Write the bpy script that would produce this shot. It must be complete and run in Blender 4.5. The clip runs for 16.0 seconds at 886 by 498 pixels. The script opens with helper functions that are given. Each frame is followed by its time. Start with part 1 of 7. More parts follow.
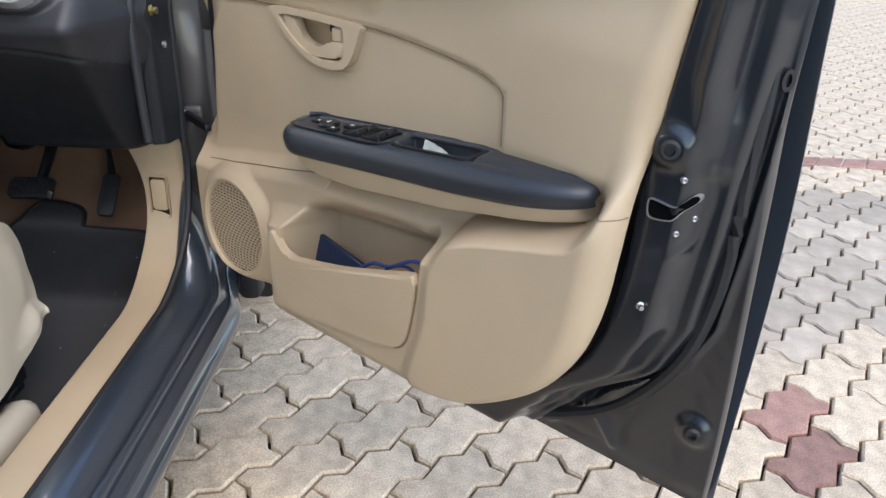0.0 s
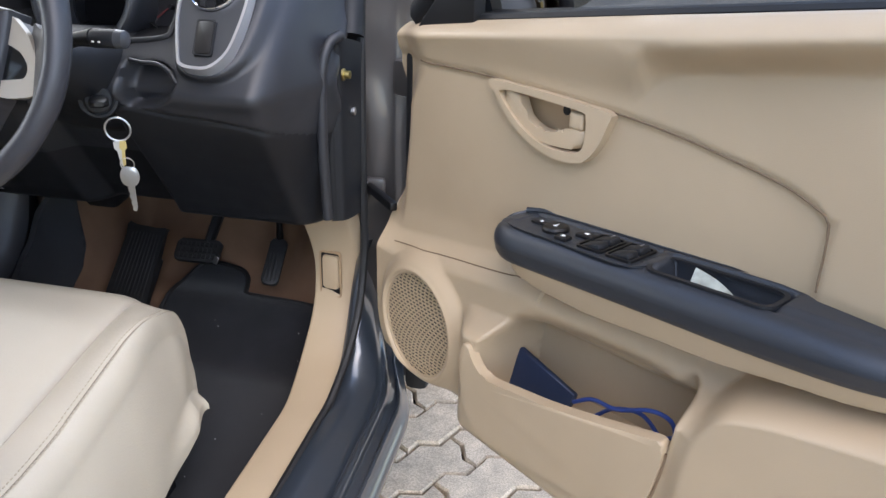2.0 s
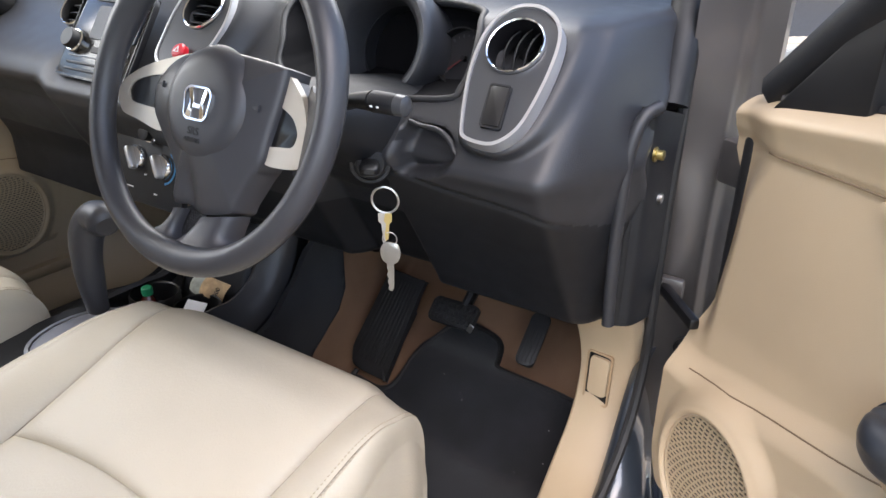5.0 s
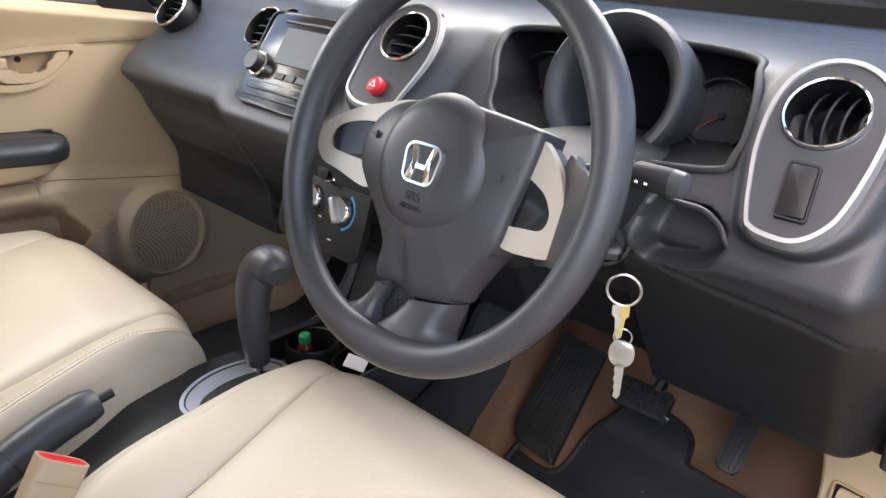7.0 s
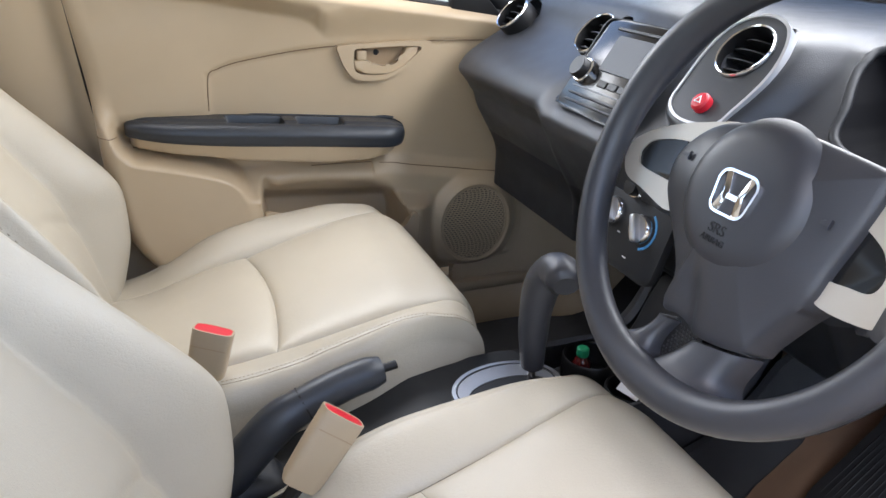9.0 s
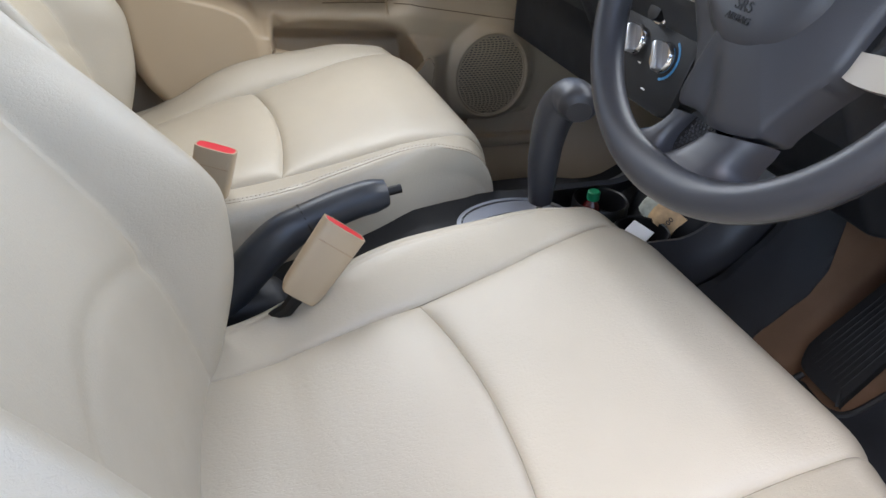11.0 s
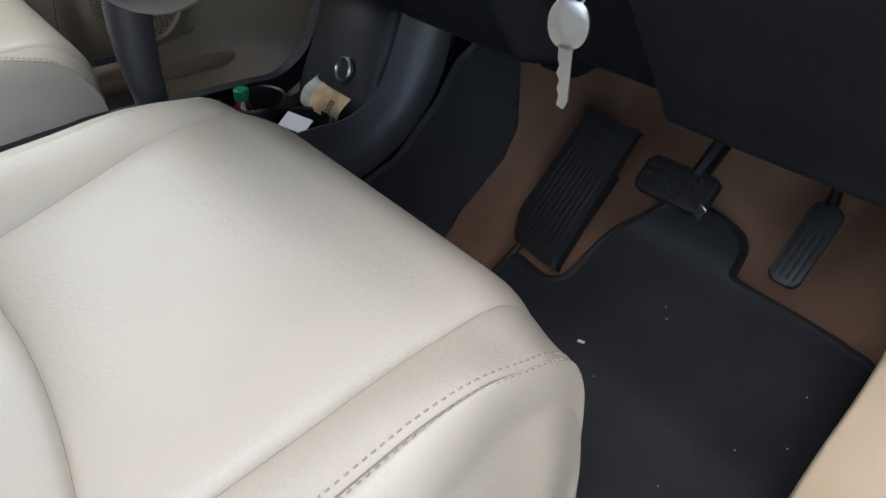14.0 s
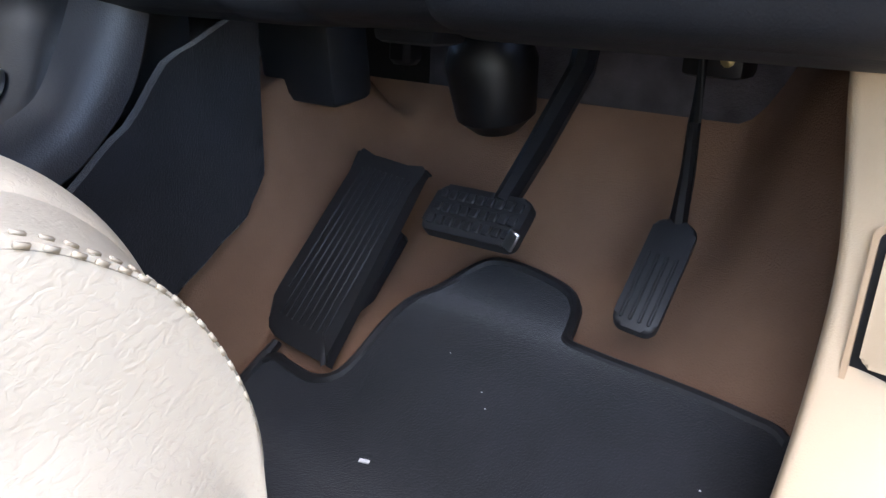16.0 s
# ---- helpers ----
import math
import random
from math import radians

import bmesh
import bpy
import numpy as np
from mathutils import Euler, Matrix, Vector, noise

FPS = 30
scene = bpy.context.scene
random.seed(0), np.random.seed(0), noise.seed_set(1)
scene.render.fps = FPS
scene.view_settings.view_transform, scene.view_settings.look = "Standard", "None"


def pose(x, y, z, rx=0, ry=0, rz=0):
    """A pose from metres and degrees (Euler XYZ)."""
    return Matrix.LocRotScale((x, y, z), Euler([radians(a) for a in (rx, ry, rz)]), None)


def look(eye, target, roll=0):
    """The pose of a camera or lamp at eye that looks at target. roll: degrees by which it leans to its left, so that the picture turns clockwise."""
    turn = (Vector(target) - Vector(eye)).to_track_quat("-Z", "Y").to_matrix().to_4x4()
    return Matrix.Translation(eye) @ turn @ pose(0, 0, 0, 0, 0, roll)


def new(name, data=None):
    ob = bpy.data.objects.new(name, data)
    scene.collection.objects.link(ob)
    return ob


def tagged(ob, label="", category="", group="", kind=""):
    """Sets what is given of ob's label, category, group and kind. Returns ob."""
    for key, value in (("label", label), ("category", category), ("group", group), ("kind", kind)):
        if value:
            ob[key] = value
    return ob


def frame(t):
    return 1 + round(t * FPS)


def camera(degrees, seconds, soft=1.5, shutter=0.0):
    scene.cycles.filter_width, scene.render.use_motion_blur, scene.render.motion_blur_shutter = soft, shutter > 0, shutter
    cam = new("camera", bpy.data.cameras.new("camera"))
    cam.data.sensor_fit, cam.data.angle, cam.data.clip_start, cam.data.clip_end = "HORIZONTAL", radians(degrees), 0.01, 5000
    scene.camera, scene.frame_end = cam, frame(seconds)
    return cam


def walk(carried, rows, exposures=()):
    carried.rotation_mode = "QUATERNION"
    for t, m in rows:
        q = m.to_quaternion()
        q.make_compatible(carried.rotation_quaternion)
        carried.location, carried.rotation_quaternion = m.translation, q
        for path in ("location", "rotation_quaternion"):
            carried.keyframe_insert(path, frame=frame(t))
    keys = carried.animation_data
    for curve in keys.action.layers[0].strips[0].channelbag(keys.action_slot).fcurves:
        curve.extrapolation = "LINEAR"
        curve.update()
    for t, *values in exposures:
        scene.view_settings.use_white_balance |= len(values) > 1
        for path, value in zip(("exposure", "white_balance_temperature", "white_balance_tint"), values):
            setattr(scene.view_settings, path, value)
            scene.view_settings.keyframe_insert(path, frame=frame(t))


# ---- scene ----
cam = camera(62.4, 16.0)
PATH = [
    (0, (1.295, -0.987, 1.104), (1.279, 0.797, 0.199), 2.4),
    (0.5, (1.296, -0.96, 1.109), (1.154, 0.827, 0.223), 2.0),
    (1, (1.263, -0.886, 1.107), (1.035, 0.902, 0.24), 1.7),
    (1.5, (1.188, -0.801, 1.113), (0.925, 0.989, 0.259), 1.6),
    (2, (1.135, -0.75, 1.114), (0.776, 1.028, 0.271), 1.6),
    (2.5, (1.111, -0.697, 1.111), (0.586, 1.045, 0.28), 1.2),
    (3, (1.096, -0.627, 1.117), (0.388, 1.041, 0.271), 0.9),
    (3.5, (1.098, -0.58, 1.121), (0.235, 1.009, 0.268), 0.3),
    (3.7, (1.084, -0.564, 1.126), (0.208, 1.016, 0.267), 0.3),
    (5.8, (0.906, -0.489, 1.142), (-0.141, 1.01, 0.333), 1.6),
    (6, (0.866, -0.473, 1.137), (-0.18, 1.027, 0.328), 1.9),
    (6.5, (0.816, -0.47, 1.138), (-0.263, 0.999, 0.314), 2.8),
    (7, (0.791, -0.468, 1.143), (-0.442, 0.887, 0.341), 2.3),
    (7.5, (0.775, -0.45, 1.146), (-0.664, 0.704, 0.373), 1.5),
    (8, (0.768, -0.441, 1.148), (-0.819, 0.495, 0.37), 0.7),
    (8.5, (0.775, -0.445, 1.151), (-0.899, 0.321, 0.368), 0.6),
    (8.7, (0.776, -0.442, 1.149), (-0.917, 0.28, 0.366), 1.0),
    (10.8, (0.799, -0.434, 1.058), (-0.803, 0.158, 0.017), 3.6),
    (11, (0.802, -0.43, 1.05), (-0.777, 0.174, -0.019), 3.4),
    (11.5, (0.815, -0.42, 1.026), (-0.708, 0.209, -0.106), 2.4),
    (12, (0.834, -0.405, 1.017), (-0.634, 0.26, -0.168), 1.7),
    (12.5, (0.84, -0.382, 1.005), (-0.574, 0.34, -0.21), 1.1),
    (13, (0.842, -0.316, 0.979), (-0.527, 0.462, -0.254), -0.8),
    (13.5, (0.827, -0.234, 0.941), (-0.509, 0.62, -0.279), -2.0),
    (14, (0.791, -0.198, 0.894), (-0.499, 0.819, -0.247), -0.3),
    (14.5, (0.738, -0.131, 0.774), (-0.508, 1.078, -0.22), 1.4),
    (15, (0.718, -0.069, 0.703), (-0.444, 1.3, -0.178), 2.7),
    (15.5, (0.7185, -0.0285, 0.6545), (-0.4085, 1.44, -0.105), 2.6),
    (16, (0.7135, -0.0075, 0.6365), (-0.4355, 1.494, -0.013), 2.4),
]


walk(cam, [(t, look(eye, target, roll)) for t, eye, target, roll in PATH],
     exposures=[(0, 1.85, 6850, 10), (1.5, 2.02, 6600, 11), (2.5, 2.12, 6850, 13), (3.0, 2.12, 6850, 13), (3.5, 2.17, 6500, 11), (4.0, 2.2, 6700, 12), (6.5, 2.61, 7500, 15), (7.5, 2.58, 7250, 15), (8.5, 2.47, 6850, 14),
                (11, 2.30, 6650, 12), (13, 2.04, 6550, 10), (14, 2.10, 6550, 10), (14.5, 2.18, 6500, 10), (15, 2.42, 6600, 13), (15.5, 2.92, 6350, 14), (16, 3.28, 6250, 14)])

# overcast daylight
world = bpy.data.worlds.new("world")
scene.world = world
world.use_nodes = True
wn = world.node_tree
sky = wn.nodes.new("ShaderNodeTexSky")
sky.sky_type, sky.sun_disc = "NISHITA", False
sky.sun_elevation, sky.sun_rotation = radians(58), radians(150)
sky.dust_density, sky.air_density = 1.0, 1.0
wn.nodes["Background"].inputs[1].default_value = 0.15
wn.links.new(sky.outputs[0], wn.nodes["Background"].inputs[0])
sun_data = bpy.data.lights.new("sun", "SUN")
sun_data.energy, sun_data.angle, sun_data.color = 0.45, radians(60), (1.0, 0.96, 0.9)
sun = new("sun", sun_data)
# rotation 150 from +y towards +x, 58 above the horizon
sun.matrix_world = look((0.500 * 20 * 0.53, -0.866 * 20 * 0.53, 17), (0, 0, 0))


def window_light(name, eye, target, w, h, watts):
    """Sky light in a window's opening."""
    d = bpy.data.lights.new(name, "AREA")
    d.shape, d.size, d.size_y, d.energy, d.color = "RECTANGLE", w, h, watts, (0.93, 0.97, 1.0)
    ob = new(name, d)
    ob.matrix_world = look(eye, target)
    return ob


window_light("windscreen_light", (0, 0.44, 1.30), (-0.05, -0.30, 0.60), 1.05, 0.26, 2.1)
window_light("side_window_light", (-0.69, -0.22, 1.28), (0.1, -0.15, 0.55), 0.62, 0.22, 1.25)


# ---- materials ----
def material(name, colour, rough=0.5, metal=0.0, var=0.12, scale=6.0, grain=0.0, grain_scale=400.0, grain_kind="noise",
             coat=0.0, spec=0.5, rough_var=0.1, sheen=0.0, islands=False, speck=0.0):
    """A surface with blotches at one scale and fine relief at another."""
    m = bpy.data.materials.new(name)
    m.use_nodes = True
    nt = m.node_tree
    b = nt.nodes["Principled BSDF"]
    b.inputs["Metallic"].default_value = metal
    b.inputs["Specular IOR Level"].default_value = spec
    b.inputs["Coat Weight"].default_value = coat
    b.inputs["Coat Roughness"].default_value = 0.05
    b.inputs["Sheen Weight"].default_value = sheen
    tc = nt.nodes.new("ShaderNodeTexCoord")
    n1 = nt.nodes.new("ShaderNodeTexNoise")
    n1.inputs["Scale"].default_value, n1.inputs["Detail"].default_value = scale, 5
    nt.links.new(tc.outputs["Object"], n1.inputs["Vector"])
    ramp = nt.nodes.new("ShaderNodeMapRange")
    ramp.inputs["From Min"].default_value, ramp.inputs["From Max"].default_value = 0.3, 0.7
    ramp.inputs["To Min"].default_value, ramp.inputs["To Max"].default_value = 1 - var, 1 + var
    nt.links.new(n1.outputs["Fac"], ramp.inputs["Value"])
    value = ramp.outputs[0]
    if islands:
        info = nt.nodes.new("ShaderNodeObjectInfo")
        r2 = nt.nodes.new("ShaderNodeMapRange")
        r2.inputs["To Min"].default_value, r2.inputs["To Max"].default_value = 0.82, 1.15
        nt.links.new(info.outputs["Random"], r2.inputs["Value"])
        mul = nt.nodes.new("ShaderNodeMath")
        mul.operation = "MULTIPLY"
        nt.links.new(value, mul.inputs[0]), nt.links.new(r2.outputs[0], mul.inputs[1])
        value = mul.outputs[0]
    if speck:
        n3 = nt.nodes.new("ShaderNodeTexNoise")
        n3.inputs["Scale"].default_value, n3.inputs["Detail"].default_value = 260, 2
        nt.links.new(tc.outputs["Object"], n3.inputs["Vector"])
        r3 = nt.nodes.new("ShaderNodeMapRange")
        r3.inputs["From Min"].default_value, r3.inputs["From Max"].default_value = 0.3, 0.7
        r3.inputs["To Min"].default_value, r3.inputs["To Max"].default_value = 1 - speck, 1 + speck
        nt.links.new(n3.outputs["Fac"], r3.inputs["Value"])
        mul3 = nt.nodes.new("ShaderNodeMath")
        mul3.operation = "MULTIPLY"
        nt.links.new(value, mul3.inputs[0]), nt.links.new(r3.outputs[0], mul3.inputs[1])
        value = mul3.outputs[0]
    mix = nt.nodes.new("ShaderNodeMix")
    mix.data_type, mix.blend_type = "RGBA", "MULTIPLY"
    mix.inputs["Factor"].default_value = 1.0
    mix.inputs["A"].default_value = (*colour, 1)
    nt.links.new(value, mix.inputs["B"])
    nt.links.new(mix.outputs["Result"], b.inputs["Base Color"])
    rr = nt.nodes.new("ShaderNodeMapRange")
    rr.inputs["To Min"].default_value, rr.inputs["To Max"].default_value = max(0.02, rough - rough_var), min(1, rough + rough_var)
    n2 = nt.nodes.new("ShaderNodeTexNoise")
    n2.inputs["Scale"].default_value, n2.inputs["Detail"].default_value = scale * 5, 4
    nt.links.new(tc.outputs["Object"], n2.inputs["Vector"])
    nt.links.new(n2.outputs["Fac"], rr.inputs["Value"])
    nt.links.new(rr.outputs[0], b.inputs["Roughness"])
    if grain:
        if grain_kind == "cells":
            g = nt.nodes.new("ShaderNodeTexVoronoi")
            g.inputs["Scale"].default_value = grain_scale
            out = g.outputs["Distance"]
        else:
            g = nt.nodes.new("ShaderNodeTexNoise")
            g.inputs["Scale"].default_value, g.inputs["Detail"].default_value = grain_scale, 3
            out = g.outputs["Fac"]
        if grain_kind == "creased":
            # folds drawn out along one direction, broken up by finer ones
            lean = nt.nodes.new("ShaderNodeMapping")
            lean.inputs["Rotation"].default_value, lean.inputs["Scale"].default_value = (0.5, 0.6, 0.3), (1.0, 0.55, 1.0)
            nt.links.new(tc.outputs["Object"], lean.inputs["Vector"])
            nt.links.new(lean.outputs[0], g.inputs["Vector"])
            g.inputs["Detail"].default_value, g.inputs["Distortion"].default_value = 2, 0.9
            fold = nt.nodes.new("ShaderNodeMapRange")
            fold.inputs["From Min"].default_value, fold.inputs["From Max"].default_value = 0.36, 0.56
            nt.links.new(out, fold.inputs["Value"])
            out = fold.outputs[0]
        else:
            nt.links.new(tc.outputs["Object"], g.inputs["Vector"])
        bump = nt.nodes.new("ShaderNodeBump")
        bump.inputs["Strength"].default_value, bump.inputs["Distance"].default_value = grain, 0.001
        nt.links.new(out, bump.inputs["Height"])
        nt.links.new(bump.outputs["Normal"], b.inputs["Normal"])
    return m


def glass(name, tint=(1, 1, 1), rough=0.0):
    """Thin clear glazing."""
    m = bpy.data.materials.new(name)
    m.use_nodes = True
    nt = m.node_tree
    nt.nodes.remove(nt.nodes["Principled BSDF"])
    tr, gl, mx, fr = (nt.nodes.new(k) for k in ("ShaderNodeBsdfTransparent", "ShaderNodeBsdfGlossy", "ShaderNodeMixShader", "ShaderNodeFresnel"))
    tr.inputs[0].default_value = (*tint, 1)
    gl.inputs["Roughness"].default_value = rough
    fr.inputs["IOR"].default_value = 1.45
    nt.links.new(fr.outputs[0], mx.inputs[0]), nt.links.new(tr.outputs[0], mx.inputs[1]), nt.links.new(gl.outputs[0], mx.inputs[2])
    nt.links.new(mx.outputs[0], nt.nodes["Material Output"].inputs["Surface"])
    return m


BEIGE = material("beige_plastic", (0.42, 0.322, 0.212), 0.46, var=0.04, grain=0.12, grain_scale=900, grain_kind="cells")
# beige plastic darkened for recessed parts that lie in shade
BEIGE_DARK = material("beige_plastic_shaded", (0.36, 0.25, 0.15), 0.55, var=0.06, grain=0.12, grain_scale=900, grain_kind="cells")
SEAMLINE = material("shaded_beige_joint", (0.17, 0.115, 0.07), 0.8, var=0.05)
LEATHER = material("cream_leatherette", (0.45, 0.400, 0.314), 0.40, var=0.05, grain=0.17, grain_scale=400, grain_kind="creased", spec=0.5)
# leatherette darkened for the shade down in the seams
LEATHER_GREY = material("leatherette_crease_shade", (0.22, 0.195, 0.15), 0.6, var=0.05, grain=0.22, grain_scale=330, grain_kind="cells", spec=0.45)
THREAD = material("tan_thread", (0.35, 0.30, 0.225), 0.8, var=0.05)
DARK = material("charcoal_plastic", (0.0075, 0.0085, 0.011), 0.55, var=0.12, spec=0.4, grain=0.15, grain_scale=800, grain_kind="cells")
DASH = material("grey_dash_plastic", (0.022, 0.0235, 0.028), 0.45, var=0.1, grain=0.18, grain_scale=700, grain_kind="cells")
GATE = material("brushed_gate_metal", (0.42, 0.42, 0.43), 0.32, metal=1.0, var=0.05)
POD = material("satin_grey_plastic", (0.055, 0.058, 0.064), 0.38, metal=0.3, var=0.05, grain=0.05, grain_scale=900)
BLACK = material("black_plastic", (0.004, 0.004, 0.005), 0.45, var=0.1, spec=0.4)
# flat black that carries the shade inside the instrument recess
RECESS_SHADE = material("matt_black_recess_shade", (0.004, 0.004, 0.005), 0.85, var=0.1, spec=0.1)
GLOSS = material("gloss_black", (0.008, 0.008, 0.009), 0.22, var=0.05, rough_var=0.04)
RUBBER = material("black_rubber", (0.009, 0.009, 0.010), 0.6, var=0.15, grain=0.1, grain_scale=300)
ARMPAD = material("black_soft_plastic", (0.022, 0.026, 0.033), 0.38, var=0.1, grain=0.15, grain_scale=1000, grain_kind="cells")
WHEEL = material("dark_grey_urethane", (0.031, 0.032, 0.038), 0.40, var=0.1, grain=0.12, grain_scale=1300, grain_kind="cells")
PAINT = material("dark_grey_metallic_paint", (0.050, 0.062, 0.080), 0.30, metal=0.5, var=0.03, coat=1.0, rough_var=0.015)
# body paint again, darkened for the shade on the door's shut face
PAINT_SHADED = material("dark_grey_paint_shaded", (0.014, 0.017, 0.022), 0.30, metal=0.3, var=0.06, coat=0.7, rough_var=0.03)
PAINT_IN = material("unpolished_grey_paint", (0.085, 0.078, 0.076), 0.36, metal=0.35, var=0.12, coat=0.4, rough_var=0.08)
SILVER = material("satin_silver", (0.55, 0.56, 0.58), 0.33, metal=0.7, var=0.04, rough_var=0.06)
CHROME = material("chrome", (0.78, 0.78, 0.80), 0.1, metal=1.0, var=0.03, rough_var=0.05)
# near-black colour for the darkness inside an opening
VOID = material("unlit_black_recess", (0.002, 0.002, 0.002), 0.95, var=0.1, spec=0.05)
SILVER_DARK = material("scuffed_dark_metal", (0.34, 0.34, 0.35), 0.35, metal=0.8, var=0.12)
STEEL = material("worn_steel", (0.5, 0.5, 0.5), 0.32, metal=1.0, var=0.1)
BRASS = material("zinc_yellow_steel", (0.55, 0.45, 0.2), 0.32, metal=1.0, var=0.1)
TAUPE = material("champagne_plastic", (0.50, 0.455, 0.39), 0.34, metal=0.45, var=0.04)
CARPET = material("black_carpet", (0.011, 0.0115, 0.014), 0.95, var=0.3, scale=14, grain=0.8, grain_scale=700, spec=0.15, sheen=0.33)
TANCARPET = material("tan_floor_carpet", (0.185, 0.107, 0.066), 0.9, var=0.15, scale=9, grain=0.7, grain_scale=600, spec=0.2)
FELT = material("grey_felt", (0.075, 0.068, 0.074), 0.95, var=0.3, scale=30, grain=0.8, grain_scale=500, spec=0.1)
RED = material("red_plastic", (0.62, 0.015, 0.03), 0.35, var=0.05)
GREEN = material("green_plastic", (0.01, 0.22, 0.10), 0.35, var=0.05)
COLA = material("dark_red_liquid", (0.06, 0.006, 0.006), 0.1, var=0.1)
PAPER = material("banknote_paper", (0.45, 0.30, 0.16), 0.75, var=0.3, scale=60)
PAPERG = material("grey_note_paper", (0.36, 0.38, 0.33), 0.75, var=0.3, scale=60)
WHITE = material("white_marking", (0.75, 0.75, 0.75), 0.5, var=0.02)
BLUE = material("blue_marking", (0.05, 0.25, 0.5), 0.5, var=0.02)
NAVY = material("navy_card", (0.012, 0.025, 0.06), 0.5, var=0.1)
BLUECABLE = material("blue_cable", (0.02, 0.05, 0.22), 0.45, var=0.05)
LCD = material("radio_display", (0.02, 0.026, 0.036), 0.35, var=0.05, rough_var=0.03, spec=0.25)
DIM = material("unlit_scale_print", (0.055, 0.055, 0.065), 0.6, var=0.05)
DIMRED = material("unlit_needle", (0.10, 0.012, 0.012), 0.6, var=0.05)
GAUGE = material("gauge_face", (0.012, 0.012, 0.014), 0.35, var=0.05)
MIRROR = material("mirror", (0.9, 0.9, 0.9), 0.02, metal=1.0, var=0.0, rough_var=0.01)
ALLOY = material("wheel_cover_silver", (0.45, 0.45, 0.46), 0.35, metal=0.5, var=0.08)
HEADLINER = material("beige_headliner", (0.55, 0.50, 0.42), 0.9, var=0.05, grain=0.3, grain_scale=900)
STONE = material("concrete_paver", (0.47, 0.375, 0.265), 0.88, var=0.22, scale=22, grain=0.7, grain_scale=420, islands=True, speck=0.25)
GREYSTONE = material("mortar_smeared_paver", (0.38, 0.312, 0.235), 0.85, var=0.18, scale=14, grain=0.4, grain_scale=300, islands=True, speck=0.12)
REDSTONE = material("red_concrete_paver", (0.28, 0.155, 0.118), 0.88, var=0.22, scale=22, grain=0.7, grain_scale=420, islands=True, speck=0.25)
SAND = material("joint_sand", (0.035, 0.030, 0.024), 0.95, var=0.35, scale=30, grain=0.6, grain_scale=300)
WALLM = material("boundary_wall_plaster", (0.5, 0.46, 0.4), 0.9, var=0.15, scale=2, grain=0.3, grain_scale=60)
PANE = glass("clear_glass", (0.93, 0.96, 0.95))


# ---- mesh helpers ----
V = Vector


def lerp(a, b, t):
    return a + (b - a) * t


def smooth(t):
    t = min(1.0, max(0.0, t))
    return t * t * (3 - 2 * t)


def curve(points, t):
    """Smooth value along (position, value) pairs."""
    if t <= points[0][0]:
        return points[0][1]
    for (a, p), (b, q) in zip(points, points[1:]):
        if t <= b:
            return lerp(p, q, smooth((t - a) / (b - a)) * 0.4 + 0.6 * (t - a) / (b - a))
    return points[-1][1]


def along(points, t):
    """Straight interpolation along a dense row of (position, value) pairs."""
    if t <= points[0][0]:
        return points[0][1]
    for (a, p), (b, q) in zip(points, points[1:]):
        if t <= b:
            return p + (q - p) * (t - a) / (b - a)
    return points[-1][1]


def part(name, bm, mat, parent=None, label="", keep=False, sharp=38):
    """Links a bmesh as one mesh object, under a thing or a part."""
    if not keep:
        bmesh.ops.recalc_face_normals(bm, faces=bm.faces)
    for e in bm.edges:
        if len(e.link_faces) == 2 and e.calc_face_angle(0) > radians(sharp):
            e.smooth = False
    for f in bm.faces:
        f.smooth = True
    me = bpy.data.meshes.new(name)
    bm.to_mesh(me)
    bm.free()
    me.materials.append(mat)
    ob = new(name, me)
    if parent:
        ob.parent = parent
    if label:
        tagged(ob, label)
    return ob


def thing(name, m, label, category, group="", kind=""):
    """An Empty at the base of a thing, to carry its parts."""
    ob = new(name)
    ob.empty_display_size = 0.05
    ob.matrix_world = m
    return tagged(ob, label, category, group, kind)


def single(name, bm, mat, label, category, group="", kind="", sharp=38):
    return tagged(part(name, bm, mat, sharp=sharp), label, category, group, kind)


def loft(rings, closed=True, caps=True, bm=None):
    bm = bm or bmesh.new()
    rows = [[bm.verts.new(p) for p in ring] for ring in rings]
    n = len(rows[0])
    for a, b in zip(rows, rows[1:]):
        for i in range(n if closed else n - 1):
            j = (i + 1) % n
            bm.faces.new((a[i], a[j], b[j], b[i]))
    if caps and closed:
        bm.faces.new(rows[0][::-1]), bm.faces.new(rows[-1])
    return bm


def sweep(path, radius, seg=12, flat=1.0, closed=False, bm=None, up=V((0, 0, 1))):
    """A tube along a path; radius a number or a list; flat squashes it along up."""
    path = [V(p) for p in path]
    n = len(path)
    radii = radius if isinstance(radius, (list, tuple)) else [radius] * n
    rings = []
    for i, p in enumerate(path):
        a, b = (path[i - 1], path[(i + 1) % n]) if closed else (path[max(0, i - 1)], path[min(n - 1, i + 1)])
        d = (b - a).normalized()
        side = d.cross(up)
        side = side.normalized() if side.length > 1e-4 else d.orthogonal().normalized()
        top = side.cross(d).normalized()
        rings.append([p + radii[i] * (math.cos(k * 2 * math.pi / seg) * side + flat * math.sin(k * 2 * math.pi / seg) * top) for k in range(seg)])
    if closed:
        rings.append(rings[0])
        bm = bm or bmesh.new()
        loft(rings, True, False, bm)
        bmesh.ops.remove_doubles(bm, verts=bm.verts, dist=1e-6)
        return bm
    return loft(rings, True, True, bm)


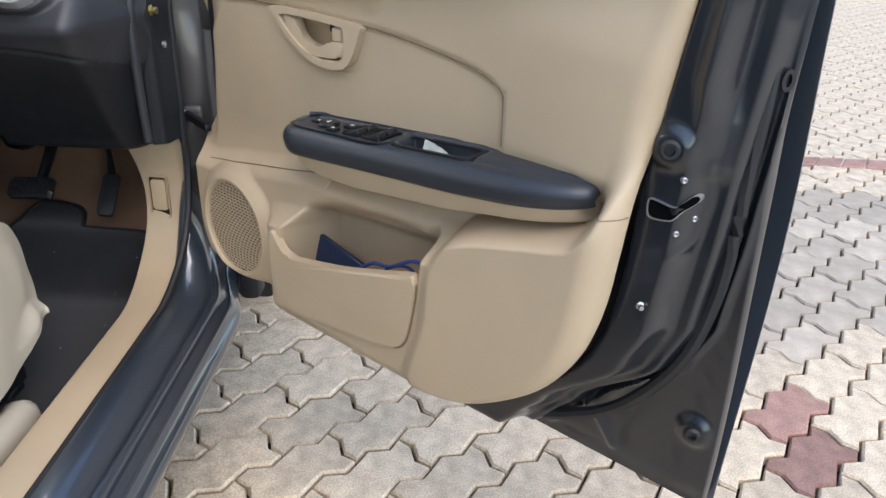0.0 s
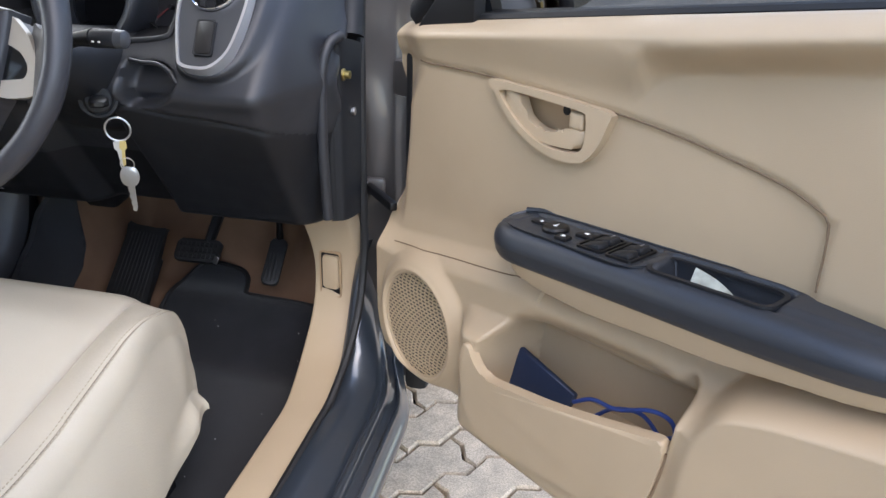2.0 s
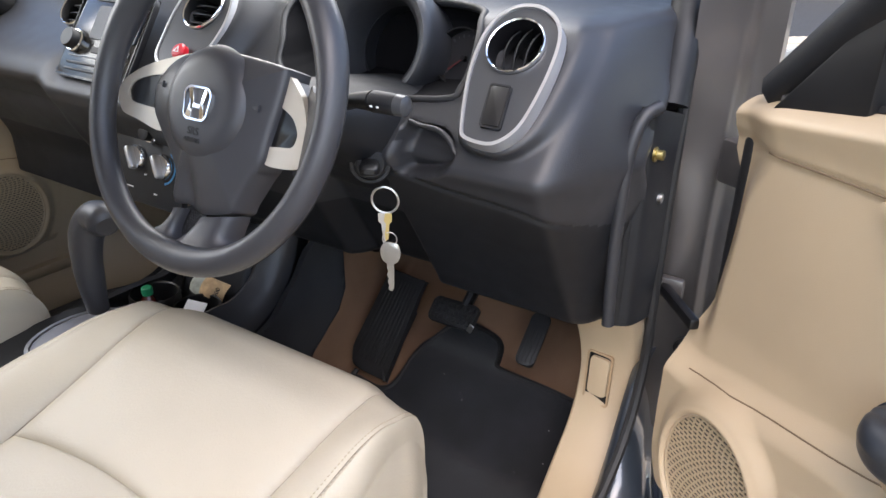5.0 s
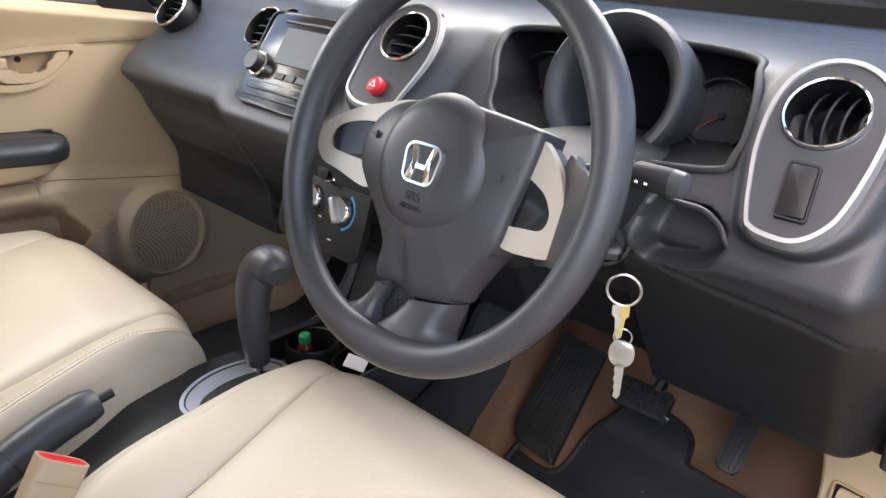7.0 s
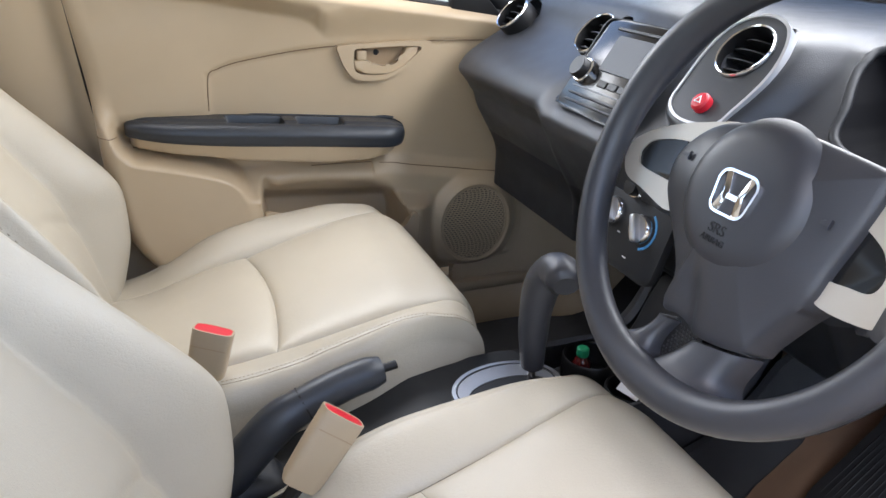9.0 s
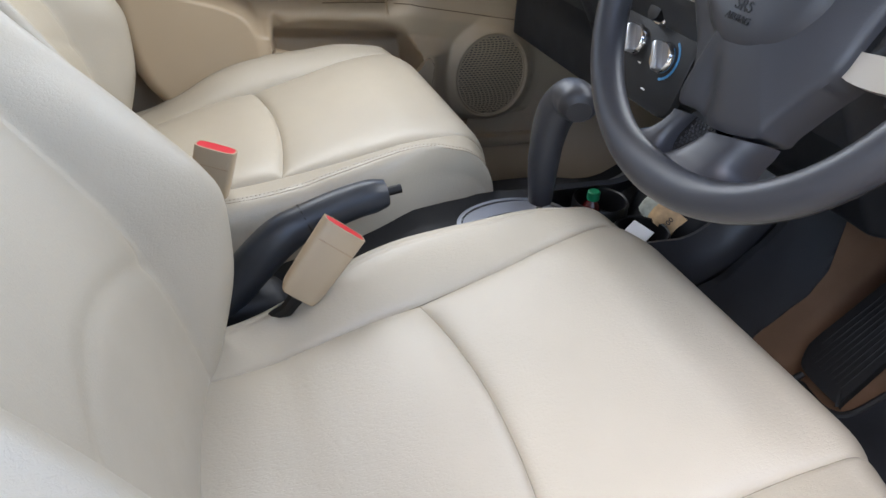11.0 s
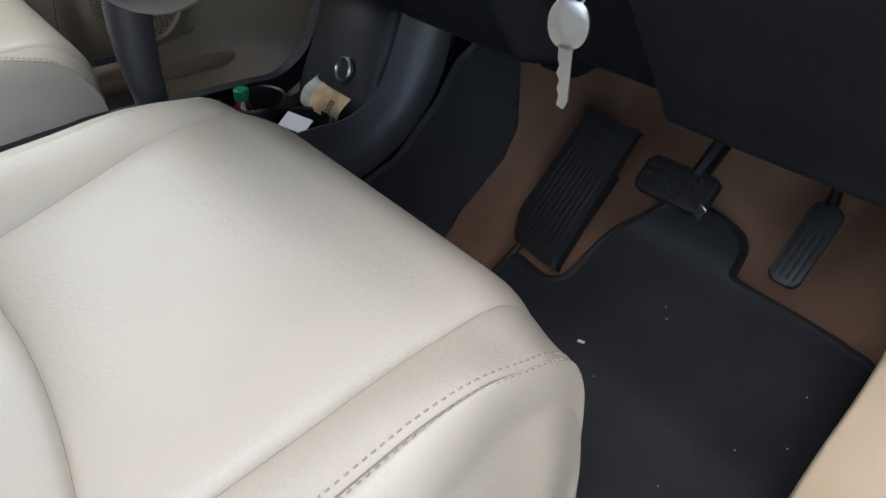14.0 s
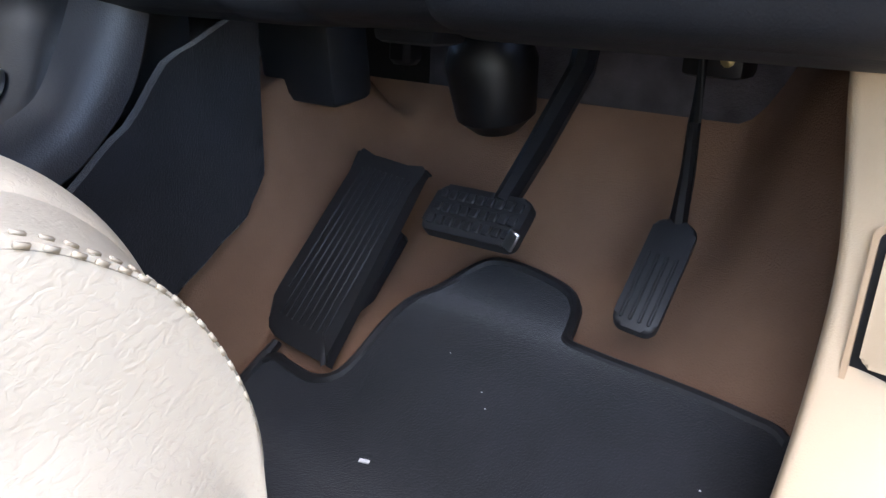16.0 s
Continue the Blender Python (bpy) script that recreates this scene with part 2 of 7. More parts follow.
def rbox(sx, sy, sz, bev=0.004, seg=2, m=None, bm=None):
    """A box about the origin with rounded edges, moved by m."""
    own = bmesh.new()
    bmesh.ops.create_cube(own, size=1.0, matrix=Matrix.Diagonal((sx, sy, sz, 1)))
    if bev:
        bmesh.ops.bevel(own, geom=list(own.edges), offset=min(bev, 0.49 * min(sx, sy, sz)), segments=seg, profile=0.5, affect="EDGES")
    if m:
        own.transform(m)
    return joined(own, bm)


def joined(own, bm=None):
    if bm is None:
        return own
    me = bpy.data.meshes.new("temporary")
    own.to_mesh(me)
    bm.from_mesh(me)
    bpy.data.meshes.remove(me)
    own.free()
    return bm


def prism(outline, h, bev=0.0, seg=2, m=None, bm=None, both=False):
    """An outline in the xy plane raised to z = h, its top rim rounded."""
    own = bmesh.new()
    low = [own.verts.new((x, y, 0)) for x, y in outline]
    high = [own.verts.new((x, y, h)) for x, y in outline]
    n = len(outline)
    own.faces.new(low[::-1])
    own.faces.new(high)
    for i in range(n):
        own.faces.new((low[i], low[(i + 1) % n], high[(i + 1) % n], high[i]))
    if bev:
        rim = [e for e in own.edges if all(v.co.z > h - 1e-6 for v in e.verts) or (both and all(v.co.z < 1e-6 for v in e.verts))]
        bmesh.ops.bevel(own, geom=rim, offset=bev, segments=seg, profile=0.5, affect="EDGES")
    if m:
        own.transform(m)
    return joined(own, bm)


def frame_prism(outer, inner, h, bev=0.0, m=None, bm=None):
    """A flat ring between two outlines with as many points."""
    own = bmesh.new()
    n = len(outer)
    rings = [[own.verts.new((x, y, z)) for x, y in o] for o, z in ((outer, 0), (outer, h), (inner, h), (inner, 0))]
    for a, b in zip(rings, rings[1:] + rings[:1]):
        for i in range(n):
            own.faces.new((a[i], a[(i + 1) % n], b[(i + 1) % n], b[i]))
    if bev:
        rim = [e for e in own.edges if all(v.co.z > h - 1e-6 for v in e.verts) and e.calc_face_angle(0) > 0.5]
        bmesh.ops.bevel(own, geom=rim, offset=bev, segments=3, profile=0.5, affect="EDGES")
    if m:
        own.transform(m)
    return joined(own, bm)


def rrect(w, h, r, n=5):
    out = []
    for cx, cy, a0 in ((w / 2 - r, h / 2 - r, 0), (-w / 2 + r, h / 2 - r, 90), (-w / 2 + r, -h / 2 + r, 180), (w / 2 - r, -h / 2 + r, 270)):
        out += [(cx + r * math.cos(radians(a0 + 90 * i / n)), cy + r * math.sin(radians(a0 + 90 * i / n))) for i in range(n + 1)]
    return out


def oval(a, b, n=40, cx=0, cy=0):
    return [(cx + a * math.cos(2 * math.pi * i / n), cy + b * math.sin(2 * math.pi * i / n)) for i in range(n)]


def soft(points, n=8, closed=True):
    """A smooth outline through corner points (Catmull-Rom)."""
    out, k = [], len(points)
    for i in range(k if closed else k - 1):
        p = [V(points[(i + j) % k]) if closed else V(points[min(k - 1, max(0, i + j))]) for j in (-1, 0, 1, 2)]
        for s in range(n):
            t = s / n
            out.append(0.5 * ((2 * p[1]) + (p[2] - p[0]) * t + (2 * p[0] - 5 * p[1] + 4 * p[2] - p[3]) * t * t + (3 * p[1] - p[0] - 3 * p[2] + p[3]) * t ** 3))
    if not closed:
        out.append(V(points[-1]))
    return [tuple(v) for v in out]


def lathe(profile, n=32, m=None, bm=None, ring=False):
    """Turns (radius, height) pairs round z; a ring has its profile closed and no caps."""
    own = bmesh.new()
    if ring:
        profile = list(profile) + [profile[0]]
    loft([[(r * math.cos(2 * math.pi * i / n), r * math.sin(2 * math.pi * i / n), z) for i in range(n)] for r, z in profile], True, not ring, own)
    if ring:
        bmesh.ops.remove_doubles(own, verts=own.verts, dist=1e-6)
    if m:
        own.transform(m)
    return joined(own, bm)


def shell(f, nu, nv, off, bm=None):
    """A skin f(a, b) with a, b in 0..1, thickened by the vector off, its rim closed."""
    bm = bm or bmesh.new()
    off = V(off)
    top = [[bm.verts.new(f(i / nu, j / nv)) for j in range(nv + 1)] for i in range(nu + 1)]
    low = [[bm.verts.new(top[i][j].co + off) for j in range(nv + 1)] for i in range(nu + 1)]
    for i in range(nu):
        for j in range(nv):
            bm.faces.new((top[i][j], top[i + 1][j], top[i + 1][j + 1], top[i][j + 1]))
            bm.faces.new((low[i][j], low[i][j + 1], low[i + 1][j + 1], low[i + 1][j]))
    for i in range(nu):
        for j in (0, nv):
            bm.faces.new((top[i][j], top[i + 1][j], low[i + 1][j], low[i][j]))
    for j in range(nv):
        for i in (0, nu):
            bm.faces.new((top[i][j], top[i][j + 1], low[i][j + 1], low[i][j]))
    return bm


def axes(o, x, y):
    """A pose with its x and y axes near those given."""
    x = V(x).normalized()
    z = x.cross(V(y)).normalized()
    y = z.cross(x)
    m = Matrix((x, y, z)).transposed().to_4x4()
    m.translation = o
    return m


def seg_dist(p, line):
    """Distance in the plane from p to an open line of points."""
    best = 9.0
    for a, b in zip(line, line[1:]):
        ax, ay, bx, by = a[0], a[1], b[0], b[1]
        dx, dy = bx - ax, by - ay
        t = max(0.0, min(1.0, ((p[0] - ax) * dx + (p[1] - ay) * dy) / (dx * dx + dy * dy)))
        best = min(best, math.hypot(p[0] - ax - t * dx, p[1] - ay - t * dy))
    return best


def inside(p, poly):
    hit = False
    for (ax, ay), (bx, by) in zip(poly, poly[1:] + poly[:1]):
        if (ay > p[1]) != (by > p[1]) and p[0] < (bx - ax) * (p[1] - ay) / (by - ay) + ax:
            hit = not hit
    return hit


def signed(p, poly):
    """Distance to a closed outline, negative inside."""
    d = seg_dist(p, poly + poly[:1])
    return -d if inside(p, poly) else d


# ---- ground, far closure ----
def flat_sheet(name, x0, x1, y0, y1, z, mat, label, category):
    bm = bmesh.new()
    bm.faces.new([bm.verts.new(p) for p in ((x0, y0, z), (x1, y0, z), (x1, y1, z), (x0, y1, z))])
    return single(name, bm, mat, label, category, kind="structure")


flat_sheet("ground", -400, 400, -400, 400, -0.045, SAND, "sandy bed under the interlocking paving", "ground")


def boundary_wall(x0, y0, x1, y1, h):
    d = V((x1 - x0, y1 - y0, 0))
    bm = rbox(d.length, 0.2, h, 0.01, 1, pose((x0 + x1) / 2, (y0 + y1) / 2, h / 2 - 0.05, 0, 0, math.degrees(math.atan2(d.y, d.x))))
    return single("boundary_wall", bm, WALLM, "plain plastered boundary wall round the paved yard", "wall", "boundary walls", "structure")


boundary_wall(-7, 16, 14, 16, 2.2)
boundary_wall(-7, -9, -7, 15.8, 2.2)


# ---- car body shell round the cabin ----
car = thing("body_shell", pose(0, 0, 0), "dark grey metallic body of a small car", "car body", kind="structure")


def body(name, bm, mat, parent=car, label="", sharp=38):
    return part(name, bm, mat, parent, label, sharp=sharp)


# sill on the driver's side: painted, stepped down to the outer flange
SILL = [(0.742, 0.338), (0.752, 0.352), (0.764, 0.357), (0.790, 0.350), (0.812, 0.342), (0.818, 0.338), (0.822, 0.330), (0.825, 0.330), (0.829, 0.336), (0.834, 0.335), (0.837, 0.330), (0.839, 0.318), (0.852, 0.312), (0.856, 0.317), (0.860, 0.315), (0.863, 0.300), (0.871, 0.294), (0.875, 0.286), (0.871, 0.262), (0.842, 0.22), (0.80, 0.195), (0.74, 0.30)]
sill_rows = []
for k in range(40):
    y = lerp(-0.75, 0.46, k / 39)
    lift = 0.20 * smooth((y - 0.20) / 0.22) ** 2
    sill_rows.append([V((x - 0.055 * smooth((y - 0.26) / 0.2) * (x > 0.78), y, z + lift * smooth((0.86 - x) / 0.08))) for x, z in SILL])
body("sill", loft(sill_rows), PAINT, label="dark grey metallic door sill", sharp=50)
body("opening_seal", sweep(soft([(0.754, -0.70, 0.350), (0.754, 0.06, 0.350), (0.760, 0.22, 0.372), (0.764, 0.33, 0.45), (0.762, 0.385, 0.56), (0.757, 0.400, 0.70), (0.755, 0.412, 0.92), (0.74, 0.47, 1.02), (0.70, 0.62, 1.12), (0.62, 0.80, 1.26)], 8, False), [0.0075] * 73, 8), RUBBER, label="black door opening seal")
# front pillar face that the hinges sit on
def pillar(a, b):
    z = lerp(0.34, 1.08, b)
    x = lerp(0.752, 0.845, a)
    y = 0.425 + 0.018 * math.sin(a * math.pi) * math.sin(b * 9) + 0.05 * a + 0.012 * smooth((a - 0.55) / 0.1)
    return V((x, y, z))


body("hinge_pillar", shell(pillar, 24, 60, (0, 0.03, 0)), PAINT_IN, label="grey painted hinge pillar", sharp=50)
body("pillar_trim_edge", sweep(soft([(0.742, 0.40, 0.925), (0.735, 0.435, 1.00), (0.715, 0.49, 1.09), (0.68, 0.46, 1.22), (0.63, 0.36, 1.34)], 6, False), 0.022, 10), DARK)
# check strap
strap = body("check_strap", rbox(0.014, 0.16, 0.016, 0.004, 2, m=axes((0.795, 0.375, 0.668), (0.6, 0.5, 0), (0.5, -0.6, 0)) @ pose(0, -0.02, 0)), BLACK, label="black door check strap")
body("strap_bracket", rbox(0.05, 0.014, 0.034, 0.006, 2, m=pose(0.768, 0.416, 0.668)), PAINT_IN, strap)
body("strap_bolt", lathe([(0.010, 0), (0.010, 0.005), (0.005, 0.010)], 10, m=axes((0.755, 0.412, 0.672), (1, 0, 0), (0, 0, 1))), STEEL, strap)
for z in (0.50, 0.86):
    h = body("hinge", rbox(0.05, 0.05, 0.06, 0.008, 2, m=pose(0.838, 0.432, z, 0, 0, -30)), PAINT_IN, label="painted door hinge")
    body("hinge_pin", sweep([(0.846, 0.408, z - 0.04), (0.846, 0.408, z + 0.04)], 0.008, 10), PAINT_IN, h)
body("wire_gaiter", sweep(soft([(0.80, 0.435, 0.575), (0.826, 0.40, 0.57), (0.85, 0.385, 0.565)], 5, False), [0.014 + 0.003 * (i % 2) for i in range(11)], 12), RUBBER)

# roof, pillars, windscreen, back of the cabin
def roof(a, b):
    x = lerp(-0.62, 0.62, a)
    y = lerp(0.30, -2.2, b)
    return V((x, y, 1.46 - 0.05 * (x / 0.62) ** 2 - 0.10 * max(0, y + 0.1) ** 2 / 0.16 * 0.8 - 0.03 * max(0, -y - 1) ** 2))


body("roof", shell(roof, 16, 24, (0, 0, 0.02)), PAINT)
hl = shell(lambda a, b: roof(a, b) - V((0, 0, 0.025)), 16, 24, (0, 0, 0.01))
body("roof_lining", hl, HEADLINER)
for s in (-1, 1):
    body("windscreen_pillar", sweep(soft([(s * 0.76, 0.50, 1.00), (s * 0.70, 0.48, 1.15), (s * 0.64, 0.38, 1.32), (s * 0.61, 0.25, 1.41), (s * 0.60, -0.3, 1.43), (s * 0.60, -1.6, 1.41)], 6, False), 0.028, 10), PAINT)
screen = bmesh.new()
rows = [[screen.verts.new((lerp(-0.66, 0.66, i / 12), lerp(0.90, 0.28, j / 4) - 0.10 * (i / 6 - 1) ** 2 * (1 - j / 8), lerp(1.03, 1.41, j / 4))) for i in range(13)] for j in range(5)]
for a, b in zip(rows, rows[1:]):
    for i in range(12):
        screen.faces.new((a[i], a[i + 1], b[i + 1], b[i]))
body("windscreen", screen, PANE).visible_shadow = False
body("scuttle", rbox(1.30, 0.10, 0.03, 0.01, 2, m=pose(0, 0.93, 1.02)), BLACK)
for s in (-1, 1):
    body("door_pillar", rbox(0.07, 0.10, 1.05, 0.02, 2, m=pose(s * 0.735, -0.74, 0.90, 0, s * -6, 0)), BEIGE if s < 0 else PAINT)
    body("rear_side", rbox(0.10, 1.5, 0.72, 0.03, 2, m=pose(s * 0.765, -1.55, 0.66)), PAINT)
body("tail", rbox(1.5, 0.10, 1.0, 0.03, 2, m=pose(0, -2.35, 0.72)), PAINT)
body("bonnet", shell(lambda a, b: V((lerp(-0.74, 0.74, a), lerp(0.92, 1.75, b), 0.99 - 0.10 * b - 0.05 * (2 * a - 1) ** 2 - 0.12 * b * b)), 12, 12, (0, 0, -0.02)), PAINT)
for s in (-1, 1):
    body("fender", shell(lambda a, b: V((s * (0.80 + 0.05 * math.sin(a * math.pi)), lerp(0.48, 1.80, b), lerp(max(0.24, 0.24 + 0.42 * math.sqrt(max(0.0, 1 - ((lerp(0.48, 1.80, b) - 1.02) / 0.34) ** 2))), 0.97 - 0.1 * b, a))), 12, 40, (-s * 0.012, 0, 0)), PAINT)
body("nose", rbox(1.5, 0.12, 0.5, 0.05, 2, m=pose(0, 1.82, 0.55)), PAINT)
# passenger sill and pillar beyond the seat
body("far_sill", rbox(0.12, 1.5, 0.16, 0.02, 2, m=pose(-0.76, -0.2, 0.28)), PAINT)
body("far_sill_trim", rbox(0.10, 1.45, 0.03, 0.01, 2, m=pose(-0.69, -0.2, 0.352)), BEIGE)
body("far_door_seal", sweep(soft([(-0.705, -0.60, 1.25), (-0.70, -0.565, 1.05), (-0.695, -0.541, 0.813), (-0.69, -0.51, 0.65), (-0.69, -0.466, 0.477), (-0.69, -0.42, 0.40)], 6, False), 0.007, 8), RUBBER, label="black door opening seal")
def far_pillar(a, b):
    z = lerp(0.36, 1.42, b)
    y = curve([(0.36, -0.43), (0.477, -0.474), (0.813, -0.549), (1.05, -0.572), (1.42, -0.63)], z)
    return V((-0.700 + 0.035 * math.sin(a * math.pi) ** 0.7 - 0.03 * b, y - lerp(0.0, 0.22, a), z))


body("far_pillar_trim", shell(far_pillar, 12, 24, (-0.02, 0, 0)), BEIGE, label="beige pillar trim")
def far_kick(a, b):
    z = lerp(0.24, 0.80, b)
    y = lerp(curve([(0.24, 0.16), (0.40, 0.17), (0.46, 0.22), (0.52, 0.29), (0.62, 0.33), (0.80, 0.34)], z), 0.80, a)
    x = -0.668 + 0.16 * smooth((y - 0.30) / 0.42) + 0.05 * (1 - smooth((z - 0.26) / 0.14))
    return V((x, y, z))


body("far_kick_panel", shell(far_kick, 30, 30, (-0.02, 0, 0)), BEIGE, label="beige passenger kick panel sweeping up from the sill")
# rear bench, barely in view
bench = thing("rear_bench", pose(0, -1.35, 0.30), "cream rear bench behind the front seats", "car seat")
part("bench_cushion", rbox(1.25, 0.50, 0.20, 0.05, 3, m=pose(0, 0.05, 0.16)), LEATHER, bench)
part("bench_back", rbox(1.25, 0.16, 0.60, 0.05, 3, m=pose(0, -0.30, 0.50, -20, 0, 0)), LEATHER, bench)

# front wheel behind the open door
for s in (-1, 1):
    wmx = axes((s * 0.74, 1.02, 0.29), (0, s, 0), (0, 0, 1))
    w = body("wheel", lathe([(0.195, 0.06), (0.192, 0.082), (0.17, 0.075), (0.06, 0.085), (0.02, 0.09)], 48, m=wmx), ALLOY, label="silver wheel cover")
    body("tyre", lathe([(0.19, -0.08), (0.27, -0.085), (0.288, -0.06), (0.29, 0.0), (0.288, 0.06), (0.27, 0.085), (0.19, 0.08)], 48, m=wmx), RUBBER, w, "black tyre")
# mudguard and sill end seen under the open door
body("mudguard", rbox(0.10, 0.05, 0.26, 0.02, 2, m=pose(0.80, 0.62, 0.24, 18, 0, 0)), BLACK)
body("fender_flange", rbox(0.05, 0.06, 0.09, 0.015, 2, m=pose(0.845, 0.47, 0.27)), RUBBER, label="dark plastic clip under the fender")



# ---- doors ----
# Door space: u from the hinge to the latch, q from the cabin outwards, z up.
DOOR_D, DOOR_O = V((0.787, -0.617, 0)), V((0.617, 0.787, 0))
SEAM_UP = [(0.51, 0.914), (0.66, 0.918), (0.863, 0.913), (0.95, 0.906), (1.018, 0.896), (1.07, 0.887), (1.10, 0.878), (1.118, 0.866), (1.123, 0.80)]
SEAM_LOW = [(0.475, 0.620), (0.587, 0.638), (0.722, 0.66), (0.76, 0.667), (0.85, 0.671), (0.93, 0.672)]
SCOOP = soft([(0.740, 0.456), (0.735, 0.500), (0.737, 0.545), (0.744, 0.580), (0.762, 0.616), (0.795, 0.644), (0.85, 0.660), (0.92, 0.670), (0.98, 0.674), (1.02, 0.667), (1.041, 0.645), (1.042, 0.610), (1.033, 0.56), (1.018, 0.50), (1.0, 0.480), (0.95, 0.470), (0.85, 0.457), (0.79, 0.450)], 4)
POCKET = soft([(0.721, 0.500), (0.716, 0.535), (0.716, 0.560), (0.722, 0.571), (0.731, 0.570), (0.741, 0.554), (0.754, 0.542), (0.772, 0.537), (0.82, 0.546), (0.885, 0.560), (0.960, 0.582), (1.026, 0.603), (1.040, 0.602), (1.041, 0.575), (1.032, 0.520), (1.022, 0.488), (1.004, 0.470), (0.96, 0.461), (0.85, 0.446), (0.790, 0.438), (0.762, 0.440), (0.738, 0.456), (0.724, 0.480)], 4)
CREASE = soft([(0.5, 0.925), (0.75, 0.930), (0.87, 0.934), (0.898, 0.945), (0.912, 0.961), (0.930, 0.972), (0.957, 0.980), (1.005, 0.988), (1.139, 1.010), (1.3, 1.03)], 5, False)
HANDLE_HOLE = soft([(0.691, 0.907), (0.724, 0.910), (0.778, 0.909), (0.826, 0.907), (0.833, 0.902), (0.835, 0.886), (0.834, 0.870), (0.829, 0.861), (0.815, 0.8555), (0.772, 0.854), (0.733, 0.868), (0.702, 0.892)], 4)
BULGE = soft([(1.05, 0.38), (1.05, 0.547), (1.058, 0.632), (1.081, 0.679), (1.127, 0.704), (1.20, 0.725), (1.255, 0.739), (1.270, 0.748), (1.282, 0.766), (1.289, 0.80), (1.305, 0.90), (1.33, 1.10), (1.46, 1.10), (1.44, 0.38)], 5)
LEFT = [(0.37, 0.52), (0.41, 0.475), (0.47, 0.445), (0.54, 0.440), (0.617, 0.440), (0.70, 0.437), (0.81, 0.449), (0.90, 0.450), (0.96, 0.428)]
RIGHT = [(0.40, 1.06), (0.42, 1.10), (0.441, 1.167), (0.492, 1.238), (0.547, 1.284), (0.61, 1.308), (0.70, 1.319), (0.80, 1.324), (0.92, 1.338), (1.06, 1.356)]

LEFT, RIGHT = soft(LEFT, 6, False), soft(RIGHT, 6, False)


PAD_LOW = soft([(0.730, 0.014), (0.740, 0.008), (0.755, 0.001), (0.80, -0.003), (0.90, -0.0045), (1.0, -0.0065), (1.1, -0.0088), (1.2, -0.007), (1.28, -0.003)], 5, False)
PAD_TOP = soft([(0.73, 0.0395), (0.80, 0.0375), (0.95, 0.0345), (1.10, 0.0310), (1.20, 0.0275), (1.28, 0.0240)], 5, False)


def pad_base(u):
    return 0.722 + (u - 0.748) * 0.107


def pad_low(u):
    """Lower edge of the black pad."""
    return pad_base(u) + along(PAD_LOW, u)


def pad_top(u):
    return pad_base(u) + along(PAD_TOP, u)


def pad_tail(u):
    """How far the front of the armrest draws in towards its rear end."""
    return 0.044 * (1 - math.sqrt(max(0.0, 1 - (max(0.0, u - 1.165) / 0.1115) ** 2)))


def door_top(u):
    return 0.962 + 0.137 * (u - 0.47)


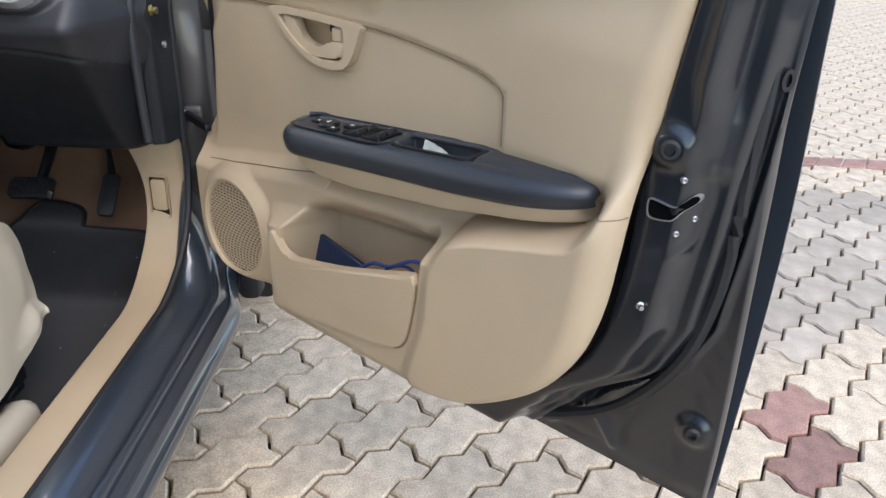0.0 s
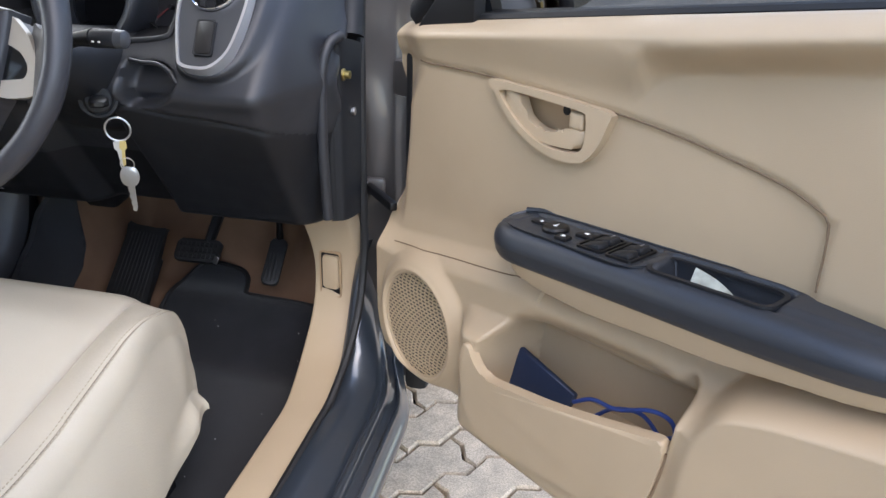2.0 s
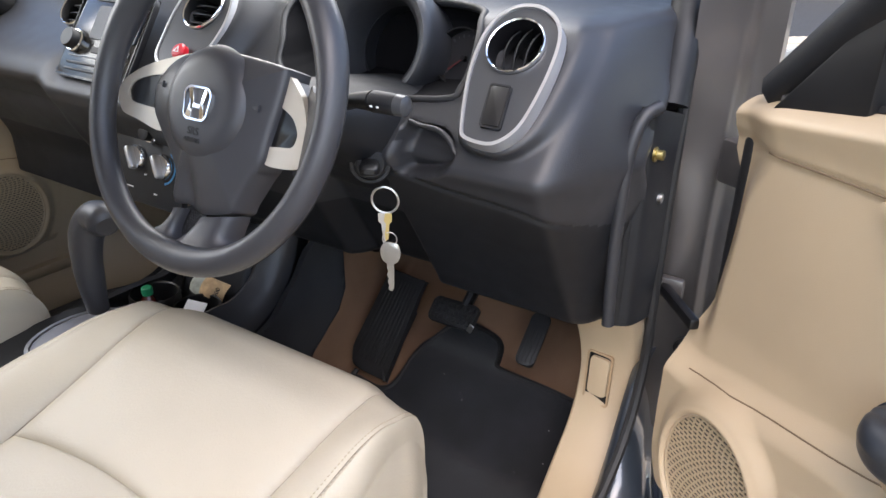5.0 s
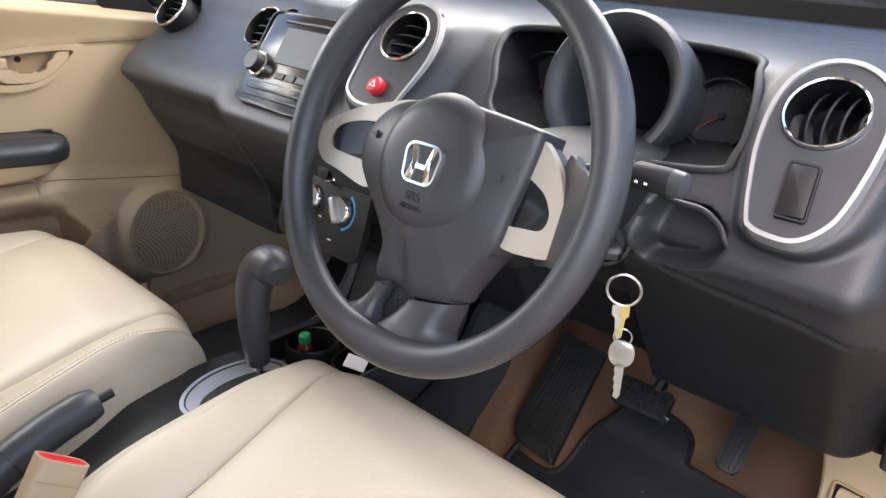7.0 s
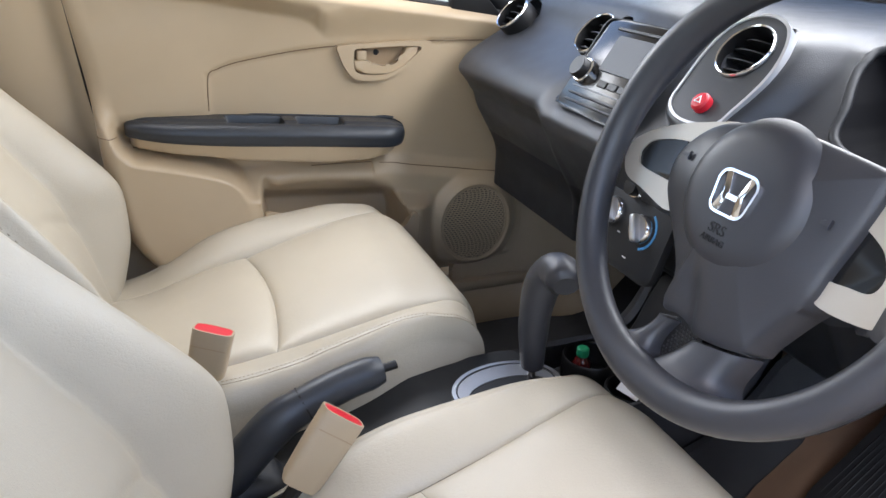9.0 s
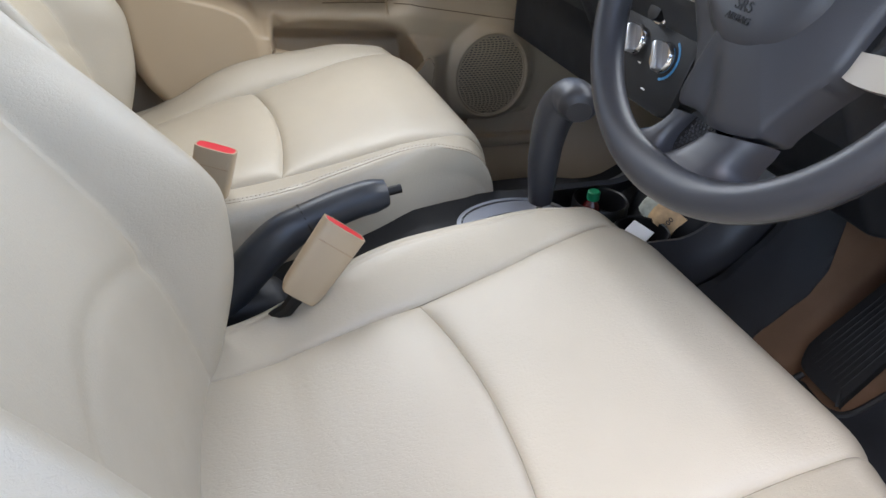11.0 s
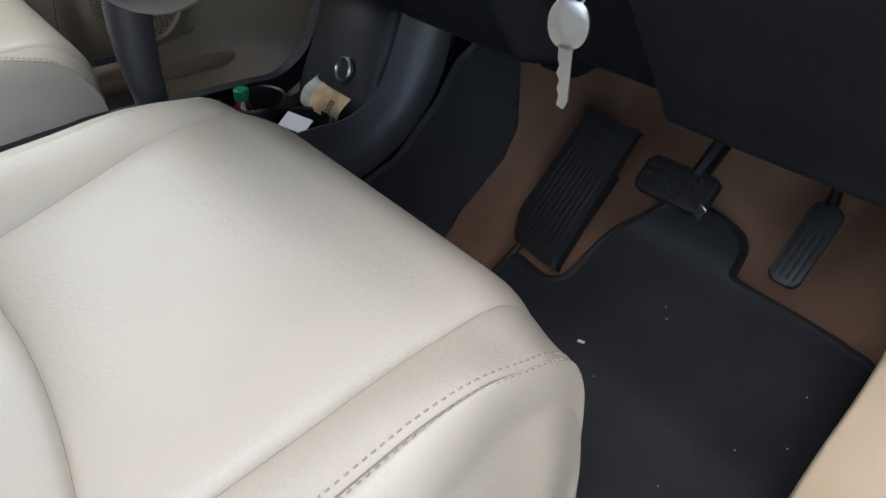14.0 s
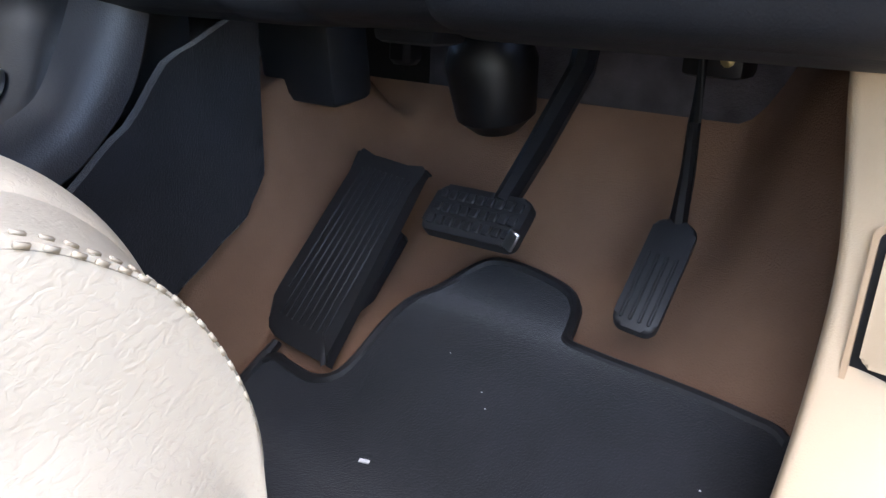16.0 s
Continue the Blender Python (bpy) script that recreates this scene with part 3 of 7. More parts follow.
def trim_q(u, z):
    ul, ur, zt = along(LEFT, z), along(RIGHT, z), door_top(u)
    seam = curve(SEAM_LOW, u) if u < 0.8 else 0.66
    q = lerp(0.746, 0.772, smooth((z - seam + 0.022) / 0.045))
    # rolled top
    crease = along(CREASE, u)
    wide = lerp(0.075, 0.036, smooth((u - 0.84) / 0.12))
    q -= lerp(0.02, 0.042, smooth((u - 0.85) / 0.14)) * smooth((z - crease + 0.012) / wide)
    edge = (zt - z) / 0.022
    if edge < 1:
        q += 0.035 * (1 - edge) ** 2
    if z > 0.63:
        w = smooth((z - 0.63) / 0.07)
        q = lerp(q, 0.738, smooth((u - 1.03) / 0.27) * smooth((z - 0.75) / 0.06) * (1 - 0.4 * smooth((z - 0.93) / 0.1)))
        below = min(1 - smooth((z - curve(SEAM_UP[:-1], u) + 0.008) / 0.018), 1 - smooth((u - 1.112) / 0.018))
        q += 0.006 * below * w
        q += 0.03 * (1 - smooth((u - ul) / (0.045 + 0.05 * smooth((z - 0.84) / 0.1)))) * w
    # beige body of the armrest
    if 0.70 < u < 1.34:
        low = pad_low(u)
        bow = math.sqrt(max(0.0, 1 - ((0.80 - u) / 0.064) ** 2)) if u < 0.80 else 1.0
        ends = bow * (1 - smooth((u - 1.258) / 0.022))
        drop = curve([(0.736, 0.006), (0.75, 0.018), (0.78, 0.031), (0.83, 0.043), (0.9, 0.050), (1.05, 0.045), (1.15, 0.036), (1.3, 0.030)], u)
        t = (low - z) / drop
        if t < 0:
            body = 0.712 + 0.09 * smooth((z - low - 0.002) / 0.012)
        else:
            body = 0.704 + 0.016 * t + 0.06 * smooth((t - 0.8) / 0.4)
        body = lerp(0.80, body + pad_tail(u), ends)
        q = min(q, body)
    # the lower flank swells out to the pocket face
    if z < 0.66:
        q = lerp(q, 0.700, smooth((u - 0.655) / 0.06) * (1 - smooth((z - 0.575 - 0.15 * (u - 0.72)) / 0.03)))
    # scoop over the map pocket: crisp at the lip and ends, rolling in gently from above
    s = signed((u, z), SCOOP)
    if s < 0.01:
        wide = 0.020 + 0.045 * smooth((z - 0.585 - 0.06 * (u - 0.74)) / 0.05) * smooth((u - 0.745) / 0.05) * (1 - smooth((u - 1.0) / 0.03))
        deep = 0.772 + 0.050 * smooth((0.615 + 0.07 * (u - 0.74) - z) / 0.045)
        q = max(q, lerp(q, deep, smooth((0.004 - s) / wide)))
    if 0.69 < u < 0.87 and z > 0.84:
        q = lerp(q, 0.797, smooth((0.002 - signed((u, z), HANDLE_HOLE)) / 0.005))
    s = signed((u, z), BULGE)
    if s < 0.02:
        q = lerp(q, 0.690 + 0.048 * smooth((z - 0.74) / 0.15), smooth((0.007 - s) / lerp(0.026, 0.045, smooth((z - 0.76) / 0.08))))
    # loudspeaker pod
    e = math.hypot((u - 0.566) / 0.095, (z - 0.512) / 0.106)
    if e < 1.25:
        q = lerp(q, 0.730, smooth((1.2 - e) / 0.28))
        q += 0.010 * smooth((0.86 - e) / 0.05)
        q -= 0.003 * (1 - smooth(abs(e - 0.9) / 0.06))
    back = (u - ur + 0.036) / 0.036
    if back > 0:
        q += lerp(0.050, 0.038, smooth((z - 0.66) / 0.2)) * (1 - math.sqrt(max(0.0, 1 - min(1.0, back) ** 2)))
    if z < 0.47:
        q += 0.03 * smooth((0.43 - z) / 0.05)
    return q


def matched(outer, inner):
    """Two outlines with as many points, each inner one facing its outer one."""
    n = len(outer)
    cx, cz = sum(p[0] for p in inner) / len(inner), sum(p[1] for p in inner) / len(inner)
    res = []
    for x, z in outer:
        want = math.atan2(z - cz, x - cx)
        best = None
        for (ax, az), (bx, bz) in zip(inner, inner[1:] + inner[:1]):
            for k in range(6):
                p = (lerp(ax, bx, k / 6), lerp(az, bz, k / 6))
                off = abs((math.atan2(p[1] - cz, p[0] - cx) - want + math.pi) % (2 * math.pi) - math.pi)
                if best is None or off < best[0]:
                    best = (off, p)
        res.append(best[1])
    return outer, res


def make_door(door, K, fine):
    full = 1 if fine >= 1 else 0
    cups = ((0.972, 1.098),) if full else ((0.985, 1.085), (0.865, 0.95))

    def put(name, bm, mat, parent=door, label="", sharp=38):
        bm.transform(K)
        return part(name, bm, mat, parent, label, sharp=sharp)

    def card(a, b):
        z0 = lerp(0.395, 1.03, b)
        ul, ur = along(LEFT, z0), along(RIGHT, z0)
        u = lerp(ul, ur, a)
        z = lerp(0.395, door_top(u), b)
        return V((u, trim_q(u, z), z))

    put("door_card", shell(card, int(290 * fine), int(230 * fine), (0, 0.012, 0)), BEIGE, label="moulded beige plastic door card", sharp=50)

    # black armrest pad with a finger cup
    def pad(a, b):
        u = lerp(0.737, 1.276, lerp(a, smooth(a), 0.85))
        low = pad_low(u)
        nose = math.sqrt(max(0.0, 1 - ((0.79 - u) / 0.053) ** 2)) if u < 0.79 else 1.0
        tail = math.sqrt(max(0.0, 1 - ((u - 1.06) / 0.228) ** 2)) if u > 1.06 else 1.0
        end = math.sqrt(max(0.0, 1 - ((u - 1.250) / 0.026) ** 2)) if u > 1.250 else 1.0
        out = 0.738 - 0.040 * nose + pad_tail(u)
        inn = 0.738 + 0.046 * nose
        inn = max(inn, out + 0.002)
        h = (pad_top(u) - low) * nose ** 0.25 * (0.72 + 0.28 * end)
        if b < 0.62:
            t = b / 0.62
            edge = min(0.024 * nose, 0.9 * (inn - out))
            q = lerp(inn, out + edge, t)
            z = low + h - 0.004 * smooth((t - 0.75) / 0.25) + 0.003 * (1 - smooth(t / 0.08))
            cup = 0.0
            for c0, c1 in cups:
                cup = max(cup, min(smooth((u - c0) / 0.012), 1 - smooth((u - c1) / 0.012), smooth((q - 0.722) / 0.006), 1 - smooth((q - 0.762) / 0.006)))
            tray = full * min(smooth((u - 0.765) / 0.008), 1 - smooth((u - 0.952) / 0.008), smooth((q - 0.711) / 0.004), 1 - smooth((q - 0.770) / 0.004))
            z -= 0.004 * tray + 0.030 * cup
            if full:
                # low raised bead behind the cup
                z += 0.0030 * math.exp(-((q - 0.7705) / 0.0030) ** 2) * smooth((u - 0.95) / 0.03) * (1 - smooth((u - 1.085) / 0.03))
        else:
            t = (b - 0.62) / 0.38
            ang = min(1.0, t / 0.55) * math.pi / 2
            q = out + min(0.024 * nose, 0.9 * (inn - out)) * (1 - math.sin(ang))
            z = low + h - 0.004 - 0.62 * (h - 0.004) * (1 - math.cos(ang)) - max(0, t - 0.55) / 0.45 * 0.38 * (h - 0.004)
            q += 0.003 * max(0, t - 0.55) / 0.45
        return V((u, q, z))

    put("armrest_pad", shell(pad, int(200 * fine), int(60 * fine), (0, 0.004, -0.006)), ARMPAD, label="black soft-touch armrest pad", sharp=60)

    bead = [(lerp(0.752, 1.20, k / 40), 0.738 + 0.046 * math.sqrt(max(0.0, 1 - ((0.79 - lerp(0.752, 1.20, k / 40)) / 0.053) ** 2)) - 0.003 if lerp(0.752, 1.20, k / 40) < 0.79 else 0.781) for k in range(41)]
    put("pad_bead", sweep([(u, q, pad_top(u) + 0.0010) for u, q in bead], 0.0035, 8), ARMPAD)

    def top(u, q, up=0.0):
        m = axes((u, q, pad_top(u) - 0.0025 + up), (1, 0, 0.086), (0, 1, 0))
        return m

    if full:
        put("switch_panel", prism(soft([(0.762, 0.738), (0.772, 0.717), (0.85, 0.7125), (0.955, 0.7125), (0.955, 0.768), (0.85, 0.768), (0.78, 0.762)], 6), 0.0015, m=Matrix.Translation((0, 0, 0)) @ Matrix(((1, 0, 0, 0), (0, 1, 0, 0), (0.086, 0, 1, pad_top(0.86) - 0.0035 - 0.86 * 0.086), (0, 0, 0, 1)))), ARMPAD, label="charcoal window switch panel")
    if fine >= 1:
        knob = put("mirror_switch", lathe([(0.0165, 0), (0.0165, 0.004), (0.014, 0.0065), (0.006, 0.007)], 28, m=top(0.826, 0.741)), BLACK)
        put("arrow_mark", prism([(-0.003, -0.003), (0.003, -0.003), (0.0, 0.004)], 0.0006, m=top(0.826, 0.741, 0.007)), WHITE, knob)
        lever = put("mirror_selector", rbox(0.026, 0.009, 0.004, 0.002, m=top(0.796, 0.746, 0.002)), BLACK)
        put("selector_mark", rbox(0.004, 0.003, 0.0008, 0, m=top(0.798, 0.746, 0.0045)), WHITE, lever)
        for u, q, w in ((0.852, 0.724, 0.018), (0.868, 0.748, 0.026)):
            b = put("lock_button", rbox(w, 0.014, 0.006, 0.002, m=top(u, q, 0.002)), BLACK)
            put("lock_mark", rbox(0.005, 0.004, 0.0006, 0, m=top(u, q, 0.0053)), WHITE, b)
        for u in (0.895, 0.935):
            well = put("switch_well", frame_prism(rrect(0.036, 0.050, 0.004), rrect(0.031, 0.045, 0.003), 0.003, m=top(u, 0.741, 0.0005)), BLACK)
            for q in (0.730, 0.752):
                sw = bmesh.new()
                rbox(0.026, 0.019, 0.009, 0.0025, m=top(u - 0.001, q, 0.0015) @ pose(0, 0, 0, 0, -14, 0), bm=sw)
                s = put("window_switch", sw, DARK, well)
            put("switch_mark", rbox(0.0012, 0.007, 0.0006, 0, m=top(u + 0.006, 0.752, 0.0102)), SILVER_DARK, well)
        put("pull_cup_rim", frame_prism(rrect(0.142, 0.050, 0.016), rrect(0.132, 0.041, 0.012), 0.003, 0.001, m=top(1.036, 0.742, -0.0015)), DARK)

    # pocket front, a plate of its own let into the card
    # pocket floor
    put("pocket_floor", rbox(0.30, 0.132, 0.006, 0, 1, m=axes((0.88, 0.775, 0.490), (1, 0, 0.1), (0, 1, 0))), BEIGE)
    put("map_pocket", prism(POCKET, 0.016, 0.003, 3, m=axes((0, 0.7085, 0), (1, 0, 0), (0, 0, 1)), both=True), BEIGE, label="beige map pocket front")
    rim_line = POCKET[50:] + POCKET[:9]
    put("pocket_joint", sweep([(u + 0.0012 * (1 if u > 0.9 else -1), 0.6985, z - 0.0008) for u, z in rim_line], 0.0016, 6), SEAMLINE)
    for line, q, r in ((SEAM_UP, 0.0003, 0.0013), ([(1.290, 0.7705), (1.300, 0.7730), (1.310, 0.7745), (1.322, 0.7740)], 0.0, 0.0008), (SEAM_LOW, 0.0006, 0.0010)):
        pts = soft(line, 4, False)
        put("panel_seam", sweep([(u, trim_q(u, z) - q, z) for u, z in pts], r, 6), SEAMLINE)

    # loudspeaker grille: a fine web of staggered slots over a dark cone
    gm = axes((0.566, 0.7372, 0.512), (1, 0, 0), (0, 0, 1))
    grille = put("speaker_grille", prism(oval(0.0775, 0.0875, 48), 0.001, m=gm), BLACK, label="beige speaker grille of fine staggered slots")
    bars = bmesh.new()
    rows_n = 29 if full else 34
    thick = 0.16 if full else 0.27
    pitch = 2 * 0.087 / rows_n
    for k in range(rows_n + 1):
        y = -0.087 + k * pitch
        half = 0.0775 * math.sqrt(max(0.0, 1 - (y / 0.0875) ** 2))
        slab(bars, gm, -half, half, y - pitch * thick, y + pitch * thick, 0.001, 0.0028)
        x = -half + (0.00475 if k % 2 else 0.0)
        while x < half:
            slab(bars, gm, x - 0.0056 * thick, x + 0.0056 * thick, y, y + pitch, 0.001, 0.0026)
            x += 0.0095
    put("grille_web", bars, BEIGE, grille)
    put("grille_rim", frame_prism(oval(0.085, 0.0955, 48), oval(0.0775, 0.0875, 48), 0.008, 0.002, m=axes((0.566, 0.740, 0.512), (1, 0, 0), (0, 0, 1))), BEIGE, grille)

    # inner release handle in its cup
    outer = soft([(0.670, 0.917), (0.725, 0.919), (0.780, 0.9185), (0.826, 0.9165), (0.866, 0.9135), (0.865, 0.899), (0.858, 0.880), (0.850, 0.865), (0.840, 0.853), (0.825, 0.845), (0.792, 0.842), (0.752, 0.850), (0.709, 0.875), (0.686, 0.899)], 4)
    inner = HANDLE_HOLE
    handle = put("handle_surround", frame_prism(*matched(outer, inner), 0.014, 0.0045, m=axes((0, 0.7785, 0), (1, 0, 0), (0, 0, 1))), BEIGE, label="beige handle surround")
    # the cup's inner shadow is put into its darker beige
    put("handle_cup", prism([(0.785 + (x - 0.785) * 1.06, 0.885 + (z - 0.885) * 1.1) for x, z in inner], 0.003, m=axes((0, 0.7975, 0), (1, 0, 0), (0, 0, 1))), BEIGE_DARK, handle)
    lever = soft([(0.694, 0.906), (0.714, 0.877), (0.753, 0.858), (0.795, 0.8565), (0.827, 0.8630), (0.8325, 0.8835), (0.800, 0.8805), (0.790, 0.8745), (0.762, 0.8705), (0.736, 0.882), (0.720, 0.906)], 4)
    put("release_lever", prism(lever, 0.016, 0.005, 3, m=axes((0, 0.7850, 0), (1, 0, 0), (0, 0, 1))), BEIGE, handle, "beige door release lever")
    put("lock_tab", rbox(0.022, 0.024, 0.021, 0.004, 3, m=pose(0.8165, 0.780, 0.8930)), BEIGE, handle)
    put("screw_cap", lathe([(0.006, 0), (0.006, 0.001)], 16, m=axes((0.780, 0.7950, 0.895), (1, 0, 0), (0, 0, 1))), BLACK, handle)

    # sheet metal: inner pressing
    def press_q(u, z):
        bound = curve([(0.33, 1.12), (0.40, 1.18), (0.45, 1.22), (0.55, 1.325), (0.62, 1.352), (0.75, 1.362), (1.05, 1.375)], z)
        d = (u - bound) / 0.09
        q = 0.762 + 0.03 * (1 - smooth((u - along(RIGHT, z) + 0.010) / 0.008)) + 0.06 * (1 - smooth((u - along(RIGHT, z) + 0.09) / 0.04)) + 0.042 * smooth(d / 0.28) + 0.036 * smooth((d - 0.42) / 0.2) - 0.008 * math.exp(-((d - 0.72) / 0.05) ** 2)
        if z < 0.40:
            q = lerp(q, 0.842, smooth((0.372 - z) / 0.03))
        # pressed ribs in the low corner
        for line in ([(1.17, 0.37), (1.30, 0.46), (1.40, 0.60)], [(1.23, 0.47), (1.31, 0.37)]):
            q -= 0.006 * math.exp(-(seg_dist((u, z), line) / 0.007) ** 2) * smooth(d)
        # collars round the plugs
        for pu, pz in ((1.347, 0.855), (1.418, 0.456)):
            r = math.hypot(u - pu, z - pz)
            q -= 0.008 * smooth((0.030 - r) / 0.016)
        # sculpted fold above the latch
        fold = seg_dist((u, z), [(1.392, 1.10), (1.378, 0.98), (1.374, 0.93), (1.386, 0.88), (1.388, 0.83)])
        q -= 0.011 * math.exp(-(fold / 0.011) ** 2)
        # raised edge of the latch seat
        rim = seg_dist((u, z), [(1.366, 0.727), (1.380, 0.742), (1.386, 0.79), (1.384, 0.838)])
        q -= 0.004 * math.exp(-(rim / 0.004) ** 2)
        return min(q, 0.858)

    def pressing(a, b):
        z = lerp(0.338, 1.0, b)
        u = lerp(0.47, 1.432 + 0.02 * (1 - smooth((z - 0.36) / 0.5)), lerp(a, 1 - (1 - a) ** 2, 0.7))
        z = lerp(0.338, door_top(u) - 0.008 + 0.05 * smooth((u - 1.33) / 0.02), b)
        return V((u, press_q(u, z) + 0.012 * smooth((a - 0.99) / 0.01), z))

    # same paint as the body; its shade is put into the darker colour
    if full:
        put("inner_pressing", shell(pressing, int(200 * fine), int(130 * fine), (0, 0.004, 0)), PAINT_SHADED, label="dark grey painted inner pressing", sharp=60)

    def skin(a, b):
        u = lerp(0.43, 1.440 + 0.018 * (1 - b), a)
        z = lerp(0.328, door_top(u) - 0.012, b)
        return V((u, 0.866 + 0.05 * math.sin(math.pi * smooth(b)) ** 0.7, z))

    put("outer_skin", shell(skin, 20, 24, (0, 0.004, 0)), PAINT, label="dark grey metallic outer skin")
    put("front_edge", rbox(0.030, 0.055, 0.60, 0.012, 3, m=pose(0.448, 0.834, 0.645)), RUBBER, label="black seal along the hinge edge")
    # window channel, frame and glass
    frame_path = soft([(0.47, 0.82, 0.97), (0.62, 0.79, 1.10), (0.86, 0.75, 1.32), (1.05, 0.73, 1.42), (1.27, 0.72, 1.46), (1.38, 0.745, 1.40), (1.42, 0.80, 1.06)], 6, False)
    put("window_frame", sweep(frame_path, 0.026, 10), DARK, label="black window frame")
    put("waist_seal", sweep([(0.50, 0.797, 0.968), (0.9, 0.797, 1.022), (1.36, 0.797, 1.084)], 0.007, 8), RUBBER)
    pane = bmesh.new()
    pts = [(0.58, 0.81, 0.97), (0.64, 0.788, 1.10), (0.86, 0.752, 1.31), (1.05, 0.732, 1.41), (1.27, 0.722, 1.45), (1.37, 0.745, 1.39), (1.40, 0.81, 1.06)]
    top_row = [pane.verts.new(p) for p in pts]
    low_row = [pane.verts.new((p[0], 0.812, 0.96)) for p in pts]
    for i in range(len(pts) - 1):
        pane.faces.new((top_row[i], top_row[i + 1], low_row[i + 1], low_row[i]))
    g = put("window_glass", pane, PANE)
    g.visible_shadow = False
    sail = prism([(0.495, 0.955), (0.62, 0.975), (0.62, 1.09)], 0.02, 0.004, m=axes((0, 0.80, 0), (1, 0, 0), (0, 0, 1)))
    put("mirror_sail", sail, BLACK)
    # latch and fastenings on the shut face
    if fine >= 1:
        flat = axes((0, 0, 0), (1, 0, 0), (0, 0, 1))

        def lay(bm):
            """Bend a flat piece on to the pressing."""
            for v in bm.verts:
                v.co.y += press_q(v.co.x, v.co.z)
            return bm

        slot = soft([(1.333, 0.790), (1.334, 0.777), (1.340, 0.772), (1.361, 0.775), (1.369, 0.785), (1.378, 0.793), (1.379, 0.800), (1.375, 0.802), (1.368, 0.795), (1.361, 0.790), (1.338, 0.793)], 3)
        mid = (1.357, 0.786)
        grow = [(mid[0] + (x - mid[0]) * 1.07, mid[1] + (z - mid[1]) * 1.12) for x, z in slot]
        # solid black cap painted as the dark inside of the slot
        latch = put("latch_slot", lay(prism(slot, 0.0035, m=flat)), VOID, label="black latch slot")
        # pale metal colour puts the reflections on the slot's edge into the rim
        put("slot_rim", lay(frame_prism(grow, slot, 0.005, 0.0008, m=flat)), SILVER_DARK, latch, "pale slot rim with its reflection in the colour")
        for u, z in ((1.366, 0.823), (1.377, 0.773), (1.367, 0.758)):
            m = axes((u, press_q(u, z) - 0.0005, z), (0.75, 0.66, 0), (0, 0, 1))
            put("latch_bolt", lathe([(0.0036, -0.003), (0.0036, 0.0015), (0.0026, 0.0025), (0.0016, 0.0015)], 12, m=m), SILVER_DARK, latch)
        for u, z in ((1.347, 0.855), (1.418, 0.456)):
            m = axes((u, press_q(u, z) + 0.001, z), (0.93, 0.37, 0), (0, 0, 1))
            put("rubber_plug", lathe([(0.0115, 0), (0.0115, 0.005), (0.009, 0.008), (0.006, 0.008), (0.005, 0.003), (0.002, 0.003)], 24, m=m), RUBBER)
        put("edge_bolt", lathe([(0.0055, 0), (0.0055, 0.002), (0.0035, 0.003), (0.0035, 0.007), (0.0025, 0.009)], 10, m=axes((1.343, press_q(1.343, 0.656), 0.656), (0.8, 0.6, 0), (0, 0, 1))), STEEL)
        put("grommet", frame_prism(oval(0.007, 0.012, 24), oval(0.003, 0.007, 24), 0.004, 0.001, m=axes((1.425, 0.838, 0.93), (0.75, 0.66, 0), (0, 0, 1))), RUBBER)
        seal = soft([(1.408, 0.828, 1.04), (1.412, 0.828, 0.85), (1.408, 0.828, 0.66), (1.37, 0.822, 0.53), (1.27, 0.815, 0.42), (1.10, 0.81, 0.372), (0.6, 0.81, 0.365)], 8, False)
        put("weatherstrip", sweep(seal, 0.009, 8), RUBBER, label="black rubber weatherstrip")


def slab(bm, m, x0, x1, y0, y1, z0, z1):
    """A plain bar between two corners, posed by m."""
    v = [bm.verts.new(m @ V(p)) for p in ((x0, y0, z0), (x1, y0, z0), (x1, y1, z0), (x0, y1, z0), (x0, y0, z1), (x1, y0, z1), (x1, y1, z1), (x0, y1, z1))]
    for f in ((0, 1, 5, 4), (1, 2, 6, 5), (2, 3, 7, 6), (3, 0, 4, 7), (4, 5, 6, 7)):
        bm.faces.new([v[i] for i in f])


def oval_box(n):
    """A rounded box outline of unit half sizes."""
    out = []
    for i in range(n):
        a = 2 * math.pi * i / n
        c, s = math.cos(a), math.sin(a)
        out.append((math.copysign(abs(c) ** 0.5, c), math.copysign(abs(s) ** 0.5, s)))
    return out


u0, q0 = 0.45, 0.80
m = axes(DOOR_D * u0 + DOOR_O * q0, DOOR_D, DOOR_O)
driver_door = thing("door_1", m, "open driver door, beige card, black armrest, dark grey metal edge", "car door", "front doors", "structure")
make_door(driver_door, Matrix.Translation((-u0, -q0, 0)), 1.3)
passenger_door = thing("door_2", Matrix.Translation((-0.70, 0.33, 0)), "closed passenger door with beige card and black armrest", "car door", "front doors", "structure")
make_door(passenger_door, Matrix(((0, -1, 0, 0.087 + 0.70), (-1, 0, 0, 0.78 - 0.33), (0, 0, 1, 0), (0, 0, 0, 1))), 0.95)

# what lies in the driver door's pocket and pull cup
def in_door(bm):
    bm.transform(driver_door.matrix_world @ Matrix.Translation((-u0, -q0, 0)))
    return bm


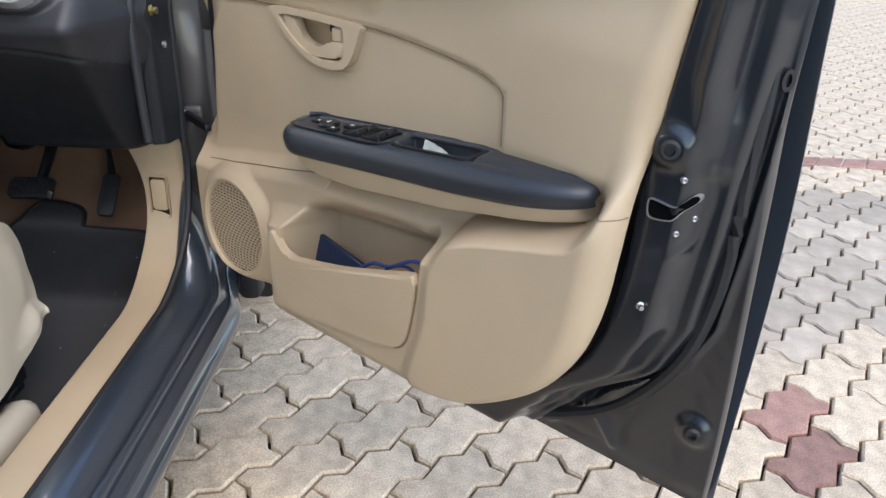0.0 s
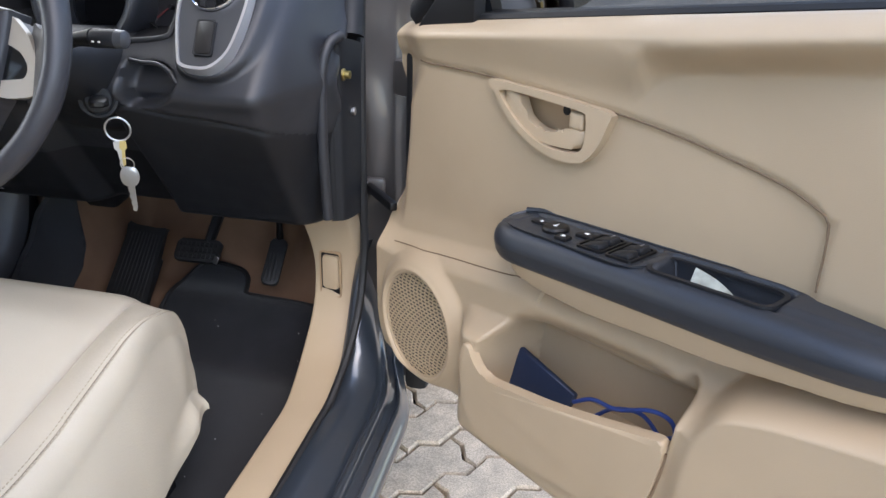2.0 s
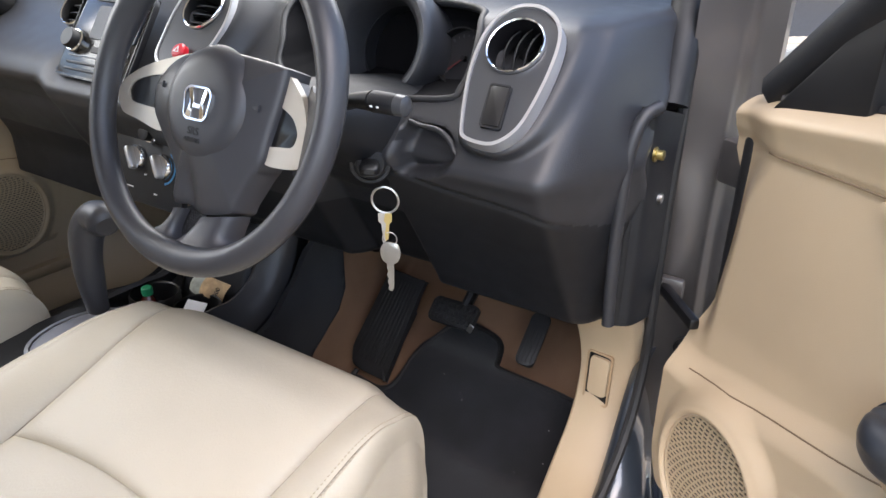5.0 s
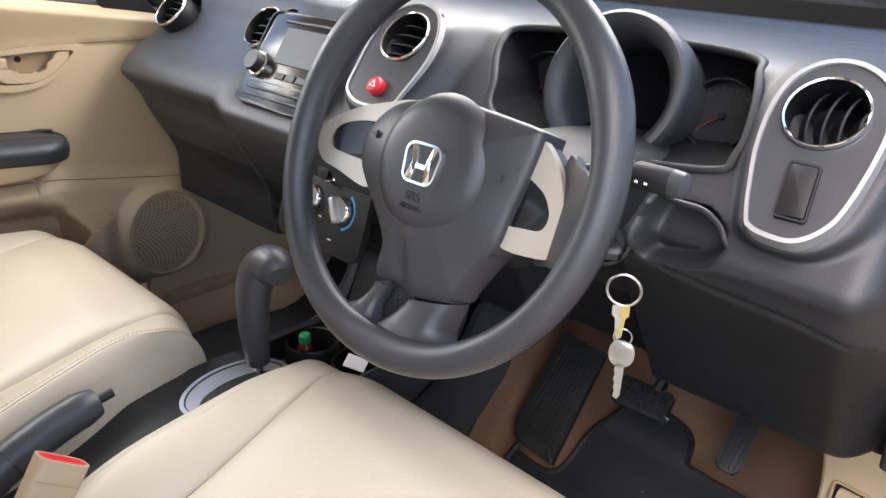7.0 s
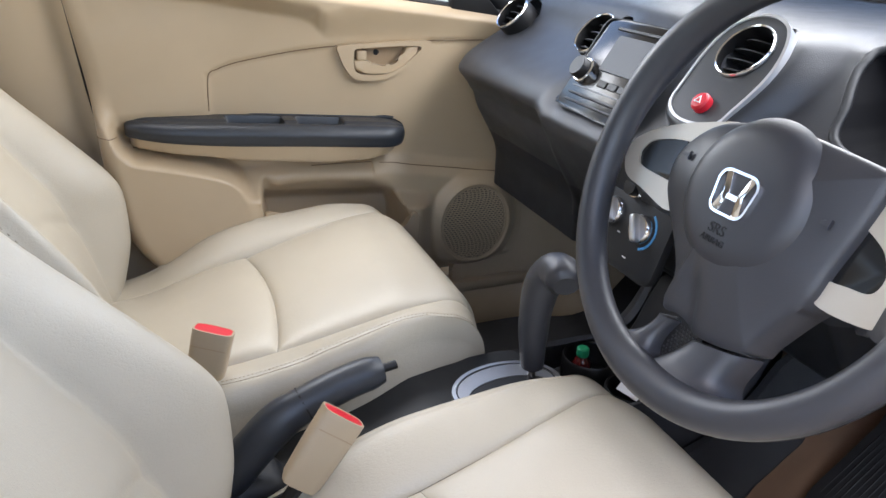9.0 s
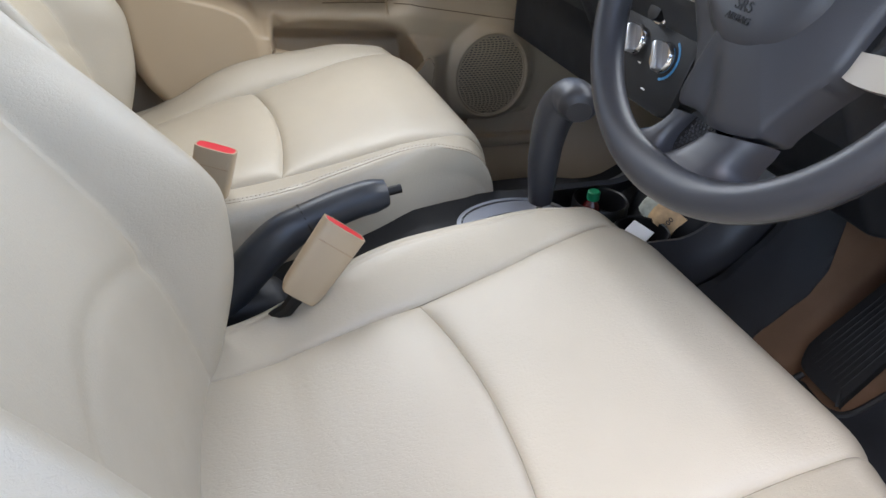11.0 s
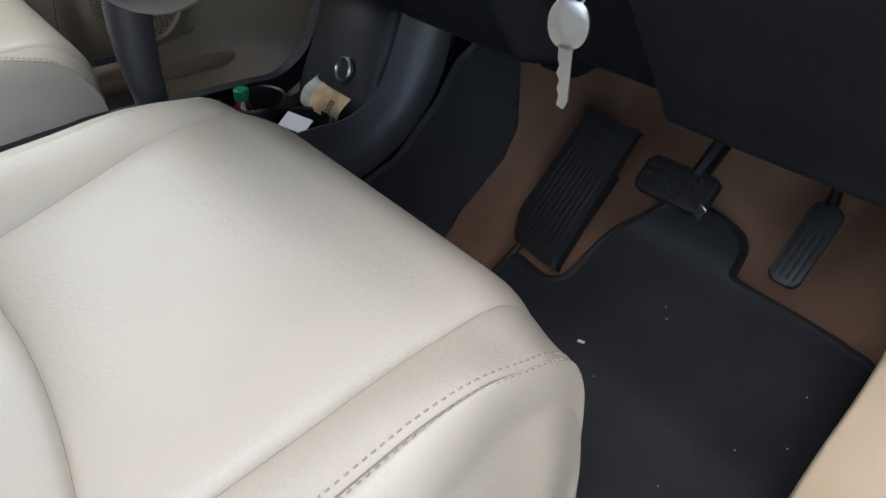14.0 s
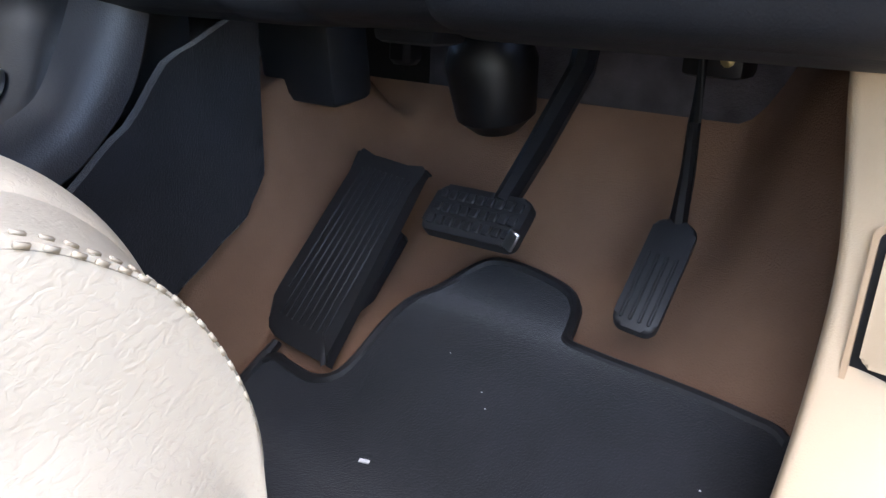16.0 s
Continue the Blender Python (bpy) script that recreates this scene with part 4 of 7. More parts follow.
single("booklet", in_door(rbox(0.12, 0.010, 0.075, 0.002, 1, m=axes((0.785, 0.780, 0.494), (1, 0.0, -0.22), (0.2, 0.25, 1)) @ pose(0, 0, 0, 90, 0, 0))), NAVY, "dark navy booklet in the door pocket", "booklet")
loop = soft([(0.87, 0.758, 0.530), (0.90, 0.757, 0.552), (0.94, 0.753, 0.562), (0.985, 0.752, 0.588), (1.010, 0.757, 0.586), (1.016, 0.760, 0.565), (0.99, 0.762, 0.545)], 6, False)
single("cable", in_door(sweep(loop, 0.0028, 8)), BLUECABLE, "coiled blue cable in the door pocket", "cable")
loop = soft([(0.90, 0.762, 0.522), (0.93, 0.765, 0.552), (0.97, 0.764, 0.566), (1.00, 0.765, 0.545)], 6, False)
single("cable", in_door(sweep(loop, 0.0026, 8)), BLUECABLE, "blue cable end in the door pocket", "cable")
paper_note = shell(lambda a, b: V((lerp(1.010, 1.075, a), 0.742 + 0.006 * math.sin(a * 4) + 0.012 * (b - 0.5), pad_base(1.04) + 0.005 + 0.028 * b * (1 - a * 0.8))), 10, 5, (0, 0.0006, 0))
single("banknote", in_door(paper_note), PAPERG, "folded grey banknote in the armrest pull cup", "banknote")


# ---- door mirror, carried by the open door ----
mm = axes((0.110, 0.168, 1.046), (0.16, 0.98, 0), (0, 0, 1))
housing = []
for dz, sc in ((0.004, 0.97), (0.006, 1.0), (-0.02, 1.02), (-0.06, 0.92), (-0.09, 0.66), (-0.105, 0.25)):
    housing.append([mm @ V((0.112 * sc * x + (0.01 if x > 0 else 0) * y, 0.071 * sc * y, dz)) for x, y in oval_box(36)])
mir = part("door_mirror", loft(housing), BLACK, driver_door, "black door mirror housing")
part("mirror_glass", prism([(0.098 * x + (0.008 if x > 0 else 0) * y, 0.057 * y) for x, y in oval_box(36)], 0.002, m=mm @ Matrix.Translation((0, 0, 0.0075)) @ pose(0, 0, 0, 0, 8, 0)), MIRROR, mir, "mirror glass")
part("mirror_bezel", frame_prism([(0.110 * x + (0.01 if x > 0 else 0) * y, 0.069 * y) for x, y in oval_box(36)], [(0.098 * x + (0.008 if x > 0 else 0) * y, 0.057 * y) for x, y in oval_box(36)], 0.014, 0.005, m=mm), BLACK, mir)
part("mirror_arm", sweep([(0.085, 0.00, 0.985), (0.080, 0.04, 0.990), (0.075, 0.10, 1.000)], [0.030, 0.026, 0.028], 12, 0.8), BLACK, mir)


# ---- front seats ----
# Seat space: x across, y forwards from the driver's seat line, z up.
HALF, OUT_SEAM = 0.250, 0.188
SEAM_OUT_Z = soft([(-0.54, 0.530), (-0.40, 0.530), (-0.28, 0.540), (-0.20, 0.551), (-0.12, 0.565), (-0.04, 0.581), (0.0, 0.588), (0.04, 0.592), (0.07, 0.594)], 5, False)
SEAM_IN_Z = soft([(-0.54, 0.478), (-0.40, 0.494), (-0.34, 0.512), (-0.28, 0.530), (-0.22, 0.543), (-0.16, 0.557), (-0.10, 0.572), (-0.04, 0.587), (0.02, 0.592), (0.07, 0.594)], 5, False)
SEAM_IN_X = soft([(-0.54, -0.170), (-0.28, -0.166), (-0.16, -0.173), (-0.04, -0.188), (0.03, -0.206), (0.10, -0.214)], 5, False)
EDGE_Z = soft([(-0.54, 0.545), (-0.30, 0.550), (-0.20, 0.562), (-0.16, 0.573), (-0.12, 0.584), (-0.08, 0.595), (-0.04, 0.604), (0.0, 0.605), (0.04, 0.598), (0.07, 0.594)], 5, False)
CREST_Z = soft([(-0.54, 0.480), (-0.42, 0.490), (-0.34, 0.521), (-0.28, 0.556), (-0.22, 0.578), (-0.16, 0.588), (-0.10, 0.594), (-0.04, 0.601), (0.02, 0.599), (0.07, 0.597)], 5, False)
HEM_Z = [(-0.54, 0.335), (-0.17, 0.362), (-0.08, 0.376), (0.0, 0.392), (0.07, 0.412)]
MID_Y = -0.20475


def mid_seam_y(x):
    return -0.191 - 0.020 * ((x - 0.008) / 0.18) ** 2


def cushion_point(x, y):
    """Height of the top between the stitched edges."""
    xi, zi, zo = along(SEAM_IN_X, y), along(SEAM_IN_Z, y), along(SEAM_OUT_Z, y)
    if x < xi:
        t = min(1.0, (xi - x) / (HALF + xi))
        return zi + (along(CREST_Z, y) - zi) * math.sin(t * math.pi / 2) ** 0.8 - 0.0045 * math.exp((x - xi) / 0.0035)
    if x > OUT_SEAM:
        t = min(1.0, (x - OUT_SEAM) / (HALF - OUT_SEAM))
        return zo + (along(EDGE_Z, y) - zo) * math.sin(t * math.pi / 2) ** 1.1 - 0.0045 * math.exp((OUT_SEAM - x) / 0.0035)
    e = min(x - xi, OUT_SEAM - x)
    t = (x - xi) / (OUT_SEAM - xi)
    flat = 1 - 0.75 * smooth((y + 0.03) / 0.09)
    z = lerp(zi, zo, t) + flat * (0.0085 * (1 - math.exp(-e / 0.016)) + 0.003 * math.sin(math.pi * t)) - 0.0045 * math.exp(-e / 0.0035)
    d = y - mid_seam_y(x)
    across = 1 - math.exp(-e / 0.012)
    if d < 0:
        z += across * (-0.0085 * math.exp(d / 0.010) - 0.004 * math.exp(d / 0.003) + 0.003 * math.exp(-((d + 0.05) / 0.04) ** 2))
    else:
        z += across * (-0.0090 * math.exp(-d / 0.026) - 0.004 * math.exp(-d / 0.003) + 0.001)
    return z


def seat_x(a, y):
    """Across the top, with the seams on fixed lines of the skin."""
    xi = along(SEAM_IN_X, y)
    if a < 0.33:
        return lerp(xi, -HALF, ((0.33 - a) / 0.13) ** 1.6)
    if a > 0.67:
        return lerp(OUT_SEAM, HALF, ((a - 0.67) / 0.13) ** 1.6)
    t = (a - 0.33) / 0.34
    return lerp(xi, OUT_SEAM, lerp(t, smooth(t), 0.75))


# where the seat back's seams and bolsters stand, up the leaning back
BACK_SEAM = soft([(-0.03, -0.445), (0.0, -0.447), (0.085, -0.466), (0.148, -0.485), (0.214, -0.509), (0.273, -0.542), (0.329, -0.575), (0.45, -0.640), (0.68, -0.770)], 5, False)
BACK_IN = soft([(-0.03, -0.436), (0.0, -0.425), (0.06, -0.410), (0.108, -0.405), (0.183, -0.408), (0.22, -0.424), (0.255, -0.450), (0.309, -0.494), (0.398, -0.568), (0.50, -0.640), (0.68, -0.770)], 5, False)
BACK_OUT = soft([(-0.03, -0.436), (0.0, -0.422), (0.08, -0.405), (0.154, -0.407), (0.224, -0.426), (0.265, -0.446), (0.297, -0.464), (0.33, -0.484), (0.37, -0.512), (0.46, -0.585), (0.55, -0.660), (0.68, -0.770)], 5, False)


def build_seat(name, label, m, nu, nv):
    seat = thing(name, m, label, "car seat", "front seats")

    def cushion(a, b):
        # across: side skirt, top, side skirt; along: back to front roll
        yl = lerp(-0.54, 0.205, b)
        # rows gather at the cross seam
        yl -= 0.6 * (yl - MID_Y) * math.exp(-((yl - MID_Y) / 0.030) ** 2)
        over = max(0.0, yl - 0.045)
        y = yl if over == 0 else 0.045 + 0.0725 * math.sin(min(over / 0.085, math.pi / 2))
        fall = 0.0 if over == 0 else 0.085 * (1 - math.cos(min(over / 0.085, math.pi / 2))) + max(0.0, over - 0.1335) * 4.5
        yc = min(y, 0.07)
        pull = smooth((yl + 0.02) / 0.16)
        pinch = 0.011 * smooth((yl - 0.03) / 0.12)
        if 0.2 <= a <= 0.8:
            x = seat_x(a, yc)
            y += (mid_seam_y(x) - MID_Y) * math.exp(-((yl - MID_Y) / 0.07) ** 2)
            z = cushion_point(x, min(y, 0.07)) - fall * 0.9
            corner = smooth((abs(x) - 0.15) / 0.10) * pull
            x -= math.copysign(pinch * smooth((abs(x) - 0.13) / 0.12), x)
            if a < 0.21 or a > 0.79:
                z -= 0.0022 * (1 - min(abs(a - 0.2), abs(a - 0.8)) / 0.01)
            return V((x, y - 0.016 * corner, z - 0.007 * corner))
        t = (0.2 - a) / 0.2 if a < 0.2 else (a - 0.8) / 0.2
        sgn = -1 if a < 0.2 else 1
        z0 = (along(EDGE_Z, yc) if sgn > 0 else along(CREST_Z, yc)) - fall * 0.9 - 0.007 * pull
        ang = min(1.0, t / 0.45) * math.pi / 2
        low = max(0.0, (t - 0.45) / 0.55)
        hem = along(HEM_Z, yc)
        z1 = max(z0 - 0.040 * (1 - math.cos(ang)), hem + 0.004)
        z = lerp(z1, hem, low)
        swell = 1 - 0.9 * smooth((yl + 0.10) / 0.15)
        out = HALF - pinch + swell * 0.026 * math.sin(ang) + 0.012 * low + 0.006 * math.sin(low * math.pi) + 0.003 * math.sin(yl * 23 + 2 * low) * low
        # loose flap at the front corner
        out += 0.020 * (sgn > 0) * smooth((low - 0.72) / 0.28) * smooth((yl + 0.06) / 0.12)
        if t < 0.05:
            z -= 0.0022 * (1 - t / 0.05)
        return V((sgn * out, y - 0.016 * pull - 0.02 * low * pull, z))

    part("cushion", shell(cushion, nu, nv, (0, 0, -0.01)), LEATHER, seat, "cream leatherette seat cushion with stitched seams", sharp=75)
    # twin rows of stitches on either side of the edge seam, running down over the front
    st = bmesh.new()
    for off in (-0.0078, 0.0072):
        a = 0.8 + off
        at, last, b = 0.0, cushion(a, 0.08), 0.08
        while b < 0.965:
            b += 0.0006
            here = cushion(a, b)
            at += (here - last).length
            if at > 0.0056:
                d = cushion(a, b + 0.002) - here
                n = (cushion(a + 0.002, b) - cushion(a - 0.002, b)).cross(d).normalized()
                n = n if n.z + n.x > 0 else -n
                rbox(0.0030, 0.0011, 0.0007, 0, m=axes(here + n * (0.0010 if off > 0 else 0.0003), d, n.cross(d)), bm=st)
                at = 0.0
            last = here
    tagged(part("stitching", st, THREAD, seat, "tan thread stitches", sharp=180), kind="stuff")
    # dark cord added along the seam to draw its crease shade
    part("edge_seam", sweep([cushion(0.8, 0.08 + 0.0074 * k) for k in range(120)], 0.0009, 6), LEATHER_GREY, seat)

    # thin dark cords laid in the grooves as their painted shade
    for name, line in (("insert_seam", [cushion(0.33, 0.06 + 0.008 * k) for k in range(108)]), ("insert_seam", [cushion(0.67, 0.06 + 0.008 * k) for k in range(108)]),
                       ("cross_seam", [cushion(0.33 + 0.34 * k / 60, 0.45) for k in range(61)])):
        part(name, sweep([p - V((0, 0, 0.0004)) for p in line], 0.0008, 6), LEATHER_GREY, seat)

    # backrest, leaning back
    def back(a, b):
        h = lerp(-0.03, 0.68, b)
        half = curve([(0, 0.266), (0.15, 0.274), (0.45, 0.265), (0.68, 0.19)], h)
        round_top = max(0.0, (h - 0.58) / 0.10)
        ang = lerp(-1.0, 1.0, a)
        ys, yb = along(BACK_SEAM, h), along(BACK_IN if ang < 0 else BACK_OUT, h)
        # front face with side bolsters, then round the flanks to the rear
        if abs(ang) < 0.72:
            s = abs(ang) / 0.72
            x = math.copysign(s * half, ang)
            if s < 0.64:
                y = ys - 0.014 * (1 - (s / 0.64) ** 2) - 0.004 * math.exp((s - 0.64) / 0.03)
                y -= 0.004 * math.exp(-((h - 0.16 - 0.05 * (1 - (s / 0.6) ** 2)) / 0.01) ** 2)
            else:
                t = (s - 0.64) / 0.36
                y = ys - 0.004 * math.exp(-t / 0.06) + (yb - ys) * math.sin(min(1.0, t / 0.76) * math.pi / 2) - 0.030 * smooth((t - 0.76) / 0.24)
        else:
            t = (abs(ang) - 0.72) / 0.28
            x = math.copysign(half + 0.022 * math.sin(t * math.pi) ** 0.7 - 0.02 * t, ang)
            y = yb - 0.030 - 0.15 * smooth(t) - 0.02 * t
        y -= 0.07 * round_top ** 2
        return V((x, y, 0.50 + h * 0.93 - 0.01 * round_top))

    part("backrest", shell(back, 150, 90, (0, -0.012, 0)), LEATHER, seat, "cream leatherette backrest with side bolsters", sharp=70)
    for sgn in (-1, 1):
        st = bmesh.new()
        for k in range(60):
            h = 0.02 + k * 0.0095
            a = 0.5 + sgn * 0.5 * 0.70
            p, p2 = back(a, (h + 0.03) / 0.71), back(a, (h + 0.034 + 0.03) / 0.71)
            d = (p2 - p).normalized()
            for off in (0.0, 0.012):
                q = back(0.5 + sgn * 0.5 * (0.70 + off * 1.2), (h + 0.03) / 0.71)
                rbox(0.0012, 0.0038, 0.0010, 0, m=axes(q + V((0, 0.0003, 0)), (1, 0, 0), d), bm=st)
        tagged(part("stitching", st, THREAD, seat, "tan thread stitches", sharp=180), kind="stuff")
    fold = soft([(0.262, -0.42, 0.335), (0.284, -0.33, 0.328), (0.292, -0.24, 0.318), (0.291, -0.15, 0.308), (0.286, -0.08, 0.300), (0.278, -0.055, 0.297)], 5, False)
    part("skirt_fold", sweep([V(q) for q in fold], [curve([(0, 0.014), (0.12, 0.026), (0.4, 0.032), (0.85, 0.030), (0.95, 0.024), (1, 0.012)], k / (len(fold) - 1)) + 0.0012 * math.sin(k * 1.9) for k in range(len(fold))], 14), LEATHER, seat, "loose cream seat skirt fold")
    # headrest on two posts, seat base, rails, recliner cover
    top = back(0.5, 0.97)
    part("headrest", rbox(0.25, 0.10, 0.17, 0.04, 4, m=Matrix.Translation(top + V((0, -0.035, 0.13))) @ pose(0, 0, 0, -14, 0, 0)), LEATHER, seat)
    for x in (-0.06, 0.06):
        part("headrest_post", sweep([top + V((x, -0.05, -0.06)), top + V((x, -0.04, 0.08))], 0.006, 8), STEEL, seat)
    part("seat_pan", rbox(0.44, 0.52, 0.07, 0.02, 2, m=pose(0, -0.21, 0.385)), DARK, seat)
    for x in (-0.2, 0.2):
        part("seat_rail", rbox(0.045, 0.56, 0.05, 0.006, 1, m=pose(x, -0.22, 0.30)), DARK, seat)
        for y in (-0.44, 0.02):
            part("rail_foot", rbox(0.05, 0.05, 0.05, 0.006, 1, m=pose(x, y, 0.263)), DARK, seat)
    part("recliner_cover", rbox(0.030, 0.26, 0.07, 0.014, 3, m=pose(0.268, -0.36, 0.40)), BEIGE, seat, "beige recliner side cover")
    part("recliner_cover", rbox(0.025, 0.10, 0.05, 0.012, 3, m=pose(-0.262, -0.47, 0.44)), BEIGE, seat)
    return seat


build_seat("driver_seat", "cream leatherette driver seat with stitched bolsters", pose(0.330, 0, 0), 300, 300)
build_seat("passenger_seat", "cream leatherette passenger seat slid back a little", pose(-0.352, -0.105, 0.012), 200, 200)


# ---- dashboard ----
# Sections run from the windscreen over the brow and down the fascia to the knees.
PROFILE = [(0.86, 1.030), (0.60, 1.038), (0.42, 1.040), (0.325, 1.030), (0.285, 1.005), (0.225, 0.945), (0.172, 0.890), (0.158, 0.868), (0.170, 0.845),
           (0.195, 0.800), (0.235, 0.740), (0.290, 0.655), (0.318, 0.622), (0.40, 0.615)]
SECTION = [V((p[0], p[1], 0)) for p in (V(s) for s in soft([(a, b, 0.0) for a, b in PROFILE], 8, False))]


CLUSTER = soft([(0.240, 0.938), (0.208, 0.975), (0.184, 1.012), (0.200, 1.030), (0.35, 1.034), (0.490, 1.032), (0.515, 1.018), (0.530, 0.985), (0.533, 0.952), (0.512, 0.935), (0.36, 0.926)], 3)
POD_RING = soft([(-0.034, -0.056), (-0.045, -0.022), (-0.055, 0.020), (-0.057, 0.065), (-0.047, 0.096), (-0.024, 0.113), (0.005, 0.113), (0.030, 0.098), (0.043, 0.073), (0.046, 0.028), (0.040, -0.028), (0.030, -0.053), (0.012, -0.068), (-0.012, -0.069), (-0.027, -0.065)], 5)
POD2_RING = soft([(-0.058, -0.045), (-0.066, -0.01), (-0.070, 0.035), (-0.064, 0.075), (-0.040, 0.098), (-0.008, 0.104), (0.025, 0.092), (0.046, 0.062), (0.054, 0.020), (0.045, -0.03), (0.034, -0.055), (-0.02, -0.062)], 5)
WELLS = ((0.6045, 1.005, 0.033), (0.068, 1.008, 0.035), (-0.262, 0.985, 0.034), (-0.580, 0.982, 0.034))


CUBBY = soft([(0.480, 0.846), (0.476, 0.880), (0.482, 0.907), (0.505, 0.908), (0.532, 0.908), (0.552, 0.899), (0.562, 0.886), (0.560, 0.873), (0.546, 0.859), (0.515, 0.848)], 4)
KNEE_LINE = soft([(0.40, 0.848), (0.49, 0.843), (0.55, 0.835), (0.62, 0.829), (0.66, 0.823), (0.695, 0.812), (0.720, 0.79), (0.76, 0.76)], 5, False)


def dash_point(x, s):
    k = s * (len(SECTION) - 1)
    i = min(int(k), len(SECTION) - 2)
    p = SECTION[i].lerp(SECTION[i + 1], k - i)
    y, z = p.x, p.y
    mid = smooth((x + 0.30) / 0.06) * (1 - smooth((x - 0.10) / 0.08))
    left = 1 - smooth((x + 0.28) / 0.06)
    # passenger side: a rounded shelf edge, the glovebox below it
    if left > 0:
        shelf = math.exp(-((z - 0.895) / 0.035) ** 2)
        y = lerp(y, y - 0.015 * shelf + 0.025 * math.exp(-((z - 0.97) / 0.04) ** 2), left)
        low = smooth((0.83 - z) / 0.15)
        y = lerp(y, 0.185 + 0.06 * low if z < 0.83 and s > 0.5 else y, left * smooth((0.85 - z) / 0.05))
    # centre stack stands forward lower down
    y -= mid * 0.028 * smooth((0.90 - z) / 0.06) * smooth((z - 0.64) / 0.04)
    # instrument recess
    if 0.17 < x < 0.55 and s < 0.62 and z > 0.91 and y < 0.365:
        y = lerp(y, 0.365, smooth((0.002 - signed((x, z), CLUSTER)) / 0.012))
    # wells behind the vents
    for wx, wz, r in WELLS:
        if abs(x - wx) < r:
            y += 0.05 * smooth((r - math.hypot(x - wx, (z - wz) / 0.748)) / 0.006)
    # opening for the column
    if 0.27 < x < 0.46 and z < 0.86:
        y += 0.05 * smooth((x - 0.27) / 0.03) * (1 - smooth((x - 0.43) / 0.03)) * smooth((0.86 - z) / 0.05)
    # cubby shelf beside the column and the swelling round the end vent
    if x > 0.45:
        if 0.46 < x < 0.58 and 0.82 < z < 0.93 and y < 0.3:
            y += 0.036 * smooth((0.003 - signed((x, z), CUBBY)) / 0.012)
        if z > 0.84 and y < 0.4:
            y -= 0.024 * (1 - smooth((signed((x - 0.613, (z - 0.958) / 0.748), POD_RING) - 0.006) / 0.022))
    if -0.03 < x < 0.19 and z > 0.86 and y < 0.4:
        y -= 0.040 * (1 - smooth((signed((x - 0.075, (z - 0.972) / 0.748), POD2_RING) - 0.002) / 0.040))
    # the ends turn away
    end = smooth((x - 0.66) / 0.085)
    y += 0.16 * end ** 2 * smooth((1.2 - z) / 0.2) * (1 - smooth((y - 0.4) / 0.2))
    end = smooth((-0.60 - x) / 0.10)
    y += 0.10 * end ** 2 * (1 - smooth((y - 0.4) / 0.2))
    # edge line of the knee panel
    if x > 0.46 and y < 0.4 and s > 0.5:
        y += 0.004 * math.exp(-((z - along(KNEE_LINE, x)) / 0.0035) ** 2)
    return V((x, y, z))


dashboard = thing("dashboard", pose(0, 0.3, 0.62), "charcoal moulded dashboard with silver-ringed round vents", "dashboard")


def dput(name, bm, mat, parent=dashboard, label="", sharp=38):
    bm.transform(Matrix.Translation((0, -0.3, -0.62)))
    return part(name, bm, mat, parent, label, sharp=sharp)


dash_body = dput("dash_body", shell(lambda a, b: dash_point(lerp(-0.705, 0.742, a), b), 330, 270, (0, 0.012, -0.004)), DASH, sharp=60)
FACE = soft([(0.89, 0.172), (0.945, 0.225), (1.005, 0.285), (1.03, 0.325), (1.036, 0.365)], 6, False)


def face_y(z):
    return along(FACE, z)


# recess faces round the instruments are coloured black for the shade inside
dash_body.data.materials.append(RECESS_SHADE)
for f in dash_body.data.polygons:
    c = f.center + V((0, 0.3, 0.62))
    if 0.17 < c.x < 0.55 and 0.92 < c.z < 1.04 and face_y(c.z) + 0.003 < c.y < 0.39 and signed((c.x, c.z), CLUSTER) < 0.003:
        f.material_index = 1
# faces below the knee panel's edge line take the darker DARK colour
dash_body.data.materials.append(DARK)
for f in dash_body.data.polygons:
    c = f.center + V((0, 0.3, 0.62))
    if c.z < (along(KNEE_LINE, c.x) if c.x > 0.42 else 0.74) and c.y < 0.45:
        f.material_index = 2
UP = V((0, 0.663, 0.748))


def on_face(x, y, z, tilt=UP):
    return axes((x, y, z), (1, 0, 0), tilt)


def holed(outline, cx, cy, r):
    """The outline and a round hole in it with as many points."""
    return outline, [(cx + r * math.cos(a), cy + r * math.sin(a)) for a in [math.atan2(y - cy, x - cx) for x, y in outline]]


